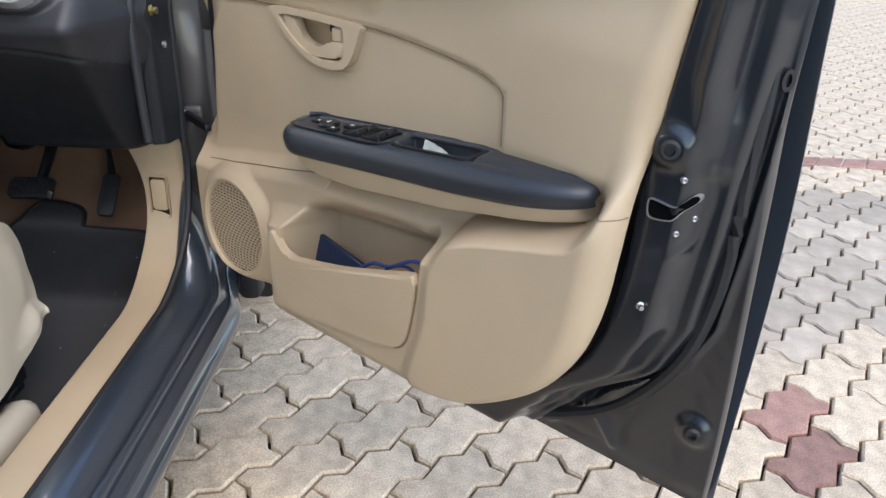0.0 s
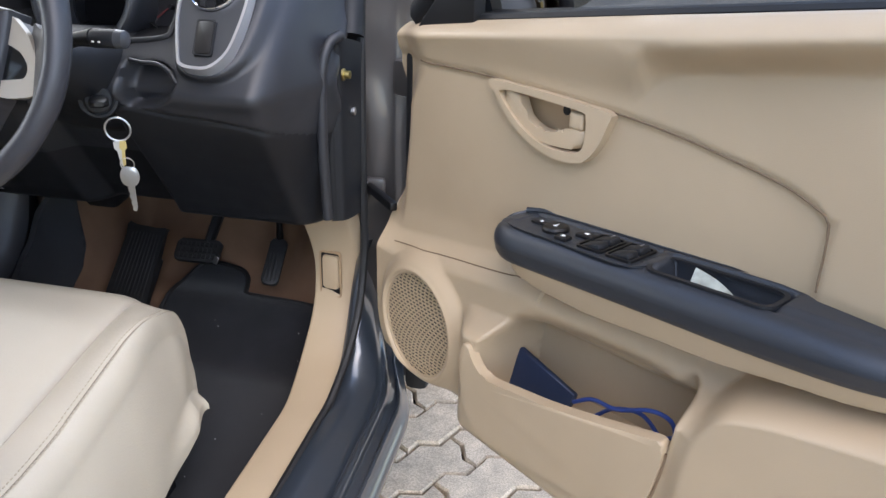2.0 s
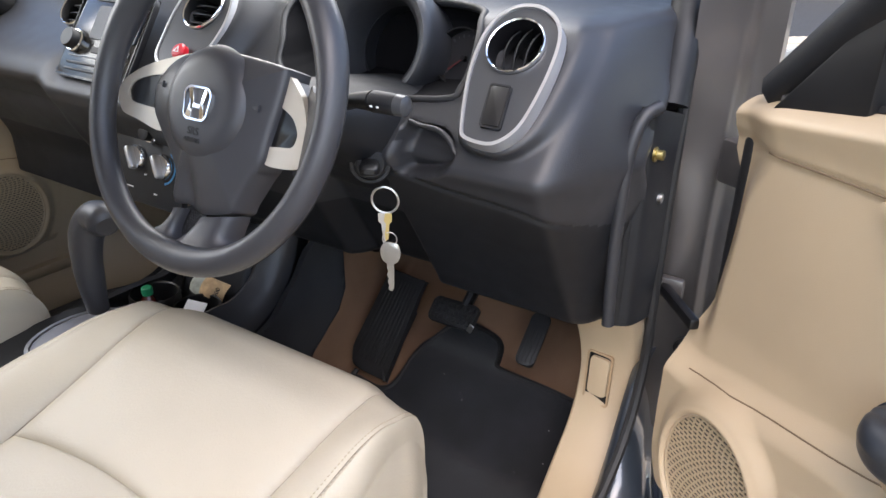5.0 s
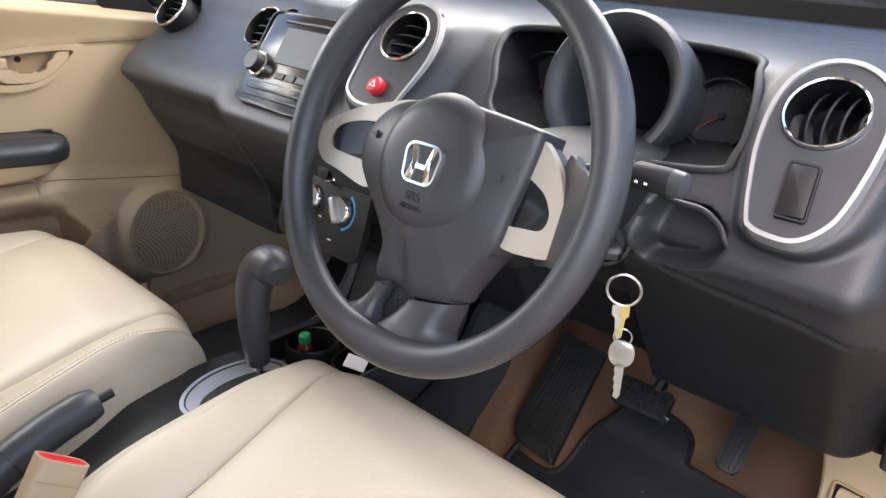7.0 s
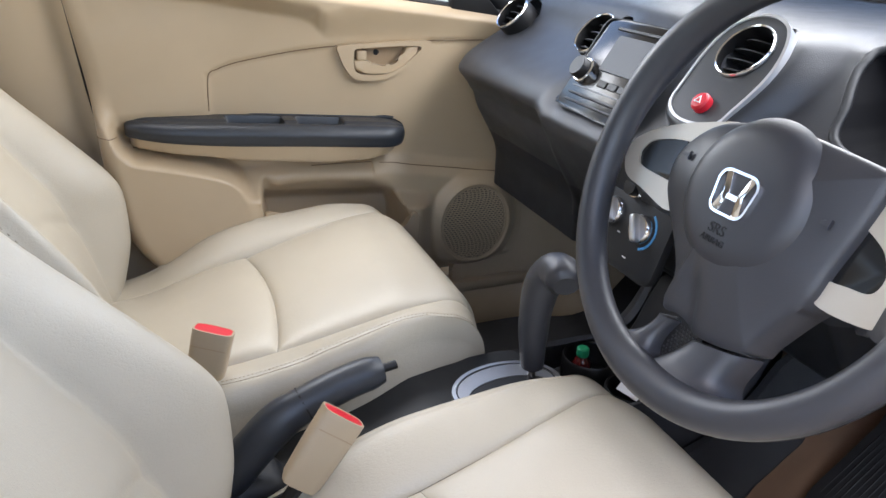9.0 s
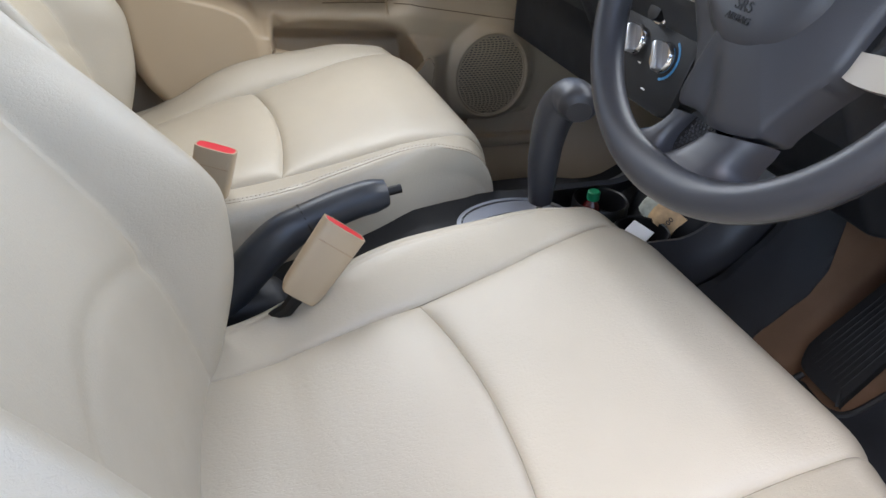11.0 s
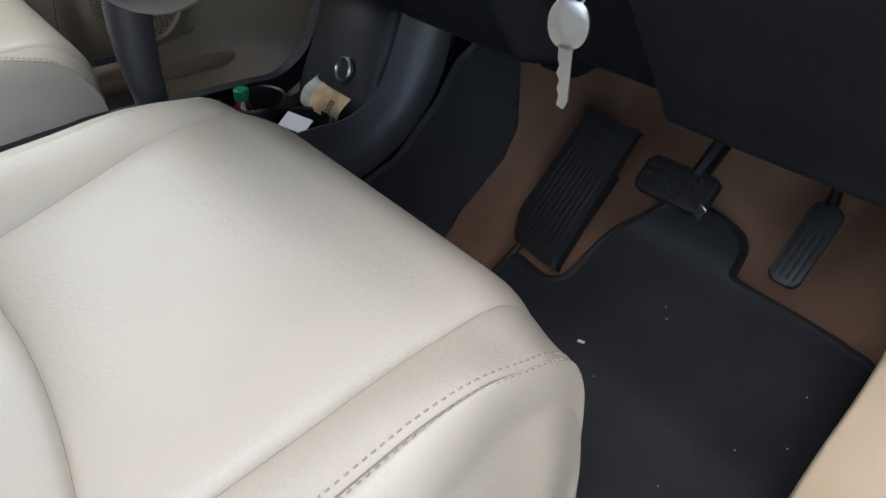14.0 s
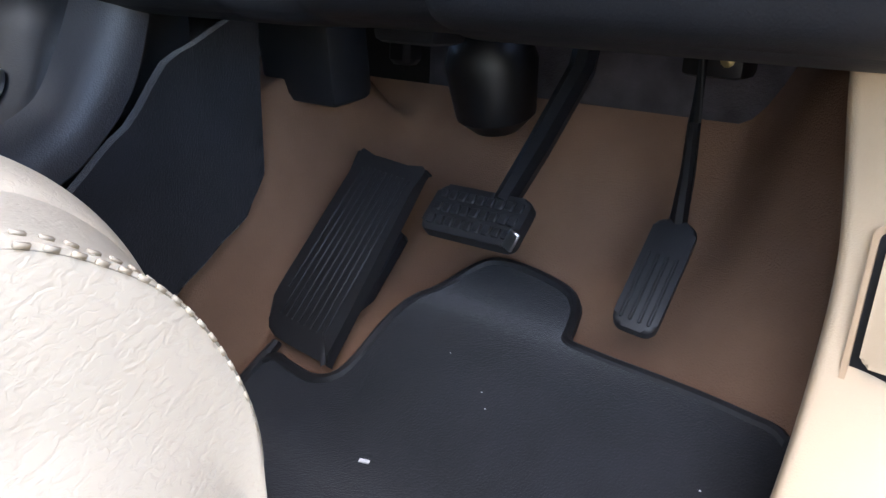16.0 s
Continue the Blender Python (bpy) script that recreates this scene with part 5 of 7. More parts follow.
def round_vent(m, r, slats, upright, parent=dashboard):
    """A barrel vent: chrome rim, dark well, curved slats."""
    vent = dput("air_vent", lathe([(r * 1.04, -0.044), (r * 1.06, 0.0), (r * 1.04, 0.004), (r * 0.97, 0.005), (r * 0.95, 0.0), (r * 0.90, -0.040), (r * 0.2, -0.042)], 40, m=m), BLACK, parent, "round air vent")
    dput("vent_rim", lathe([(r * 1.06, 0.001), (r * 1.05, 0.005), (r * 1.02, 0.0062), (r * 0.975, 0.005), (r * 0.965, 0.001)], 40, m=m, ring=True), CHROME, vent, "chrome vent rim")
    for k in range(slats):
        s = (k + 0.5) / slats * 2 - 1
        bow = r * (0.26 if upright else 0.10)
        off = s * r * 0.82 + bow * 0.5
        half = r * 0.90 * math.sqrt(max(0.05, 1 - (off / r) ** 2))

        def slat(a, b):
            t = lerp(-1, 1, a)
            p = V((t * half, off - bow * (1 - math.sqrt(1 - 0.8 * t * t)) * -1.0 - bow * 0.5, lerp(-0.030, -0.001, b) - 0.008 * t * t))
            p.y += (0.014 if upright else -0.008) * (b - 0.5)
            return V((p.y, p.x, p.z)) if upright else p
        bm = shell(slat, 12, 4, (0.0022, 0, 0) if upright else (0, 0.0018, 0))
        bm.transform(m)
        dput("slat", bm, DARK, vent)
    return vent


# end vent on the driver's side in its silver surround
end_face = on_face(0.613, 0.198, 0.958)
ring = POD_RING
shrunk = [(x * 0.925 - 0.0005, (y - 0.022) * 0.952 + 0.022) for x, y in ring]
pod = dput("vent_panel", frame_prism(*holed(shrunk, -0.0085, 0.058, 0.0335), 0.012, m=end_face @ Matrix.Translation((0, 0, -0.006))), POD, label="grey vent surround panel")
dput("silver_trim", frame_prism(ring, shrunk, 0.020, 0.003, m=end_face @ Matrix.Translation((0, 0, -0.011))), SILVER, pod, "satin silver trim ring")
round_vent(end_face @ Matrix.Translation((-0.0085, 0.058, 0.006)), 0.0345, 4, True, pod)
dput("blank_switch", prism([(x * 0.9 - y * 0.12, y) for x, y in rrect(0.026, 0.050, 0.003)], 0.0085, 0.0015, m=end_face @ Matrix.Translation((-0.002, -0.021, 0.002))), BLACK, pod)
dput("switch_frame", frame_prism([(x * 0.9 - y * 0.12, y) for x, y in rrect(0.031, 0.055, 0.004)], [(x * 0.9 - y * 0.12, y) for x, y in rrect(0.027, 0.051, 0.003)], 0.008, m=end_face @ Matrix.Translation((-0.002, -0.021, 0.002))), DARK, pod)

# centre vent on the driver's side with the hazard switch
mid_face = on_face(0.075, 0.205, 0.972)
ring2 = POD2_RING
shrunk2 = [(x * 0.94 - 0.001, (y - 0.02) * 0.955 + 0.02) for x, y in ring2]
pod2 = dput("vent_panel", frame_prism(*holed(shrunk2, -0.007, 0.048, 0.0355), 0.012, m=mid_face @ Matrix.Translation((0, 0, -0.012))), POD, label="grey vent surround panel")
dput("silver_trim", frame_prism(ring2, shrunk2, 0.018, 0.003, m=mid_face @ Matrix.Translation((0, 0, -0.016))), SILVER, pod2, "satin silver trim ring")
round_vent(mid_face @ Matrix.Translation((-0.007, 0.048, 0.000)), 0.0365, 4, False, pod2)
hazard = dput("hazard_switch", lathe([(0.0125, 0), (0.0125, 0.010), (0.010, 0.013), (0.004, 0.0135)], 28, m=mid_face @ Matrix.Translation((-0.004, -0.033, -0.002))), RED, pod2, "round red hazard switch")
tri_out, tri_in = [(-0.006, -0.004), (0.006, -0.004), (0, 0.006)], [(-0.004, -0.0028), (0.004, -0.0028), (0, 0.0038)]
dput("hazard_mark", frame_prism(tri_out, tri_in, 0.0012, m=mid_face @ Matrix.Translation((-0.004, -0.033, 0.0112))), WHITE, hazard)

# passenger-side vents
round_vent(on_face(-0.262, 0.235, 0.985), 0.036, 4, False)
round_vent(on_face(-0.580, 0.245, 0.982), 0.036, 4, False)

# audio unit
audio_face = on_face(-0.125, 0.200, 0.948, V((0, 0.55, 0.835)))
audio = dput("audio_unit", prism(soft([(-0.095, -0.075), (-0.105, -0.06), (-0.095, 0.055), (-0.075, 0.075), (0.06, 0.075), (0.075, 0.06), (0.075, -0.06), (0.06, -0.078)], 4), 0.014, 0.003, m=audio_face @ Matrix.Translation((0, 0, -0.008))), GLOSS, label="gloss black car audio unit")
dput("audio_trim", frame_prism([(x * 1.03, y * 1.03) for x, y in rrect(0.185, 0.152, 0.018)], rrect(0.185, 0.152, 0.018), 0.010, 0.002, m=audio_face @ Matrix.Translation((-0.012, 0, -0.004))), DARK, audio)
dput("display", prism(rrect(0.120, 0.058, 0.003), 0.003, m=audio_face @ Matrix.Translation((0.012, 0.022, 0.006))), LCD, audio)
dput("disc_slot", rbox(0.130, 0.005, 0.003, 0.001, 1, m=audio_face @ Matrix.Translation((0.0, 0.062, 0.006))), BLACK, audio)
for y, w in ((-0.052, 0.15), (-0.064, 0.15)):
    dput("audio_vane", rbox(w, 0.004, 0.006, 0.001, 1, m=audio_face @ Matrix.Translation((-0.01, y, 0.007))), BLACK, audio)
dput("audio_strip", rbox(0.155, 0.002, 0.002, 0, m=audio_face @ Matrix.Translation((-0.01, -0.040, 0.0068))), POD, audio)
dial = dput("volume_dial", lathe([(0.0205, 0), (0.0205, 0.008), (0.0185, 0.010), (0.0175, 0.010)], 36, m=audio_face @ Matrix.Translation((-0.075, -0.016, 0.006))), CHROME, audio, "chrome-ringed volume dial")
dput("dial_cap", lathe([(0.0172, 0), (0.0165, 0.017), (0.0150, 0.019), (0.004, 0.0185)], 36, m=audio_face @ Matrix.Translation((-0.075, -0.016, 0.010))), BLACK, dial)
for k in range(4):
    dput("preset_button", rbox(0.022, 0.011, 0.003, 0.001, 1, m=audio_face @ Matrix.Translation((-0.02 + 0.026 * k, -0.026, 0.0068))), BLACK, audio)

# climate panel
climate_face = on_face(-0.018, 0.158, 0.768, V((0, 0.30, 0.95)))
climate = dput("climate_panel", prism(rrect(0.190, 0.135, 0.018), 0.012, 0.003, m=climate_face @ Matrix.Translation((0, 0, -0.010))), DARK, label="charcoal climate control panel with three dials")
for x, y, r in ((0.043, 0.000, 0.021), (-0.024, 0.004, 0.021), (0.008, 0.048, 0.0165)):
    m = climate_face @ Matrix.Translation((x, y, 0.002))
    knob = dput("climate_dial", lathe([(r, 0), (r * 0.98, 0.006), (r * 0.86, 0.009), (r * 0.8, 0.009)], 36, m=m), CHROME, climate, "chrome-ringed climate dial")
    if r > 0.02:
        dput("dial_grip", rbox(0.011, 2 * r * 0.92, 0.017, 0.004, 3, m=m @ Matrix.Translation((0, 0, 0.012)) @ pose(0, 0, 0, 0, 0, 32)), SILVER, knob)
    else:
        dput("dial_grip", lathe([(r * 0.78, 0), (r * 0.72, 0.014), (r * 0.3, 0.015)], 30, m=m @ Matrix.Translation((0, 0, 0.006))), BLACK, knob)
arc = bmesh.new()
for k in range(9):
    a = radians(-70 + k * 15)
    rbox(0.0035, 0.0055 + 0.0006 * k, 0.0006, 0, m=climate_face @ Matrix.Translation((0.043 + 0.027 * math.cos(a), 0.027 * math.sin(a), 0.0023)) @ pose(0, 0, 0, 0, 0, math.degrees(a)), bm=arc)
dput("cold_scale", arc, BLUE, climate, "blue temperature scale")
for x, y, w in ((-0.052, -0.045, 0.05), (0.03, -0.047, 0.008), (0.058, 0.042, 0.010), (-0.052, 0.046, 0.012), (0.0, -0.020, 0.006)):
    dput("panel_mark", rbox(w, 0.002, 0.0006, 0, m=climate_face @ Matrix.Translation((x, y, 0.0023))), WHITE, climate)

# instrument binnacle: a deep round hood with a smaller dial on either side
bm_axis = axes((0.366, 0.268, 0.985), (1, 0, 0), (0, 0.30, 0.954))
dput("instrument_hood", lathe([(0.070, -0.15), (0.084, -0.06), (0.090, -0.012), (0.0885, 0.0), (0.084, 0.004), (0.076, 0.001), (0.065, -0.012), (0.060, -0.05), (0.059, -0.13)], 64, m=bm_axis), DASH, label="charcoal round instrument hood", sharp=60)
# back of the recess, in the same painted shade
dput("instrument_panel", rbox(0.335, 0.006, 0.115, 0.003, 2, m=pose(0.355, 0.356, 0.975, -20, 0, 0)), RECESS_SHADE)
for x, y, r, z in ((0.366, 0.358, 0.058, 0.957), (0.238, 0.338, 0.036, 0.962), (0.472, 0.338, 0.038, 0.962)):
    m = axes((x, y, z), (1, 0, 0), (0, 0.34, 0.94))
    g = dput("gauge", lathe([(r, 0), (r, 0.004), (r * 0.2, 0.004)], 40, m=m), GAUGE, label="black instrument dial")
    dput("gauge_rim", lathe([(r * 1.05, 0), (r * 1.05, 0.035 if r > 0.05 else 0.02), (r * 1.0, 0.035 if r > 0.05 else 0.02), (r * 0.985, 0.002)], 40, m=m, ring=True), DARK if r > 0.05 else BLACK, g)
    dput("gauge_hub", lathe([(r * 0.12, 0.004), (r * 0.1, 0.010), (r * 0.03, 0.010)], 20, m=m), BLACK, g)
    dput("needle", rbox(0.0022, r * 0.72, 0.001, 0, m=m @ pose(0, 0, 0.008, 0, 0, 130) @ Matrix.Translation((0, r * 0.36, 0))), DIMRED, g)
    ticks = bmesh.new()
    for k in range(19):
        a = radians(-40 + k * 260 / 18)
        rbox(0.0014 if k % 2 else 0.0022, r * (0.07 if k % 2 else 0.12), 0.0004, 0, m=m @ Matrix.Translation((r * 0.82 * math.cos(a), r * 0.82 * math.sin(a), 0.0044)) @ pose(0, 0, 0, 0, 0, math.degrees(a) - 90), bm=ticks)
    dput("scale_mark", ticks, DIM, g)

# end cap with its two fastenings, and the drooping lower finisher
cap = dput("end_cap", shell(lambda a, b: V((lerp(0.722, 0.748, a) , lerp(0.335, 0.40, a) - 0.02 * math.sin(math.pi * a), lerp(0.628, 0.935, b) - 0.02 * a * a * smooth((b - 0.9) / 0.1))), 10, 40, (0.012, 0.006, 0)), DARK)
for z, y, mat in ((0.874, 0.352, BRASS), (0.811, 0.372, STEEL)):
    dput("cap_bolt", lathe([(0.010, 0), (0.010, 0.003), (0.0065, 0.004), (0.0065, 0.012), (0.004, 0.013)], 12, m=axes((0.744, y, z), (0, 1, 0), (0, 0, 1)) @ pose(0, 0, 0, 0, 0, 10)), mat, cap)

# rounded finisher lip at the dash end
dput("finisher_lip", sweep(soft([(0.747, 0.340, 0.936), (0.736, 0.322, 0.927), (0.729, 0.308, 0.900), (0.726, 0.302, 0.85), (0.725, 0.302, 0.75), (0.727, 0.305, 0.645)], 6, False), 0.0085, 10), DASH, cap)
dput("cluster_rim", sweep([(x, face_y(z) + 0.002, z - 0.001) for x, z in soft(CLUSTER[::3], 10)], 0.0055, 10, closed=True), DARK)
# lip of the cubby beside the column
dput("cubby_lip", sweep(soft([(0.484, 0.190, 0.909), (0.505, 0.183, 0.908), (0.532, 0.182, 0.907), (0.552, 0.178, 0.897), (0.563, 0.172, 0.885), (0.578, 0.168, 0.8805), (0.600, 0.164, 0.876)], 5, False), 0.0032, 8), DASH)

# column shroud, ignition and stalk: part of the dash
shroud = []
for k in range(15):
    t = k / 14
    y = lerp(0.095, 0.33, t)
    hi, lo = curve([(0, 0.948), (0.3, 0.952), (1, 0.93)], t), curve([(0, 0.888), (0.3, 0.842), (0.55, 0.795), (1, 0.76)], t)
    w = curve([(0, 0.058), (0.3, 0.082), (0.6, 0.100), (1, 0.108)], t)
    c, h = V((0.385, y, (hi + lo) / 2)), (hi - lo) / 2
    shroud.append([c + V((w * math.copysign(abs(math.cos(a)) ** 0.7, math.cos(a)), 0.2 * h * math.sin(a), h * math.copysign(abs(math.sin(a)) ** 0.7, math.sin(a)))) for a in [2 * math.pi * i / 36 for i in range(36)]])
column = dput("column_shroud", loft(shroud), DARK, label="charcoal steering column shroud")
ign = axes((0.452, 0.150, 0.858), (0.80, 0.60, 0), (0, 0.1, 1))
dput("ignition_barrel", lathe([(0.030, -0.045), (0.0275, -0.004), (0.0255, 0.0), (0.0215, 0.0), (0.021, -0.003), (0.0195, -0.003), (0.019, 0.003), (0.017, 0.005), (0.006, 0.005)], 36, m=ign), DARK, column)
dput("stalk", sweep([(0.43, 0.105, 0.935), (0.475, 0.10, 0.950), (0.50, 0.098, 0.953)], [0.008, 0.009, 0.012], 12), BLACK, column, "black lighting stalk")
dput("stalk_end", sweep([(0.497, 0.098, 0.953), (0.503, 0.098, 0.953), (0.538, 0.096, 0.954), (0.545, 0.096, 0.954)], [0.010, 0.0125, 0.0120, 0.008], 16), DARK, column)
dput("stalk_tip", sweep([(0.536, 0.096, 0.954), (0.547, 0.096, 0.954), (0.550, 0.096, 0.954)], [0.0122, 0.0112, 0.006], 16), POD, column)
for x in (0.508, 0.517):
    dput("stalk_mark", rbox(0.003, 0.0008, 0.002, 0, m=pose(x, 0.0845, 0.951)), WHITE, column)


# ---- steering wheel ----
WC = V((0.357, -0.014, 0.953))
TILT_W = radians(21.7)
wm = axes(WC, (1, 0, 0), (0, math.sin(TILT_W), math.cos(TILT_W)))
# wheel space: x right, y up the rim, z towards the driver
steering = thing("steering_wheel", wm, "dark grey three-spoke steering wheel with champagne inserts", "steering wheel")
R0 = 0.177


def ring_path(r, n=72):
    return [V((r * math.cos(2 * math.pi * i / n), r * math.sin(2 * math.pi * i / n), 0)) for i in range(n)]


rim = bmesh.new()
rows = []
for i in range(96):
    a = 2 * math.pi * i / 96
    thumb = sum(math.exp(-(((a - c + math.pi) % (2 * math.pi) - math.pi) / 0.28) ** 2) for c in (radians(30), radians(150)))
    low = math.exp(-(((a - radians(270) + math.pi) % (2 * math.pi) - math.pi) / 0.35) ** 2)
    r = 0.0146 + 0.0022 * thumb
    c = V((math.cos(a), math.sin(a), 0))
    rows.append([c * (R0 + (r + 0.006 * low * (math.cos(k) < -0.2)) * math.cos(k)) + V((0, 0, r * 1.08 * math.sin(k))) for k in [2 * math.pi * j / 20 for j in range(20)]])
rows.append(rows[0])
loft(rows, True, False, rim)
bmesh.ops.remove_doubles(rim, verts=rim.verts, dist=1e-6)
part("rim", rim, WHEEL, steering, "grained dark grey rim", sharp=60)
seam = ring_path(R0 + 0.0132)
part("rim_seam", sweep([p + V((0, 0, -0.006)) for p in seam], 0.0012, 6, closed=True), BLACK, steering)

# airbag cover, domed
pad_out = soft([(-0.050, 0.050), (-0.080, 0.035), (-0.099, 0.008), (-0.096, -0.020), (-0.078, -0.042), (-0.050, -0.070), (-0.036, -0.092), (-0.036, -0.112), (-0.030, -0.118), (-0.014, -0.116), (0.010, -0.122), (0.056, -0.112), (0.064, -0.098), (0.078, -0.070), (0.089, -0.050), (0.092, -0.025), (0.098, 0.012), (0.101, 0.045), (0.097, 0.051), (0.063, 0.055), (0.007, 0.058)], 4)


def cover_z(x, y, s):
    """Crown of the cover, with the hollow that runs down between the two legs."""
    z = -0.0105 + 0.0185 * (1 - s ** 2.0)
    mid = lerp(-0.012, -0.003, smooth((-0.05 - y) / 0.07))
    z -= 0.0065 * math.exp(-((x - mid) / 0.0105) ** 2) * smooth((-0.052 - y) / 0.05)
    return z - 0.0020 * max(0.0, (s - 0.95) / 0.05) ** 2


def cover(outline, steps=26):
    rings = [[V((x, y, -0.046)) for x, y in outline]]
    for k in range(steps + 1):
        s = 1 - 0.98 * k / steps
        rings.append([V((x * s, y * s, cover_z(x * s, y * s, s))) for x, y in outline])
    return loft(rings)


pad = part("airbag_cover", cover(pad_out), WHEEL, steering, "grained airbag cover", sharp=50)
part("cover_boss", lathe([(0.066, -0.008), (0.061, 0.0010), (0.056, 0.0052), (0.051, 0.0078), (0.046, 0.0090), (0.040, 0.0098), (0.02, 0.0106), (0.005, 0.0107)], 56, m=pose(0.002, -0.002, 0.0)), WHEEL, pad, sharp=60)
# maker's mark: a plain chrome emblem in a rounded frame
bw = Matrix.Translation((0.003, -0.004, 0.0096)) @ Matrix.Diagonal((0.94, 0.90, 1, 1))
part("emblem_frame", frame_prism([(x * (1 - 0.1 * (y < 0)), y) for x, y in rrect(0.046, 0.041, 0.011)], [(x * (1 - 0.1 * (y < 0)), y) for x, y in rrect(0.041, 0.036, 0.009)], 0.004, 0.001, m=bw), CHROME, pad, "chrome emblem")
for x0, x1, x2, x3 in ((-0.0180, -0.0105, -0.0080, -0.0175), (0.0105, 0.0180, 0.0175, 0.0080)):
    part("emblem_bar", prism([(x0, 0.0185), (x1, 0.0185), (-0.0050 if x1 < 0 else 0.0105, 0.0), (x2 if x1 < 0 else x2, -0.0185), (x3, -0.0185), (0.0050 if x0 > 0 else -0.0105, 0.0)], 0.0035, 0.0008, m=bw), CHROME, pad)
part("emblem_bar", rbox(0.014, 0.006, 0.0035, 0.0008, 1, m=bw @ Matrix.Translation((0, -0.003, 0.0018))), CHROME, pad)


def words(body, size, m, mat, name, parent, depth=0.0004):
    font = bpy.data.curves.new(name, "FONT")
    font.body, font.size, font.align_x, font.align_y, font.extrude = body, size, "CENTER", "CENTER", depth
    probe = bpy.data.objects.new(name, font)
    scene.collection.objects.link(probe)
    dg = bpy.context.evaluated_depsgraph_get()
    dg.update()
    me = bpy.data.meshes.new_from_object(probe.evaluated_get(dg))
    bpy.data.objects.remove(probe)
    bpy.data.curves.remove(font)
    me.transform(m)
    me.materials.clear()
    me.materials.append(mat)
    ob = new(name, me)
    ob.parent = parent
    return ob


words("SRS", 0.012, pose(0.002, -0.034, 0.0104), DARK, "lettering", pad)
words("AIRBAG", 0.0075, pose(0.002, -0.0435, 0.0102), DARK, "lettering", pad)
for p in ((0.078, 0.004), (-0.076, 0.010)):
    part("horn_mark", prism([(-0.005, -0.002), (0.002, -0.002), (0.005, -0.0045), (0.005, 0.0045), (0.002, 0.002), (-0.005, 0.002)], 0.003, m=pose(p[0], p[1], -0.0016) @ Matrix.Diagonal((0.8, 0.8, 1, 1))), WHEEL, pad)


def spoke(outline, z0, h, mat, name, label="", rise=None):
    bm = prism(outline, h, 0.0018, 2, m=Matrix.Translation((0, 0, z0)))
    if rise:
        # climb from the hub out to the rim
        bmesh.ops.triangulate(bm, faces=bm.faces)
        bmesh.ops.subdivide_edges(bm, edges=bm.edges[:], cuts=2, use_grid_fill=True)
        for v in bm.verts:
            v.co.z += rise(v.co)
    return part(name, bm, mat, steering, label, sharp=50)


# side spokes with champagne frames and dark fillers
RIGHT_O = [(0.084, 0.050), (0.098, 0.045), (0.112, 0.034), (0.126, 0.018), (0.136, -0.004), (0.140, -0.022), (0.139, -0.040), (0.130, -0.049), (0.086, -0.050), (0.080, -0.020), (0.080, 0.020)]
RIGHT_I = [(0.086, 0.013), (0.096, 0.011), (0.108, 0.006), (0.117, 0.000), (0.125, -0.012), (0.125, -0.022), (0.120, -0.028), (0.106, -0.030), (0.086, -0.031), (0.084, -0.015), (0.084, 0.002)]
LEFT_O = [(-0.050, 0.050), (-0.095, 0.040), (-0.125, 0.030), (-0.150, 0.018), (-0.168, 0.004), (-0.172, -0.014), (-0.158, -0.031), (-0.130, -0.036), (-0.084, -0.043), (-0.080, -0.020), (-0.080, 0.020)]
LEFT_I = [(-0.088, 0.020), (-0.105, 0.020), (-0.125, 0.016), (-0.144, 0.009), (-0.152, 0.000), (-0.153, -0.010), (-0.146, -0.016), (-0.130, -0.018), (-0.090, -0.018), (-0.086, -0.008), (-0.086, 0.006)]
for s, frame_o, frame_i in ((-1, soft(LEFT_O, 5), soft(LEFT_I, 5)), (1, soft(RIGHT_O, 5), soft(RIGHT_I, 5))):
    spoke([(x * 0.985, y * 0.97) for x, y in frame_o], -0.044, 0.018, WHEEL, "side_spoke", "grained side spoke")
    fr = part("spoke_insert", frame_prism(frame_o, frame_i, 0.010, 0.003, m=Matrix.Translation((0, 0, -0.026))), TAUPE, steering, "champagne spoke insert")
    part("spoke_filler", prism(frame_i, 0.008, 0.002, m=Matrix.Translation((0, 0, -0.026))), GLOSS, fr, "gloss black filler")
spoke(soft([(0.118, 0.034), (0.140, 0.030), (0.160, 0.024), (0.168, 0.000), (0.168, -0.030), (0.156, -0.050), (0.130, -0.052), (0.115, -0.050)], 5), -0.044, 0.015, WHEEL, "side_spoke", "grained spoke root at the rim", lambda c: 0.75 * max(0.0, c.x - 0.118))
# forked lower spoke: each leg runs from the cover and flares into the rim
FORK_L = [((-0.035, -0.1245), (-0.0150, -0.1215), -0.0095), ((-0.0365, -0.131), (-0.0185, -0.129), -0.0092), ((-0.0405, -0.140), (-0.0225, -0.141), -0.0072), ((-0.048, -0.149), (-0.0225, -0.152), -0.004), ((-0.062, -0.157), (-0.0165, -0.160), 0.002), ((-0.082, -0.166), (0.004, -0.167), 0.0065)]
FORK_R = [((0.010, -0.1265), (0.052, -0.1165), -0.0095), ((0.0070, -0.132), (0.0515, -0.1235), -0.0090), ((0.0025, -0.140), (0.049, -0.134), -0.0070), ((-0.004, -0.150), (0.0485, -0.146), -0.0035), ((-0.0115, -0.159), (0.056, -0.155), 0.002), ((-0.028, -0.168), (0.076, -0.163), 0.0065)]


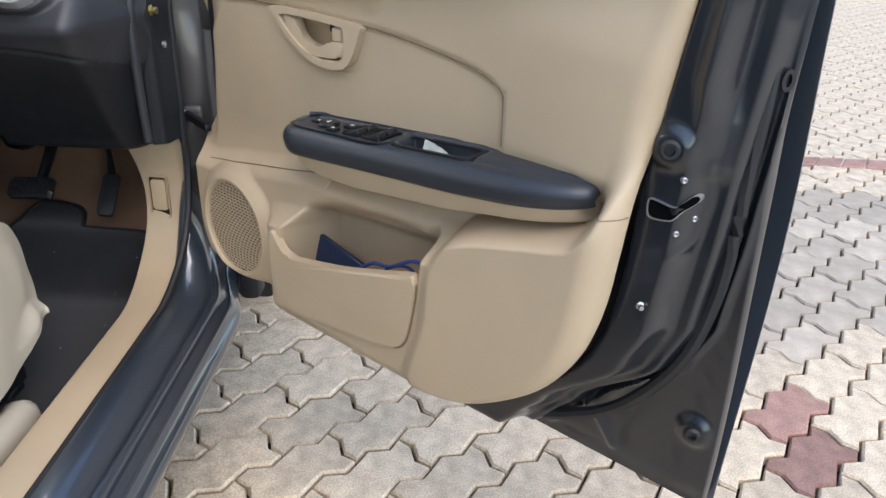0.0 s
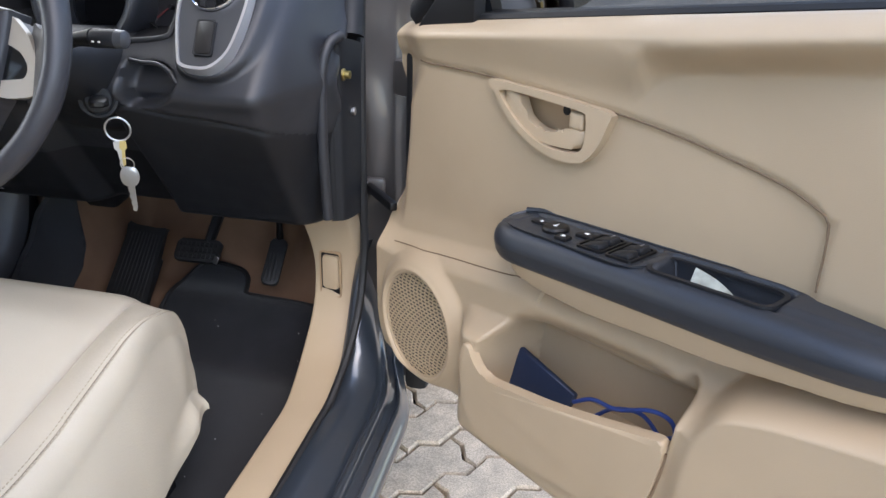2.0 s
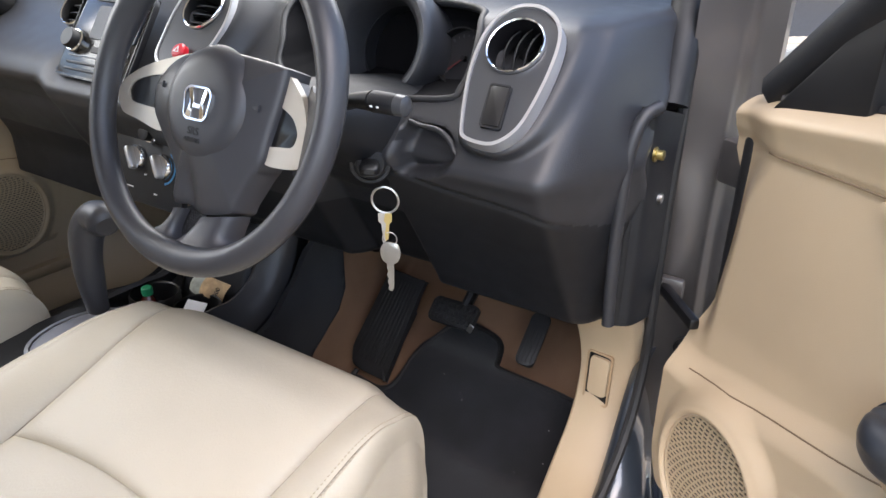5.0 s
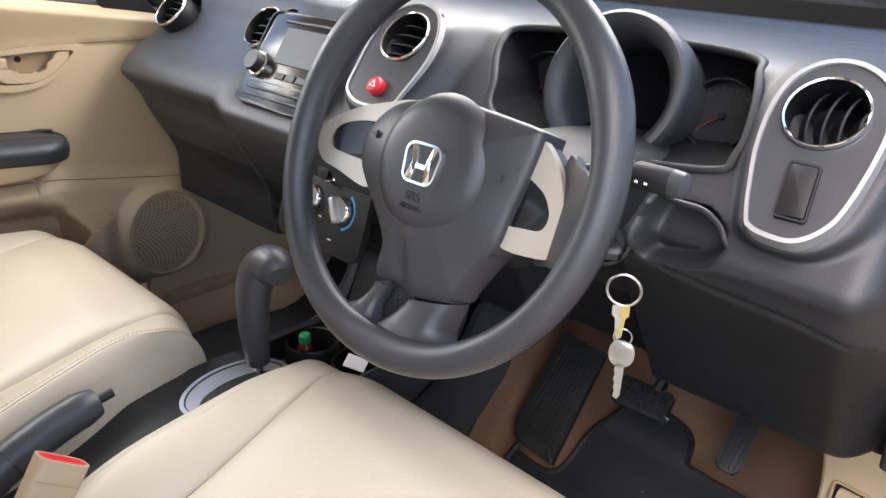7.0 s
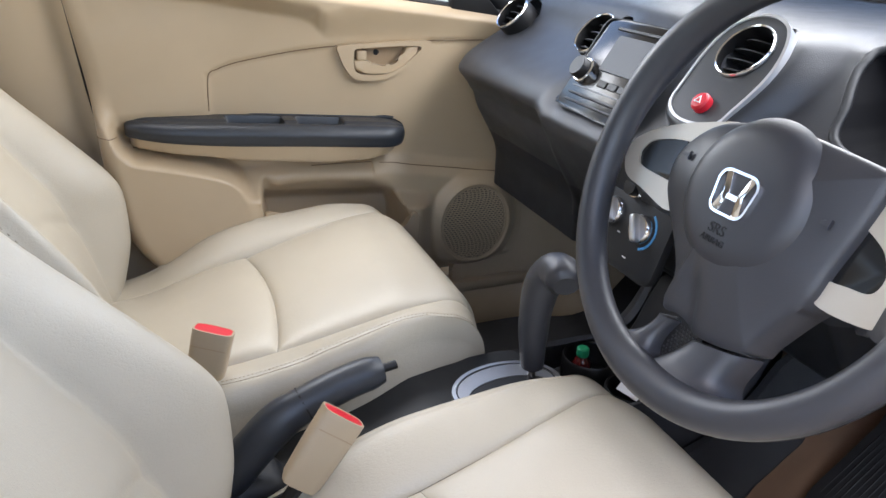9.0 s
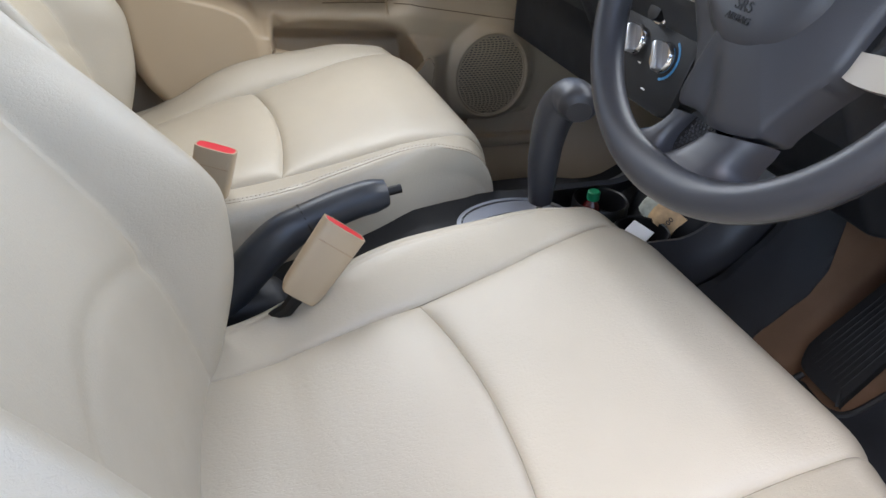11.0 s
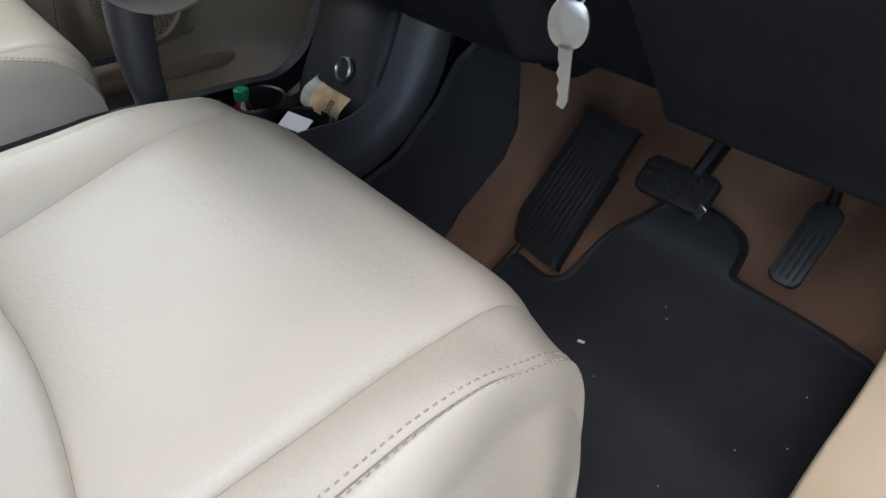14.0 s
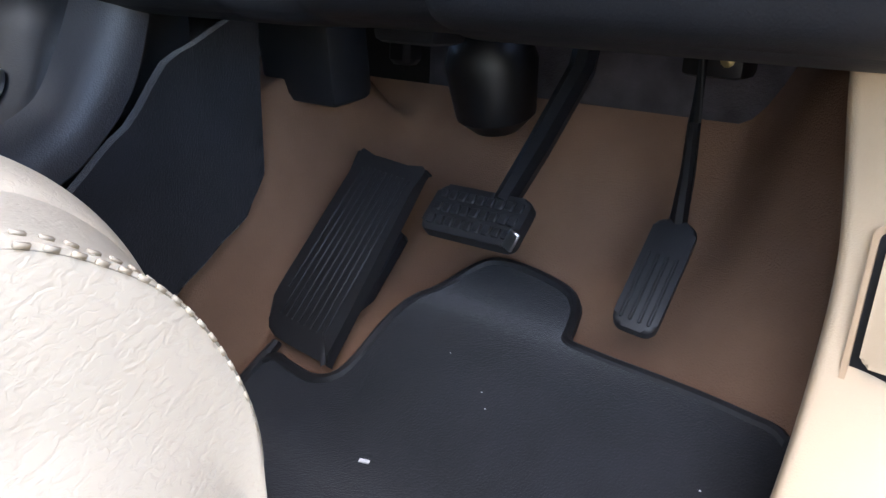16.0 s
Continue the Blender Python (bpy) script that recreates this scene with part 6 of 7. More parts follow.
def fork_leg(stations, flank):
    edges = [soft([(*st[k], st[2]) for st in stations], 5, False) for k in (0, 1)]
    rows = []
    for a, b in zip(*edges):
        a, b = V(a), V(b)
        row = [V((a.x - 0.001, a.y, -0.040))]
        for i in range(19):
            s = i / 9 - 1
            p = a.lerp(b, i / 18)
            row.append(V((p.x, p.y, p.z - 0.0052 * abs(s) ** 3.5)))
        row.append(V((b.x + 0.5 * flank, b.y + 0.2 * flank, b.z - 0.010)))
        row.append(V((b.x + flank, b.y + 0.4 * flank, b.z - 0.018)))
        row.append(V((b.x + flank, b.y + 0.4 * flank, -0.040)))
        rows.append(row)
    return loft(rows)


part("lower_spoke", fork_leg(FORK_L, 0.001), WHEEL, steering, "forked lower spoke", sharp=70)
part("lower_spoke", fork_leg(FORK_R, 0.008), WHEEL, steering, "forked lower spoke", sharp=70)
part("spoke_mesh", prism(soft([(-0.020, -0.119), (0.014, -0.124), (0.008, -0.148), (-0.006, -0.163), (-0.028, -0.158)], 4), 0.020, m=Matrix.Translation((0, 0, -0.041))), BLACK, steering, "perforated black insert")
dots = bmesh.new()
for i in range(7):
    for j in range(11):
        x, y = -0.0125 + i * 0.0040 + (0.0020 if j % 2 else 0) - 0.0009 * j, -0.1235 - j * 0.0031
        lathe([(0.0013, 0), (0.0010, 0.001), (0.0003, 0.0011)], 6, m=pose(x, y, -0.0211), bm=dots)
tagged(part("mesh_dot", dots, WHEEL, steering), kind="stuff")
part("hub", lathe([(0.055, -0.09), (0.055, -0.03), (0.045, -0.012), (0.01, -0.012)], 32), DARK, steering)
part("lower_shell", rbox(0.10, 0.06, 0.03, 0.012, 2, m=pose(0.01, -0.065, -0.050)), BLACK, steering)

# ---- keys ----
DOWN = V((math.sin(radians(3.7)), 0, -math.cos(radians(3.7))))
keys = thing("car_keys", Matrix.Translation((0.476, 0.112, 0.846)), "steel keys hanging on rings from the ignition", "keys")


def kput(name, bm, mat, label=""):
    bm.transform(Matrix.Translation((-0.476, -0.112, -0.846)))
    return part(name, bm, mat, keys, label)


km = ign @ Matrix.Translation((0, 0, 0.0))
kput("ignition_key", loft([[km @ V((x * w, y * h, z)) for x, y in oval_box(20)] for z, w, h in ((0.0, 0.010, 0.007), (0.012, 0.011, 0.008), (0.030, 0.013, 0.0065), (0.042, 0.011, 0.005), (0.046, 0.006, 0.003))]), BLACK, "black-headed key in the ignition")
head = V((0.488, 0.131, 0.840))
ACROSS = V((0.88, 0.47, 0))
RC = head + DOWN * 0.0165
circle = [RC + 0.0165 * (math.cos(a) * ACROSS - math.sin(a) * DOWN) for a in [2 * math.pi * i / 40 for i in range(40)]]
kput("split_ring", sweep(circle, 0.0015, 8, closed=True, up=V((-0.47, 0.88, 0.1))), STEEL, "steel split ring")
p = RC + DOWN * 0.0165
for dx, tilt, l in ((-0.006, 8, 0.036), (0.003, -4, 0.034), (-0.001, 2, 0.030)):
    m = axes(p + ACROSS * dx, (0.8, 0.55, 0), -DOWN) @ pose(0, 0, 0, 0, 0, tilt)
    kput("small_key", prism([(-0.004, 0.0), (0.004, 0.0), (0.005, -0.010), (0.002, -0.014), (0.0022, -l), (-0.001, -l - 0.003), (-0.0026, -l + 0.006), (-0.002, -0.014), (-0.005, -0.010)], 0.0018, m=m), STEEL if dx < 0.002 else BRASS, "small steel key")
link = p + DOWN * 0.034
kput("small_ring", sweep([link + V((0.003, 0, 0)) + 0.009 * (math.cos(a) * ACROSS - math.sin(a) * DOWN) for a in [2 * math.pi * i / 28 for i in range(28)]], 0.001, 6, closed=True, up=V((-0.47, 0.88, 0.1))), STEEL)
m = axes(link + DOWN * 0.006 + V((0.004, 0, 0)), (0.92, 0.40, 0), -DOWN)
house = bmesh.new()
prism(soft([(-0.008, 0.001), (0.0, 0.003), (0.009, 0.0), (0.0125, -0.008), (0.012, -0.018), (0.006, -0.026), (-0.006, -0.026), (-0.012, -0.018), (-0.0125, -0.007)], 5), 0.0022, 0.0005, m=m, bm=house)
prism([(-0.0045, -0.024), (0.0045, -0.024), (0.0045, -0.036), (0.0045, -0.060), (0.002, -0.065), (-0.0025, -0.063), (-0.0018, -0.056), (-0.0034, -0.052), (-0.0022, -0.047), (-0.0045, -0.042), (-0.003, -0.037), (-0.0045, -0.033)], 0.0022, m=m, bm=house)
kput("house_key", house, STEEL, "large nickel house key")


# ---- footwell ----
def floor_z(x, y):
    z = 0.256 + 0.088 * smooth((y - 0.34) / 0.17) + 0.27 * smooth((y - 0.52) / 0.34)
    # tunnel side rises to the console
    z += (0.12 + 0.09 * smooth((y - 0.33) / 0.08)) * smooth((0.150 - x) / 0.030) * (1 - smooth((y - 0.56) / 0.16))
    # wheel-arch bulge at the outer corner
    z += 0.30 * smooth((x - 0.50) / 0.16) * smooth((y - 0.50) / 0.16)
    return z


single("floor", shell(lambda a, b: V((lerp(0.0, 0.70, a), lerp(-0.7, 0.735, b), floor_z(lerp(0.0, 0.70, a), lerp(-0.7, 0.735, b)))), 60, 90, (0, 0, -0.02)), TANCARPET, "tan carpeted footwell floor", "floor", kind="structure", sharp=80)
single("bulkhead", rbox(1.40, 0.03, 0.62, 0.01, 1, m=pose(0, 0.80, 0.76)), BLACK, "black bulkhead under the dashboard", "bulkhead", kind="structure")
single("floor", shell(lambda a, b: V((lerp(-0.70, -0.12, a), lerp(-0.7, 0.78, b), 0.262 + 0.34 * smooth((lerp(-0.7, 0.78, b) - 0.42) / 0.42) + 0.14 * smooth((lerp(-0.70, -0.12, a) + 0.22) / 0.08))), 30, 50, (0, 0, -0.02)), CARPET, "black carpeted passenger floor", "floor", kind="structure", sharp=80)
single("floor", rbox(1.44, 1.65, 0.02, 0, 1, m=pose(0, -1.52, 0.25)), CARPET, "black rear floor", "floor", kind="structure")

# black carpet up the tunnel's side
def tunnel(a, b):
    y = lerp(-0.30, 0.50, b)
    z = lerp(0.27, curve([(-0.30, 0.42), (0.16, 0.44), (0.25, 0.47), (0.31, 0.52), (0.36, 0.58), (0.446, 0.62), (0.50, 0.64)], y), a)
    y = min(y, curve([(0.27, 0.22), (0.31, 0.27), (0.371, 0.334), (0.400, 0.378), (0.427, 0.421), (0.466, 0.446), (0.531, 0.448), (0.62, 0.452)], z))
    return V((lerp(0.156, 0.132, a) + 0.004 * math.sin(a * 3) * math.sin(y * 9), y, z))


single("tunnel_carpet", shell(tunnel, 40, 60, (-0.012, 0, 0)), CARPET, "black carpet on the side of the centre tunnel", "carpet", kind="structure")

# rubber-backed mat with a tongue between the pedals
mat_line = soft([(0.186, -0.25), (0.60, -0.25), (0.655, -0.18), (0.655, 0.435), (0.640, 0.488), (0.605, 0.499), (0.545, 0.505), (0.480, 0.509), (0.453, 0.515), (0.443, 0.540), (0.433, 0.565), (0.408, 0.579), (0.345, 0.586), (0.315, 0.575), (0.299, 0.54), (0.290, 0.475), (0.282, 0.420), (0.258, 0.402), (0.220, 0.402), (0.200, 0.404), (0.190, 0.395), (0.186, 0.36)], 4)


def draped(outline, lift, thick, step=0.02):
    """A sheet of that outline laid over the floor."""
    bm = bmesh.new()
    bm.faces.new([bm.verts.new((x, y, 0)) for x, y in outline])
    x0, x1 = min(p[0] for p in outline), max(p[0] for p in outline)
    y0, y1 = min(p[1] for p in outline), max(p[1] for p in outline)
    for axis, a, b in ((0, x0, x1), (1, y0, y1)):
        for k in range(1, int((b - a) / step)):
            co, no = V((0, 0, 0)), V((0, 0, 0))
            co[axis], no[axis] = a + k * step, 1
            bmesh.ops.bisect_plane(bm, geom=bm.verts[:] + bm.edges[:] + bm.faces[:], plane_co=co, plane_no=no)
    bmesh.ops.triangulate(bm, faces=bm.faces)
    for v in bm.verts:
        v.co.z = floor_z(v.co.x, v.co.y) + lift
    out = bmesh.ops.extrude_face_region(bm, geom=bm.faces[:])
    for v in out["geom"]:
        if isinstance(v, bmesh.types.BMVert):
            v.co.z -= thick
    return bm


mat_thing = thing("floor_mat", pose(0.4, 0.1, 0.27), "black carpet floor mat with stitched edge and a pedal tongue", "floor mat")
bm = draped(mat_line, 0.016, 0.010)
bm.transform(Matrix.Translation((-0.4, -0.1, -0.27)))
part("carpet", bm, CARPET, mat_thing, sharp=80)
edge = [V((x - 0.4, y - 0.1, floor_z(x, y) + 0.014 - 0.27)) for x, y in mat_line]
part("edging", sweep(edge, 0.0055, 8, closed=True), RUBBER, mat_thing, "black bound edge")
lint = bmesh.new()
rng = random.Random(4)
for k in range(30):
    x, y = rng.uniform(0.28, 0.64), rng.uniform(-0.05, 0.46)
    s = rng.uniform(0.3, 0.9)
    rbox(0.0022 * s, 0.0009 * s, 0.0006, 0, m=pose(x - 0.4, y - 0.1, floor_z(x, y) + 0.0165 - 0.27, 0, 0, rng.uniform(0, 180)), bm=lint)
rbox(0.009, 0.004, 0.001, 0, m=pose(0.360 - 0.4, 0.361 - 0.1, floor_z(0.36, 0.361) + 0.0168 - 0.27, 0, 0, 20), bm=lint)
tagged(part("lint", lint, WHITE, mat_thing, "pale specks of grit"), kind="stuff")

# foot rest
def plate(corners, thick, r=0.012):
    """A rounded plate spanned by a corner and two edge vectors."""
    o, ex, ey = corners
    m = axes(o + (ex + ey) / 2, ex, ey)
    return prism(rrect(ex.length, ey.length, r), thick, 0.004, 3, m=m), m


rest = thing("foot_rest", pose(0.21, 0.49, 0.30), "black ribbed rubber foot rest", "foot rest")
o, ex, ey = V((0.176, 0.418, 0.312)), V((0.100, -0.004, -0.006)), V((-0.006, 0.132, 0.160))
rm = axes(o + (ex + ey) / 2, ex, ey)
REST = soft([(-0.048, 0.098), (-0.046, 0.104), (0.034, 0.104), (0.037, 0.098), (0.044, 0.0), (0.050, -0.094), (0.046, -0.103), (-0.020, -0.104), (-0.036, -0.096), (-0.050, -0.070), (-0.050, 0.0)], 4)
b = prism(REST, 0.014, 0.004, 3, m=rm)
b.transform(Matrix.Translation((-0.21, -0.49, -0.30)))
part("pad", b, RUBBER, rest)
for k in range(9):
    r = rbox(0.003, 0.172 - 0.03 * (k == 0), 0.002, 0.0008, 1, m=rm @ Matrix.Translation(((k - 4) * 0.0085 - 0.002, 0.004 + 0.012 * (k == 0), 0.0145)) @ pose(0, 0, 0, 0, 0, (4 - k) * -0.35))
    r.transform(Matrix.Translation((-0.21, -0.49, -0.30)))
    part("rib", r, RUBBER, rest)
part("bracket", rbox(0.07, 0.10, 0.02, 0.004, 1, m=axes(V((0, 0, 0.062)) + V((0.0, 0.018, 0.005)), ex, ey)), DARK, rest)

# brake pedal
brake = thing("brake_pedal", pose(0.375, 0.50, 0.47), "black brake pedal with a ribbed pad", "pedal", "pedals")
o, ex, ey = V((0.321, 0.477, 0.436)), V((0.097, 0.001, 0.002)), V((-0.005, 0.036, 0.033))
b, bmx = plate((o, ex, ey), 0.012, 0.009)
b.transform(Matrix.Translation((-0.375, -0.50, -0.47)))
part("pad", b, RUBBER, brake, "worn rubber pad")
for i in range(9):
    for j in range(3):
        r = rbox(0.0075, 0.0095, 0.003, 0.001, 1, m=bmx @ Matrix.Translation(((i - 4) * 0.0098, (j - 1) * 0.0135, 0.0125)))
        r.transform(Matrix.Translation((-0.375, -0.50, -0.47)))
        part("tread_block", r, RUBBER, brake)
part("shine_edge", rbox(0.010, 0.003, 0.018, 0.001, 1, m=pose(0.045, -0.036, -0.014, 0, 25, 0)), STEEL, brake, "worn bare metal corner")
part("arm", sweep([V((0.008, 0.008, 0.0)), V((0.013, 0.05, 0.045)), V((0.017, 0.11, 0.11)), V((0.019, 0.13, 0.20))], [0.010, 0.011, 0.012, 0.012], 8, 1.2), BLACK, brake, "black pedal arm")

# accelerator
acc = thing("accelerator_pedal", pose(0.514, 0.53, 0.423), "black accelerator pedal with long ribs", "pedal", "pedals")
o, ex, ey = V((0.500, 0.497, 0.395)), V((0.035, 0.005, -0.005)), V((-0.006, 0.073, 0.072))
b, amx = plate((o, ex, ey), 0.011, 0.010)
b.transform(Matrix.Translation((-0.514, -0.53, -0.423)))
part("pad", b, RUBBER, acc)
for k in range(4):
    r = rbox(0.003, 0.062, 0.002, 0.0008, 1, m=amx @ Matrix.Translation(((k - 1.5) * 0.0075, -0.014, 0.0118)))
    r.transform(Matrix.Translation((-0.514, -0.53, -0.423)))
    part("rib", r, RUBBER, acc)
part("arm", sweep([V((0.0, 0.040, 0.045)), V((0.003, 0.037, 0.09)), V((0.004, 0.032, 0.13)), V((0.004, 0.032, 0.22))], [0.008, 0.006, 0.005, 0.005], 8), BLACK, acc)

# under-dash things above the pedals
under = thing("pedal_bracket", pose(0.40, 0.62, 0.62), "black pedal bracket and steering joint under the dashboard", "bracket")
part("steering_joint", lathe([(0.024, -0.05), (0.041, -0.034), (0.047, 0.02), (0.036, 0.05), (0.02, 0.06)], 20, m=pose(-0.105, -0.01, -0.060, 15, 0, 0)), BLACK, under)
part("heater_duct", rbox(0.11, 0.06, 0.10, 0.012, 2, m=pose(-0.268, -0.10, -0.040, 8, 0, 0)), DARK, under, "charcoal heater duct")
part("duct_foot", rbox(0.07, 0.05, 0.045, 0.008, 2, m=pose(-0.11, -0.12, 0.000)), DARK, under)
part("insulation_pad", rbox(0.56, 0.02, 0.20, 0.008, 2, m=pose(-0.02, 0.135, -0.03)), FELT, under, "grey felt insulation pad")
part("accelerator_bracket", rbox(0.05, 0.04, 0.07, 0.006, 2, m=pose(0.118, -0.02, 0.0)), BLACK, under)
part("brace", rbox(0.30, 0.02, 0.045, 0.006, 1, m=pose(0.05, 0.03, 0.0)), BLACK, under)
part("brace", rbox(0.03, 0.03, 0.11, 0.006, 1, m=pose(-0.23, 0.0, 0.0)), BLACK, under)
part("bracket_stud", lathe([(0.006, 0), (0.006, 0.02), (0.003, 0.022)], 10, m=pose(0.13, -0.02, -0.02, 90, 0, 0)), BRASS, under)

# ---- sill trim and kick panel ----
trim = thing("sill_trim", pose(0.71, 0, 0.34), "beige sill trim running into the kick panel", "trim", kind="structure")


TRIM_LINE = [V((0, y, z)) for y, z in soft([(-0.62, 0.348), (-0.2, 0.348), (0.1, 0.348), (0.22, 0.350), (0.30, 0.362), (0.355, 0.395), (0.390, 0.44), (0.404, 0.50), (0.396, 0.56), (0.368, 0.620)], 8, False)]


def trim_skin(a, b):
    k = b * (len(TRIM_LINE) - 1)
    i = min(int(k), len(TRIM_LINE) - 2)
    p = TRIM_LINE[i].lerp(TRIM_LINE[i + 1], k - i)
    d = (TRIM_LINE[i + 1] - TRIM_LINE[i]).normalized()
    out = V((0, -d.z, d.y))
    up = smooth((p.y - 0.15) / 0.2)
    x = lerp(lerp(0.676, 0.651, up) - 0.010 * smooth((p.z - 0.48) / 0.14), lerp(0.764, 0.750, up), a)
    roll = -0.060 * max(0.0, 1 - a / 0.10) ** 2 - 0.02 * max(0.0, (a - 0.88) / 0.12) ** 2 + 0.004 * math.sin(math.pi * a)
    return V((x, p.y, p.z)) + out * roll


bm = shell(trim_skin, 30, 90, (0, 0.004, -0.006))
bm.transform(Matrix.Translation((-0.71, 0, -0.34)))
part("trim_skin", bm, BEIGE, trim, sharp=60)
trim_far = thing("sill_trim", pose(-0.71, 0, 0.34), "beige sill trim below the passenger door", "trim", kind="structure")
bm = shell(trim_skin, 20, 60, (0, 0.004, -0.006))
bm.transform(Matrix.Translation((0.71, 0, -0.34)) @ Matrix.Diagonal((-1, 1, 1, 1)))
part("trim_skin", bm, BEIGE, trim_far, sharp=60)
fm = axes((0.693, 0.3965, 0.494), (0.97, -0.10, 0), (0.0, 0.03, 1.0))
fr = frame_prism(rrect(0.043, 0.092, 0.006), rrect(0.037, 0.086, 0.005), 0.004, 0.001, m=fm)
lid = prism(rrect(0.031, 0.066, 0.005), 0.008, 0.003, m=fm @ Matrix.Translation((0.002, 0.006, 0)))
# black plate that paints the shadow gap round the lid
hole = prism(rrect(0.038, 0.087, 0.005), 0.002, m=fm)
for name, b, mt in (("release_recess", hole, BLACK), ("bonnet_release", lid, BEIGE), ("release_rim", fr, BEIGE_DARK)):
    b.transform(Matrix.Translation((-0.71, 0, -0.34)))
    part(name, b, mt, trim)
kick = shell(lambda a, b: V((lerp(0.655, 0.752, a), 0.450 - 0.015 * a + 0.02 * (1 - a) ** 2, lerp(0.32, 0.60, b))), 8, 16, (0, 0.012, 0))
kick.transform(Matrix.Translation((-0.71, 0, -0.34)))
part("kick_panel", kick, BEIGE, trim)


# ---- centre console ----
console = thing("centre_console", pose(0, 0, 0.26), "black centre console with shift gate and cup holders", "console")


def cput(name, bm, mat, parent=console, label="", sharp=38):
    bm.transform(Matrix.Translation((0, 0, -0.26)))
    return part(name, bm, mat, parent, label, sharp=sharp)


rows = []
for k in range(80):
    y = lerp(-0.75, 0.42, k / 79)
    top = curve([(-0.75, 0.44), (-0.45, 0.45), (-0.25, 0.495), (-0.14, 0.530), (0.05, 0.530), (0.10, 0.470), (0.235, 0.462), (0.262, 0.540), (0.30, 0.62), (0.42, 0.72)], y)
    w = curve([(-0.75, 0.085), (-0.2, 0.085), (0.0, 0.100), (0.1, 0.088), (0.42, 0.088)], y)
    rows.append([V((-0.02 + w * sx, y, lerp(0.27, top, sz))) for sx, sz in ((-1.05, 0), (-1.03, 0.6), (-0.95, 0.93), (-0.82, 1.0), (0, 1.0), (0.82, 1.0), (0.95, 0.93), (1.03, 0.6), (1.05, 0))])
cput("console_body", loft(rows), DARK, sharp=50)

gm = axes((0.006, -0.022, 0.534), (1, 0, 0), (0, 1, 0.04))
gate = cput("gate_ring", frame_prism([(0.060 * x, 0.082 * y) for x, y in oval(1, 1, 48)], [(0.0540 * x, 0.076 * y) for x, y in oval(1, 1, 48)], 0.010, 0.003, m=gm), GATE, label="satin silver shift gate ring")
cput("gate_plate", prism([(0.055 * x, 0.077 * y) for x, y in oval(1, 1, 48)], 0.007, m=gm), BLACK, gate)
cput("gate_slot", rbox(0.012, 0.105, 0.003, 0.001, 1, m=gm @ Matrix.Translation((0.004, 0.004, 0.0075))), BLACK, gate)
cput("gate_band", frame_prism([(0.051 * x - 0.002, 0.073 * y) for x, y in oval(1, 1, 48)], [(0.034 * x + 0.011, 0.063 * y) for x, y in oval(1, 1, 48)], 0.008, 0.002, m=gm), SILVER_DARK, gate)
for k in range(5):
    cput("gate_mark", rbox(0.004, 0.003, 0.0006, 0, m=gm @ Matrix.Translation((0.034, 0.030 - 0.017 * k, 0.0074))), WHITE, gate)

lever = thing("gear_lever", pose(-0.003, 0.020, 0.542), "dark grey gear lever leaning over its gate", "gear lever")
part("stem", sweep([V((0, 0, 0)), V((0, 0.002, 0.05))], 0.006, 10), CHROME, lever)
path = [V(p) for p in soft([(0.0, 0.0, 0.022), (0.002, -0.004, 0.07), (0.004, -0.004, 0.12), (0.008, 0.002, 0.158), (0.020, 0.010, 0.178), (0.042, 0.010, 0.182), (0.060, 0.004, 0.176)], 4, False)]
rad = [curve([(0, 0.017), (0.25, 0.022), (0.5, 0.026), (0.7, 0.027), (0.9, 0.026), (1, 0.016)], i / (len(path) - 1)) for i in range(len(path))]
part("grip", sweep(path, rad, 16, 1.0), WHEEL, lever, "grained shifter grip")
part("grip_collar", lathe([(0.015, 0), (0.016, 0.006), (0.013, 0.012)], 20, m=pose(0, 0.001, 0.026)), SILVER, lever)

# cup holders
for x, y, r in ((-0.070, 0.165, 0.040), (0.030, 0.178, 0.038)):
    cup = cput("cup_holder", lathe([(r * 1.12, 0.0), (r * 1.12, 0.034), (r * 1.06, 0.038), (r, 0.036), (r * 0.92, -0.0), (r * 0.3, -0.002)], 32, m=pose(x, y, 0.474)), BLACK, label="black cup holder")
bottle = thing("bottle", pose(-0.069, 0.150, 0.4705), "small dark red drink bottle with a green cap", "bottle")
part("flask", lathe([(0.014, 0.003), (0.016, 0.006), (0.016, 0.026), (0.012, 0.036), (0.008, 0.042), (0.007, 0.046)], 24), COLA, bottle)
part("cap", lathe([(0.0095, 0.043), (0.010, 0.045), (0.010, 0.056), (0.008, 0.058)], 20), GREEN, bottle, "green screw cap")
part("label", lathe([(0.0163, 0.010), (0.0163, 0.022)], 24), WHITE, bottle)


def bent_note(name, m, w, h, mat, label):
    b = shell(lambda a, c: V(((a - 0.5) * w, (c - 0.5) * h, 0.006 * math.sin(a * 5) + 0.004 * math.sin(c * 4))), 14, 8, (0, 0, 0.0006))
    b.transform(m)
    return single(name, b, mat, label, "banknote")


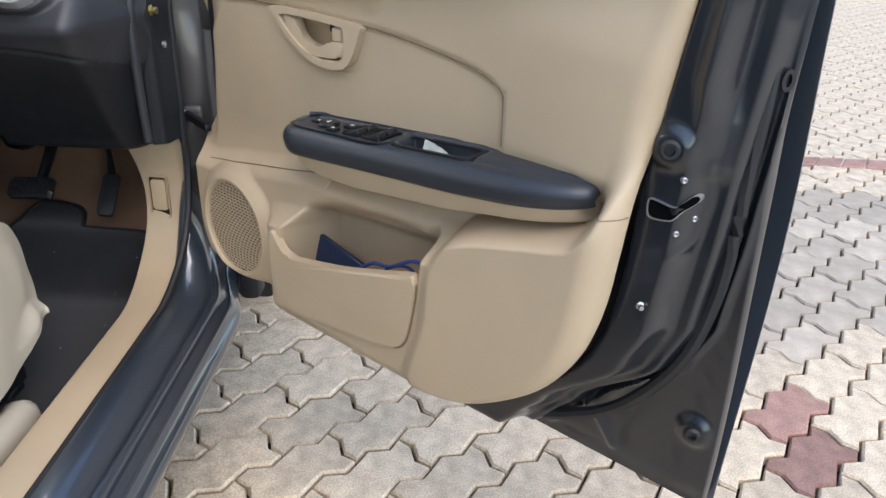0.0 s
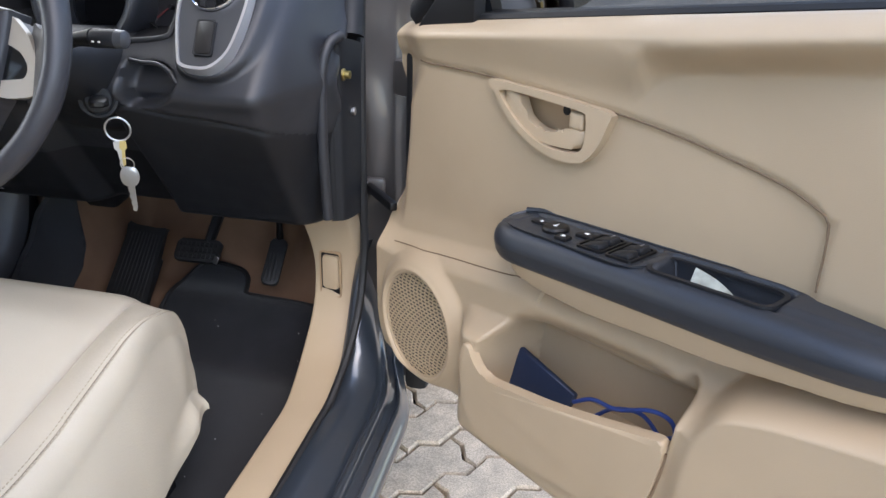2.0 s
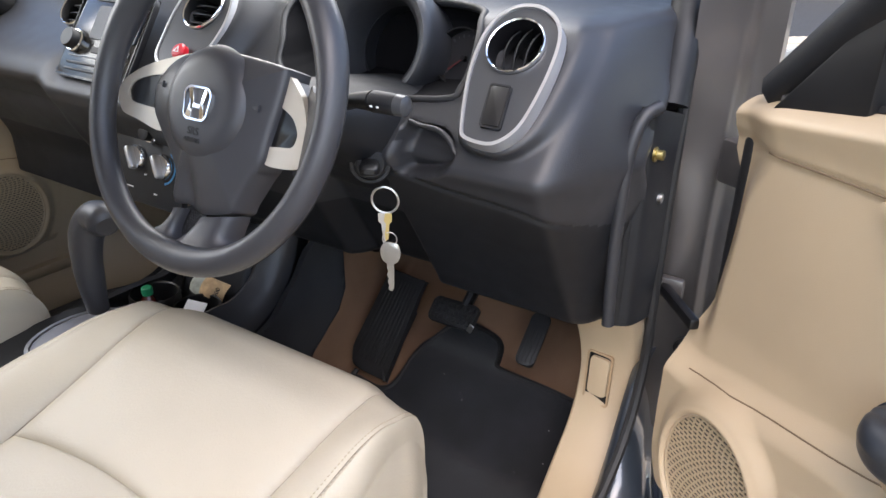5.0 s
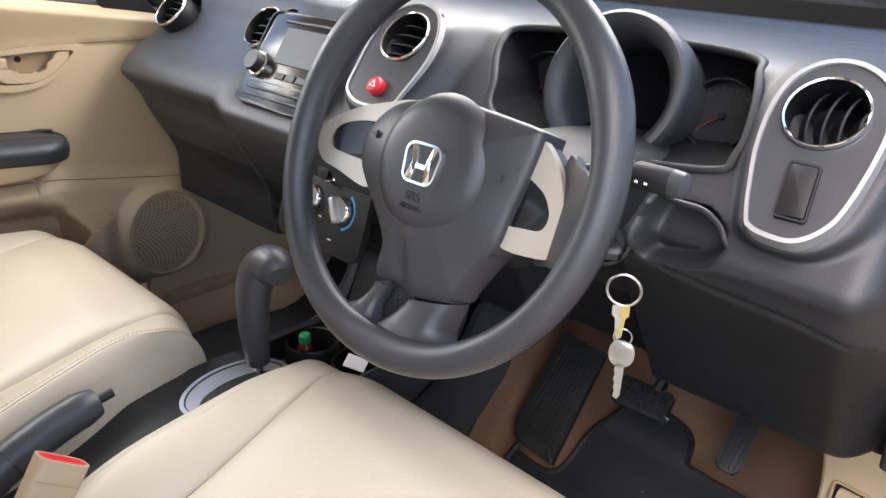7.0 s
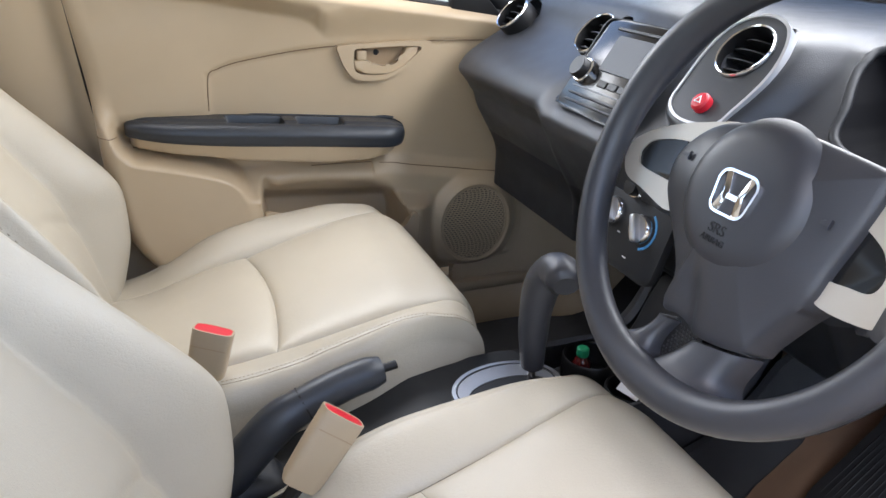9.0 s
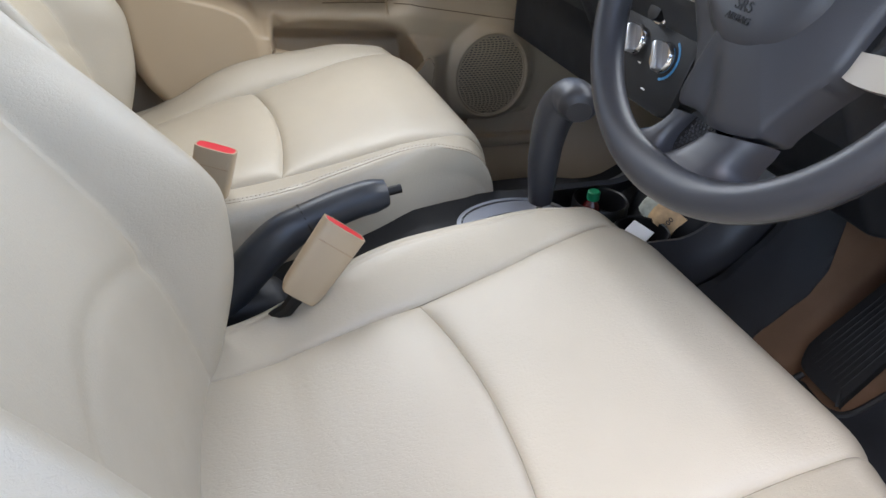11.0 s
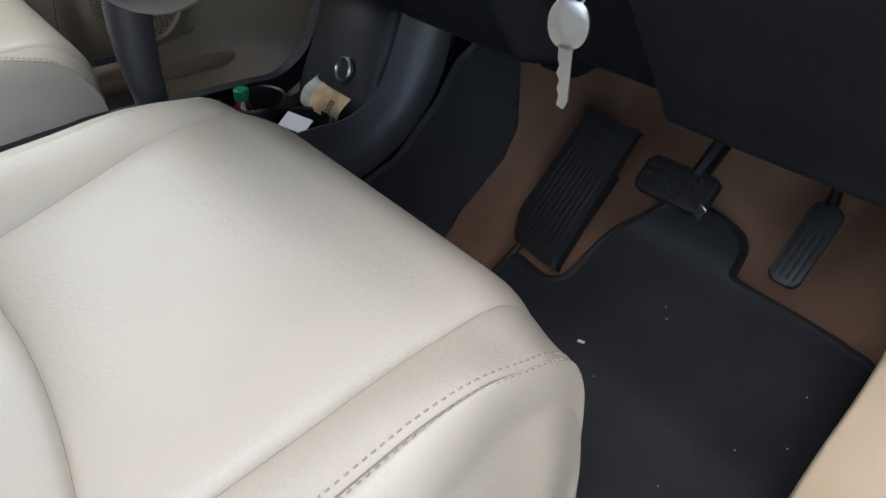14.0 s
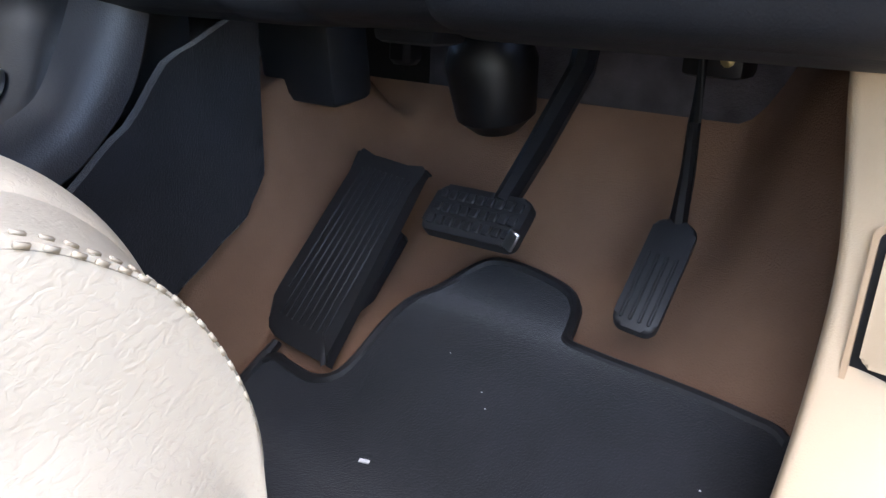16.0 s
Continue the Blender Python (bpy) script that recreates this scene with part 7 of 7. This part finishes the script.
n1 = bent_note("banknote", axes((0.018, 0.226, 0.518), (0.9, 0.1, -0.15), (0.1, 0.55, 0.8)), 0.050, 0.036, PAPER, "orange-brown folded banknote tucked in the console tray")
n2 = bent_note("banknote", axes((-0.022, 0.228, 0.516), (0.8, -0.3, -0.1), (0.25, 0.5, 0.8)), 0.045, 0.040, PAPERG, "crumpled grey banknote in the console tray")
words("000", 0.012, axes((0.032, 0.2225, 0.516), (0.1, 0.55, 0.8), (-0.9, -0.1, 0.15)) @ pose(0, 0, 0.003), DARK, "lettering", n1)
t = single("receipt", rbox(0.035, 0.025, 0.002, 0.0005, 1, m=pose(0.035, 0.170, 0.512, 20, 12, 30)), WHITE, "white slip of paper in the cup holder", "paper")
sock = cput("power_socket", lathe([(0.017, 0), (0.017, 0.004), (0.0145, 0.006), (0.013, 0.004), (0.012, -0.01)], 28, m=axes((0.004, 0.264, 0.547), (1, 0, 0), (0, 0.42, 0.9))), STEEL, label="metal-rimmed power socket")
cput("socket_core", lathe([(0.012, 0), (0.012, 0.002)], 20, m=axes((0.004, 0.2625, 0.5475), (1, 0, 0), (0, 0.42, 0.9))), BLACK, sock)
FIN_IN = soft([(0.078, 0.04, 0.520), (0.080, 0.10, 0.521), (0.080, 0.171, 0.521), (0.080, 0.214, 0.520), (0.080, 0.246, 0.533), (0.080, 0.271, 0.557), (0.080, 0.300, 0.62), (0.080, 0.33, 0.70)], 6, False)
FIN_OUT = soft([(0.116, 0.00, 0.430), (0.118, 0.08, 0.438), (0.120, 0.14, 0.446), (0.120, 0.205, 0.460), (0.120, 0.248, 0.477), (0.120, 0.287, 0.503), (0.120, 0.331, 0.560), (0.120, 0.36, 0.66)], 6, False)


def fin(a, b):
    """A swept side cheek from the tray's rim out to the tunnel."""
    k = b * (len(FIN_IN) - 1)
    i = min(int(k), len(FIN_IN) - 2)
    p, q = V(FIN_IN[i]).lerp(V(FIN_IN[i + 1]), k - i), V(FIN_OUT[i]).lerp(V(FIN_OUT[i + 1]), k - i)
    return p.lerp(q, a) + V((0.010 * math.sin(a * math.pi), 0, 0.006 * math.sin(a * math.pi)))


for side in (1, -1):
    bm = shell(fin, 16, 48, (-0.010, 0.004, -0.004))
    if side < 0:
        bm.transform(Matrix(((-1, 0, 0, -0.034), (0, 1, 0, 0), (0, 0, 1, 0), (0, 0, 0, 1))))
    cput("side_cheek", bm, DASH, label="satin grey swept console cheek")

# hand brake
hb = thing("hand_brake", pose(0.0, -0.42, 0.46), "black hand brake lever with push button", "hand brake")
path = [V(p) for p in soft([(0.008, -0.02, 0.0), (0.010, 0.03, 0.060), (0.013, 0.075, 0.108), (0.010, 0.115, 0.126), (-0.002, 0.17, 0.137), (-0.006, 0.215, 0.143)], 6, False)]
part("grip", sweep(path, [curve([(0, 0.028), (0.35, 0.027), (0.55, 0.0235), (0.9, 0.0225), (1, 0.018)], i / (len(path) - 1)) for i in range(len(path))], 14), ARMPAD, hb)
part("grip_seam", sweep([V((0.010, 0.108, 0.123)), V((0.0098, 0.110, 0.1238))], 0.0246, 16), BLACK, hb)
part("button", sweep([V((-0.006, 0.212, 0.143)), V((-0.0072, 0.236, 0.146))], 0.006, 12), BLACK, hb, "black push button")
part("boot", rbox(0.07, 0.16, 0.06, 0.02, 3, m=pose(0.0, 0.0, 0.0)), DARK, hb)


def buckle(m, label):
    b = thing("seat_belt_buckle", m, label, "seat belt buckle", "buckles")
    rows = []
    for z, w, d in ((0.0, 0.021, 0.011), (0.010, 0.0245, 0.0135), (0.05, 0.0265, 0.0145), (0.090, 0.0275, 0.015), (0.094, 0.0270, 0.0145)):
        rows.append([V((w * x, d * y, z)) for x, y in oval_box(24)])
    part("casing", loft(rows), BEIGE, b, "beige buckle casing")
    part("button", prism([(0.0250 * x, 0.0125 * y) for x, y in oval_box(20)], 0.002, m=pose(0, 0, 0.0962)), RED, b, "red release button")
    part("casing_rim", frame_prism([(0.0275 * x, 0.0150 * y) for x, y in oval_box(24)], [(0.0252 * x, 0.0126 * y) for x, y in oval_box(24)], 0.006, 0.0008, m=pose(0, 0, 0.0925)), BEIGE, b)
    part("casing_line", rbox(0.046, 0.0006, 0.0010, 0, m=pose(0, -0.0150, 0.075)), BEIGE_DARK, b)
    part("stalk", sweep([V((0, 0, 0.004)), V((0, 0.004, -0.02)), V((0, 0.030, -0.045))], [0.010, 0.009, 0.008], 8), BLACK, b)
    return b


def upright(o, ahead, z):
    """A pose at o with its z axis along z and its x axis near ahead."""
    z = V(z).normalized()
    y = z.cross(V(ahead)).normalized()
    x = y.cross(z)
    mm = Matrix((x, y, z)).transposed().to_4x4()
    mm.translation = o
    return mm


buckle(upright((0.103, -0.340, 0.540), (0.15, 0.76, -0.63), (-0.14, 0.62, 0.78)), "beige seat belt buckle with red button beside the driver seat")
buckle(upright((-0.128, -0.428, 0.535), (0.36, 0.90, -0.25), (-0.06, 0.26, 0.96)), "beige seat belt buckle with red button beside the passenger seat")


# ---- interlocking zigzag paving ----
PL, PW = 0.222, 0.1135
E1 = V((math.cos(radians(43)), math.sin(radians(43)), 0))
E2 = V((math.cos(radians(-47)), math.sin(radians(-47)), 0))
START = V((0.885, 0.276, 0))


def paver_outline(gap):
    """Half-lap zigzag block with its corner at the origin."""
    out = []
    wig = ((0.0, 0.0), (0.32, -0.013), (0.68, 0.013))
    for half in (0, 1):
        out += [(PL / 2 * (half + s), 0 + d) for s, d in wig]
    side = ((0.0, 0.0), (0.32, 0.009), (0.68, -0.011))
    out += [(PL + d, PW * s) for s, d in side]
    for half in (1, 0):
        out += [(PL / 2 * (half + s), PW + d) for s, d in ((1.0, 0.0), (0.68, 0.013), (0.32, -0.013))]
    out += [(d, PW * s) for s, d in ((1.0, 0.0), (0.68, -0.011), (0.32, 0.009))]
    cx, cy = PL / 2, PW / 2
    res = []
    n = len(out)
    for i in range(n):
        a, b, c = V(out[i - 1]), V(out[i]), V(out[(i + 1) % n])
        nrm = ((b - a).orthogonal().normalized() + (c - b).orthogonal().normalized()).normalized()
        res.append((b.x + nrm.x * gap, b.y + nrm.y * gap))
    return res


def paver_mesh():
    lo, hi = paver_outline(0.0034), paver_outline(0.0078)
    bm = bmesh.new()
    rings = [[bm.verts.new((x, y, z)) for x, y in o] for o, z in ((lo, -0.03), (lo, -0.006), (hi, 0.0))]
    for a, b in zip(rings, rings[1:]):
        for i in range(len(a)):
            bm.faces.new((a[i], a[(i + 1) % len(a)], b[(i + 1) % len(a)], b[i]))
    bm.faces.new(rings[-1])
    bmesh.ops.recalc_face_normals(bm, faces=bm.faces)
    return bm


base = axes(START, E1, E2)
if base.col[2].z < 0:
    base = Matrix.Translation(START) @ Matrix(((E1.x, E2.x, 0, 0), (E1.y, E2.y, 0, 0), (0, 0, 1, 0), (0, 0, 0, 1)))
pm = paver_mesh()
pm.transform(base.to_3x3().to_4x4())
bmesh.ops.recalc_face_normals(pm, faces=pm.faces)
meshes = []
for name, mt in (("paver", STONE), ("paver_red", REDSTONE), ("paver_grey", GREYSTONE)):
    me = bpy.data.meshes.new(name)
    pm.to_mesh(me)
    me.materials.append(mt)
    meshes.append(me)
pm.free()
paving = thing("pavement", pose(0, 0, 0), "grey-beige zigzag interlocking concrete paving with some red blocks", "paving", kind="structure")
rng = random.Random(11)
near, far = [], []
for j in range(-60, 75):
    for i in range(-40, 45):
        p = START + E2 * (PW * j) + E1 * (PL * (i + (0.5 if j % 2 else 0)))
        if -1.5 < p.x < 7 and -3 < p.y < 9:
            d = abs(p.x - 1.4) + abs(p.y - 0.5)
            (near if 0.75 < p.x < 2.9 and -0.55 < p.y < 1.6 else far).append((p, i, j))


RED_AT = ((2.12, 0.49), (2.10, 0.22))


def kind_of(p):
    """0 plain, 1 red, 2 smeared with mortar."""
    c = p + E1 * (PL / 2) + E2 * (PW / 2)
    for x, y in RED_AT:
        if abs((c - V((x, y, 0))).dot(E1)) < PL / 2 and abs((c - V((x, y, 0))).dot(E2)) < PW / 2:
            return 1
    if 0.62 < c.y < 1.86 and c.x > 1.6 and c.y - 0.66 > 0.45 * (c.x - 2.25):
        return 2
    return 0


near.sort(key=lambda e: abs(e[0].x - 1.3) + abs(e[0].y - 0.4))
far += near[300:]
for p, i, j in near[:300]:
    ob = new("paver", meshes[kind_of(p)])
    ob.location = p + V((0, 0, rng.uniform(-0.004, 0.003)))
    ob.rotation_euler = (rng.uniform(-0.01, 0.01), rng.uniform(-0.01, 0.01), rng.uniform(-0.006, 0.006))
    ob.parent = paving
for k, mt in ((0, STONE), (1, REDSTONE), (2, GREYSTONE)):
    src = meshes[k]
    co = [v.co.copy() for v in src.vertices]
    fs = [list(f.vertices) for f in src.polygons]
    vs, faces = [], []
    for p, i, j in far:
        if kind_of(p) != k:
            continue
        o = len(vs)
        dz = rng.uniform(-0.003, 0.003)
        vs += [c + p + V((0, 0, dz)) for c in co]
        faces += [[o + q for q in f] for f in fs]
    me = bpy.data.meshes.new("far_pavers")
    me.from_pydata(vs, [], faces)
    me.materials.append(mt)
    ob = new("far_pavers", me)
    ob.parent = paving
    tagged(ob, ("grey-beige concrete blocks", "scattered red concrete blocks", "concrete blocks smeared with grey mortar")[k], kind="stuff")

# a course of red bricks across the yard
for k in range(34):
    b = part("brick", prism([(x + 0.035 * y / 0.055, y) for x, y in rrect(0.104, 0.112, 0.003, 1)], 0.036, 0.003, 1), REDSTONE, paving)
    b.location = (2.55 + 0.110 * k - 0.4, 2.262 - 0.02 * k * 0.11, -0.029)
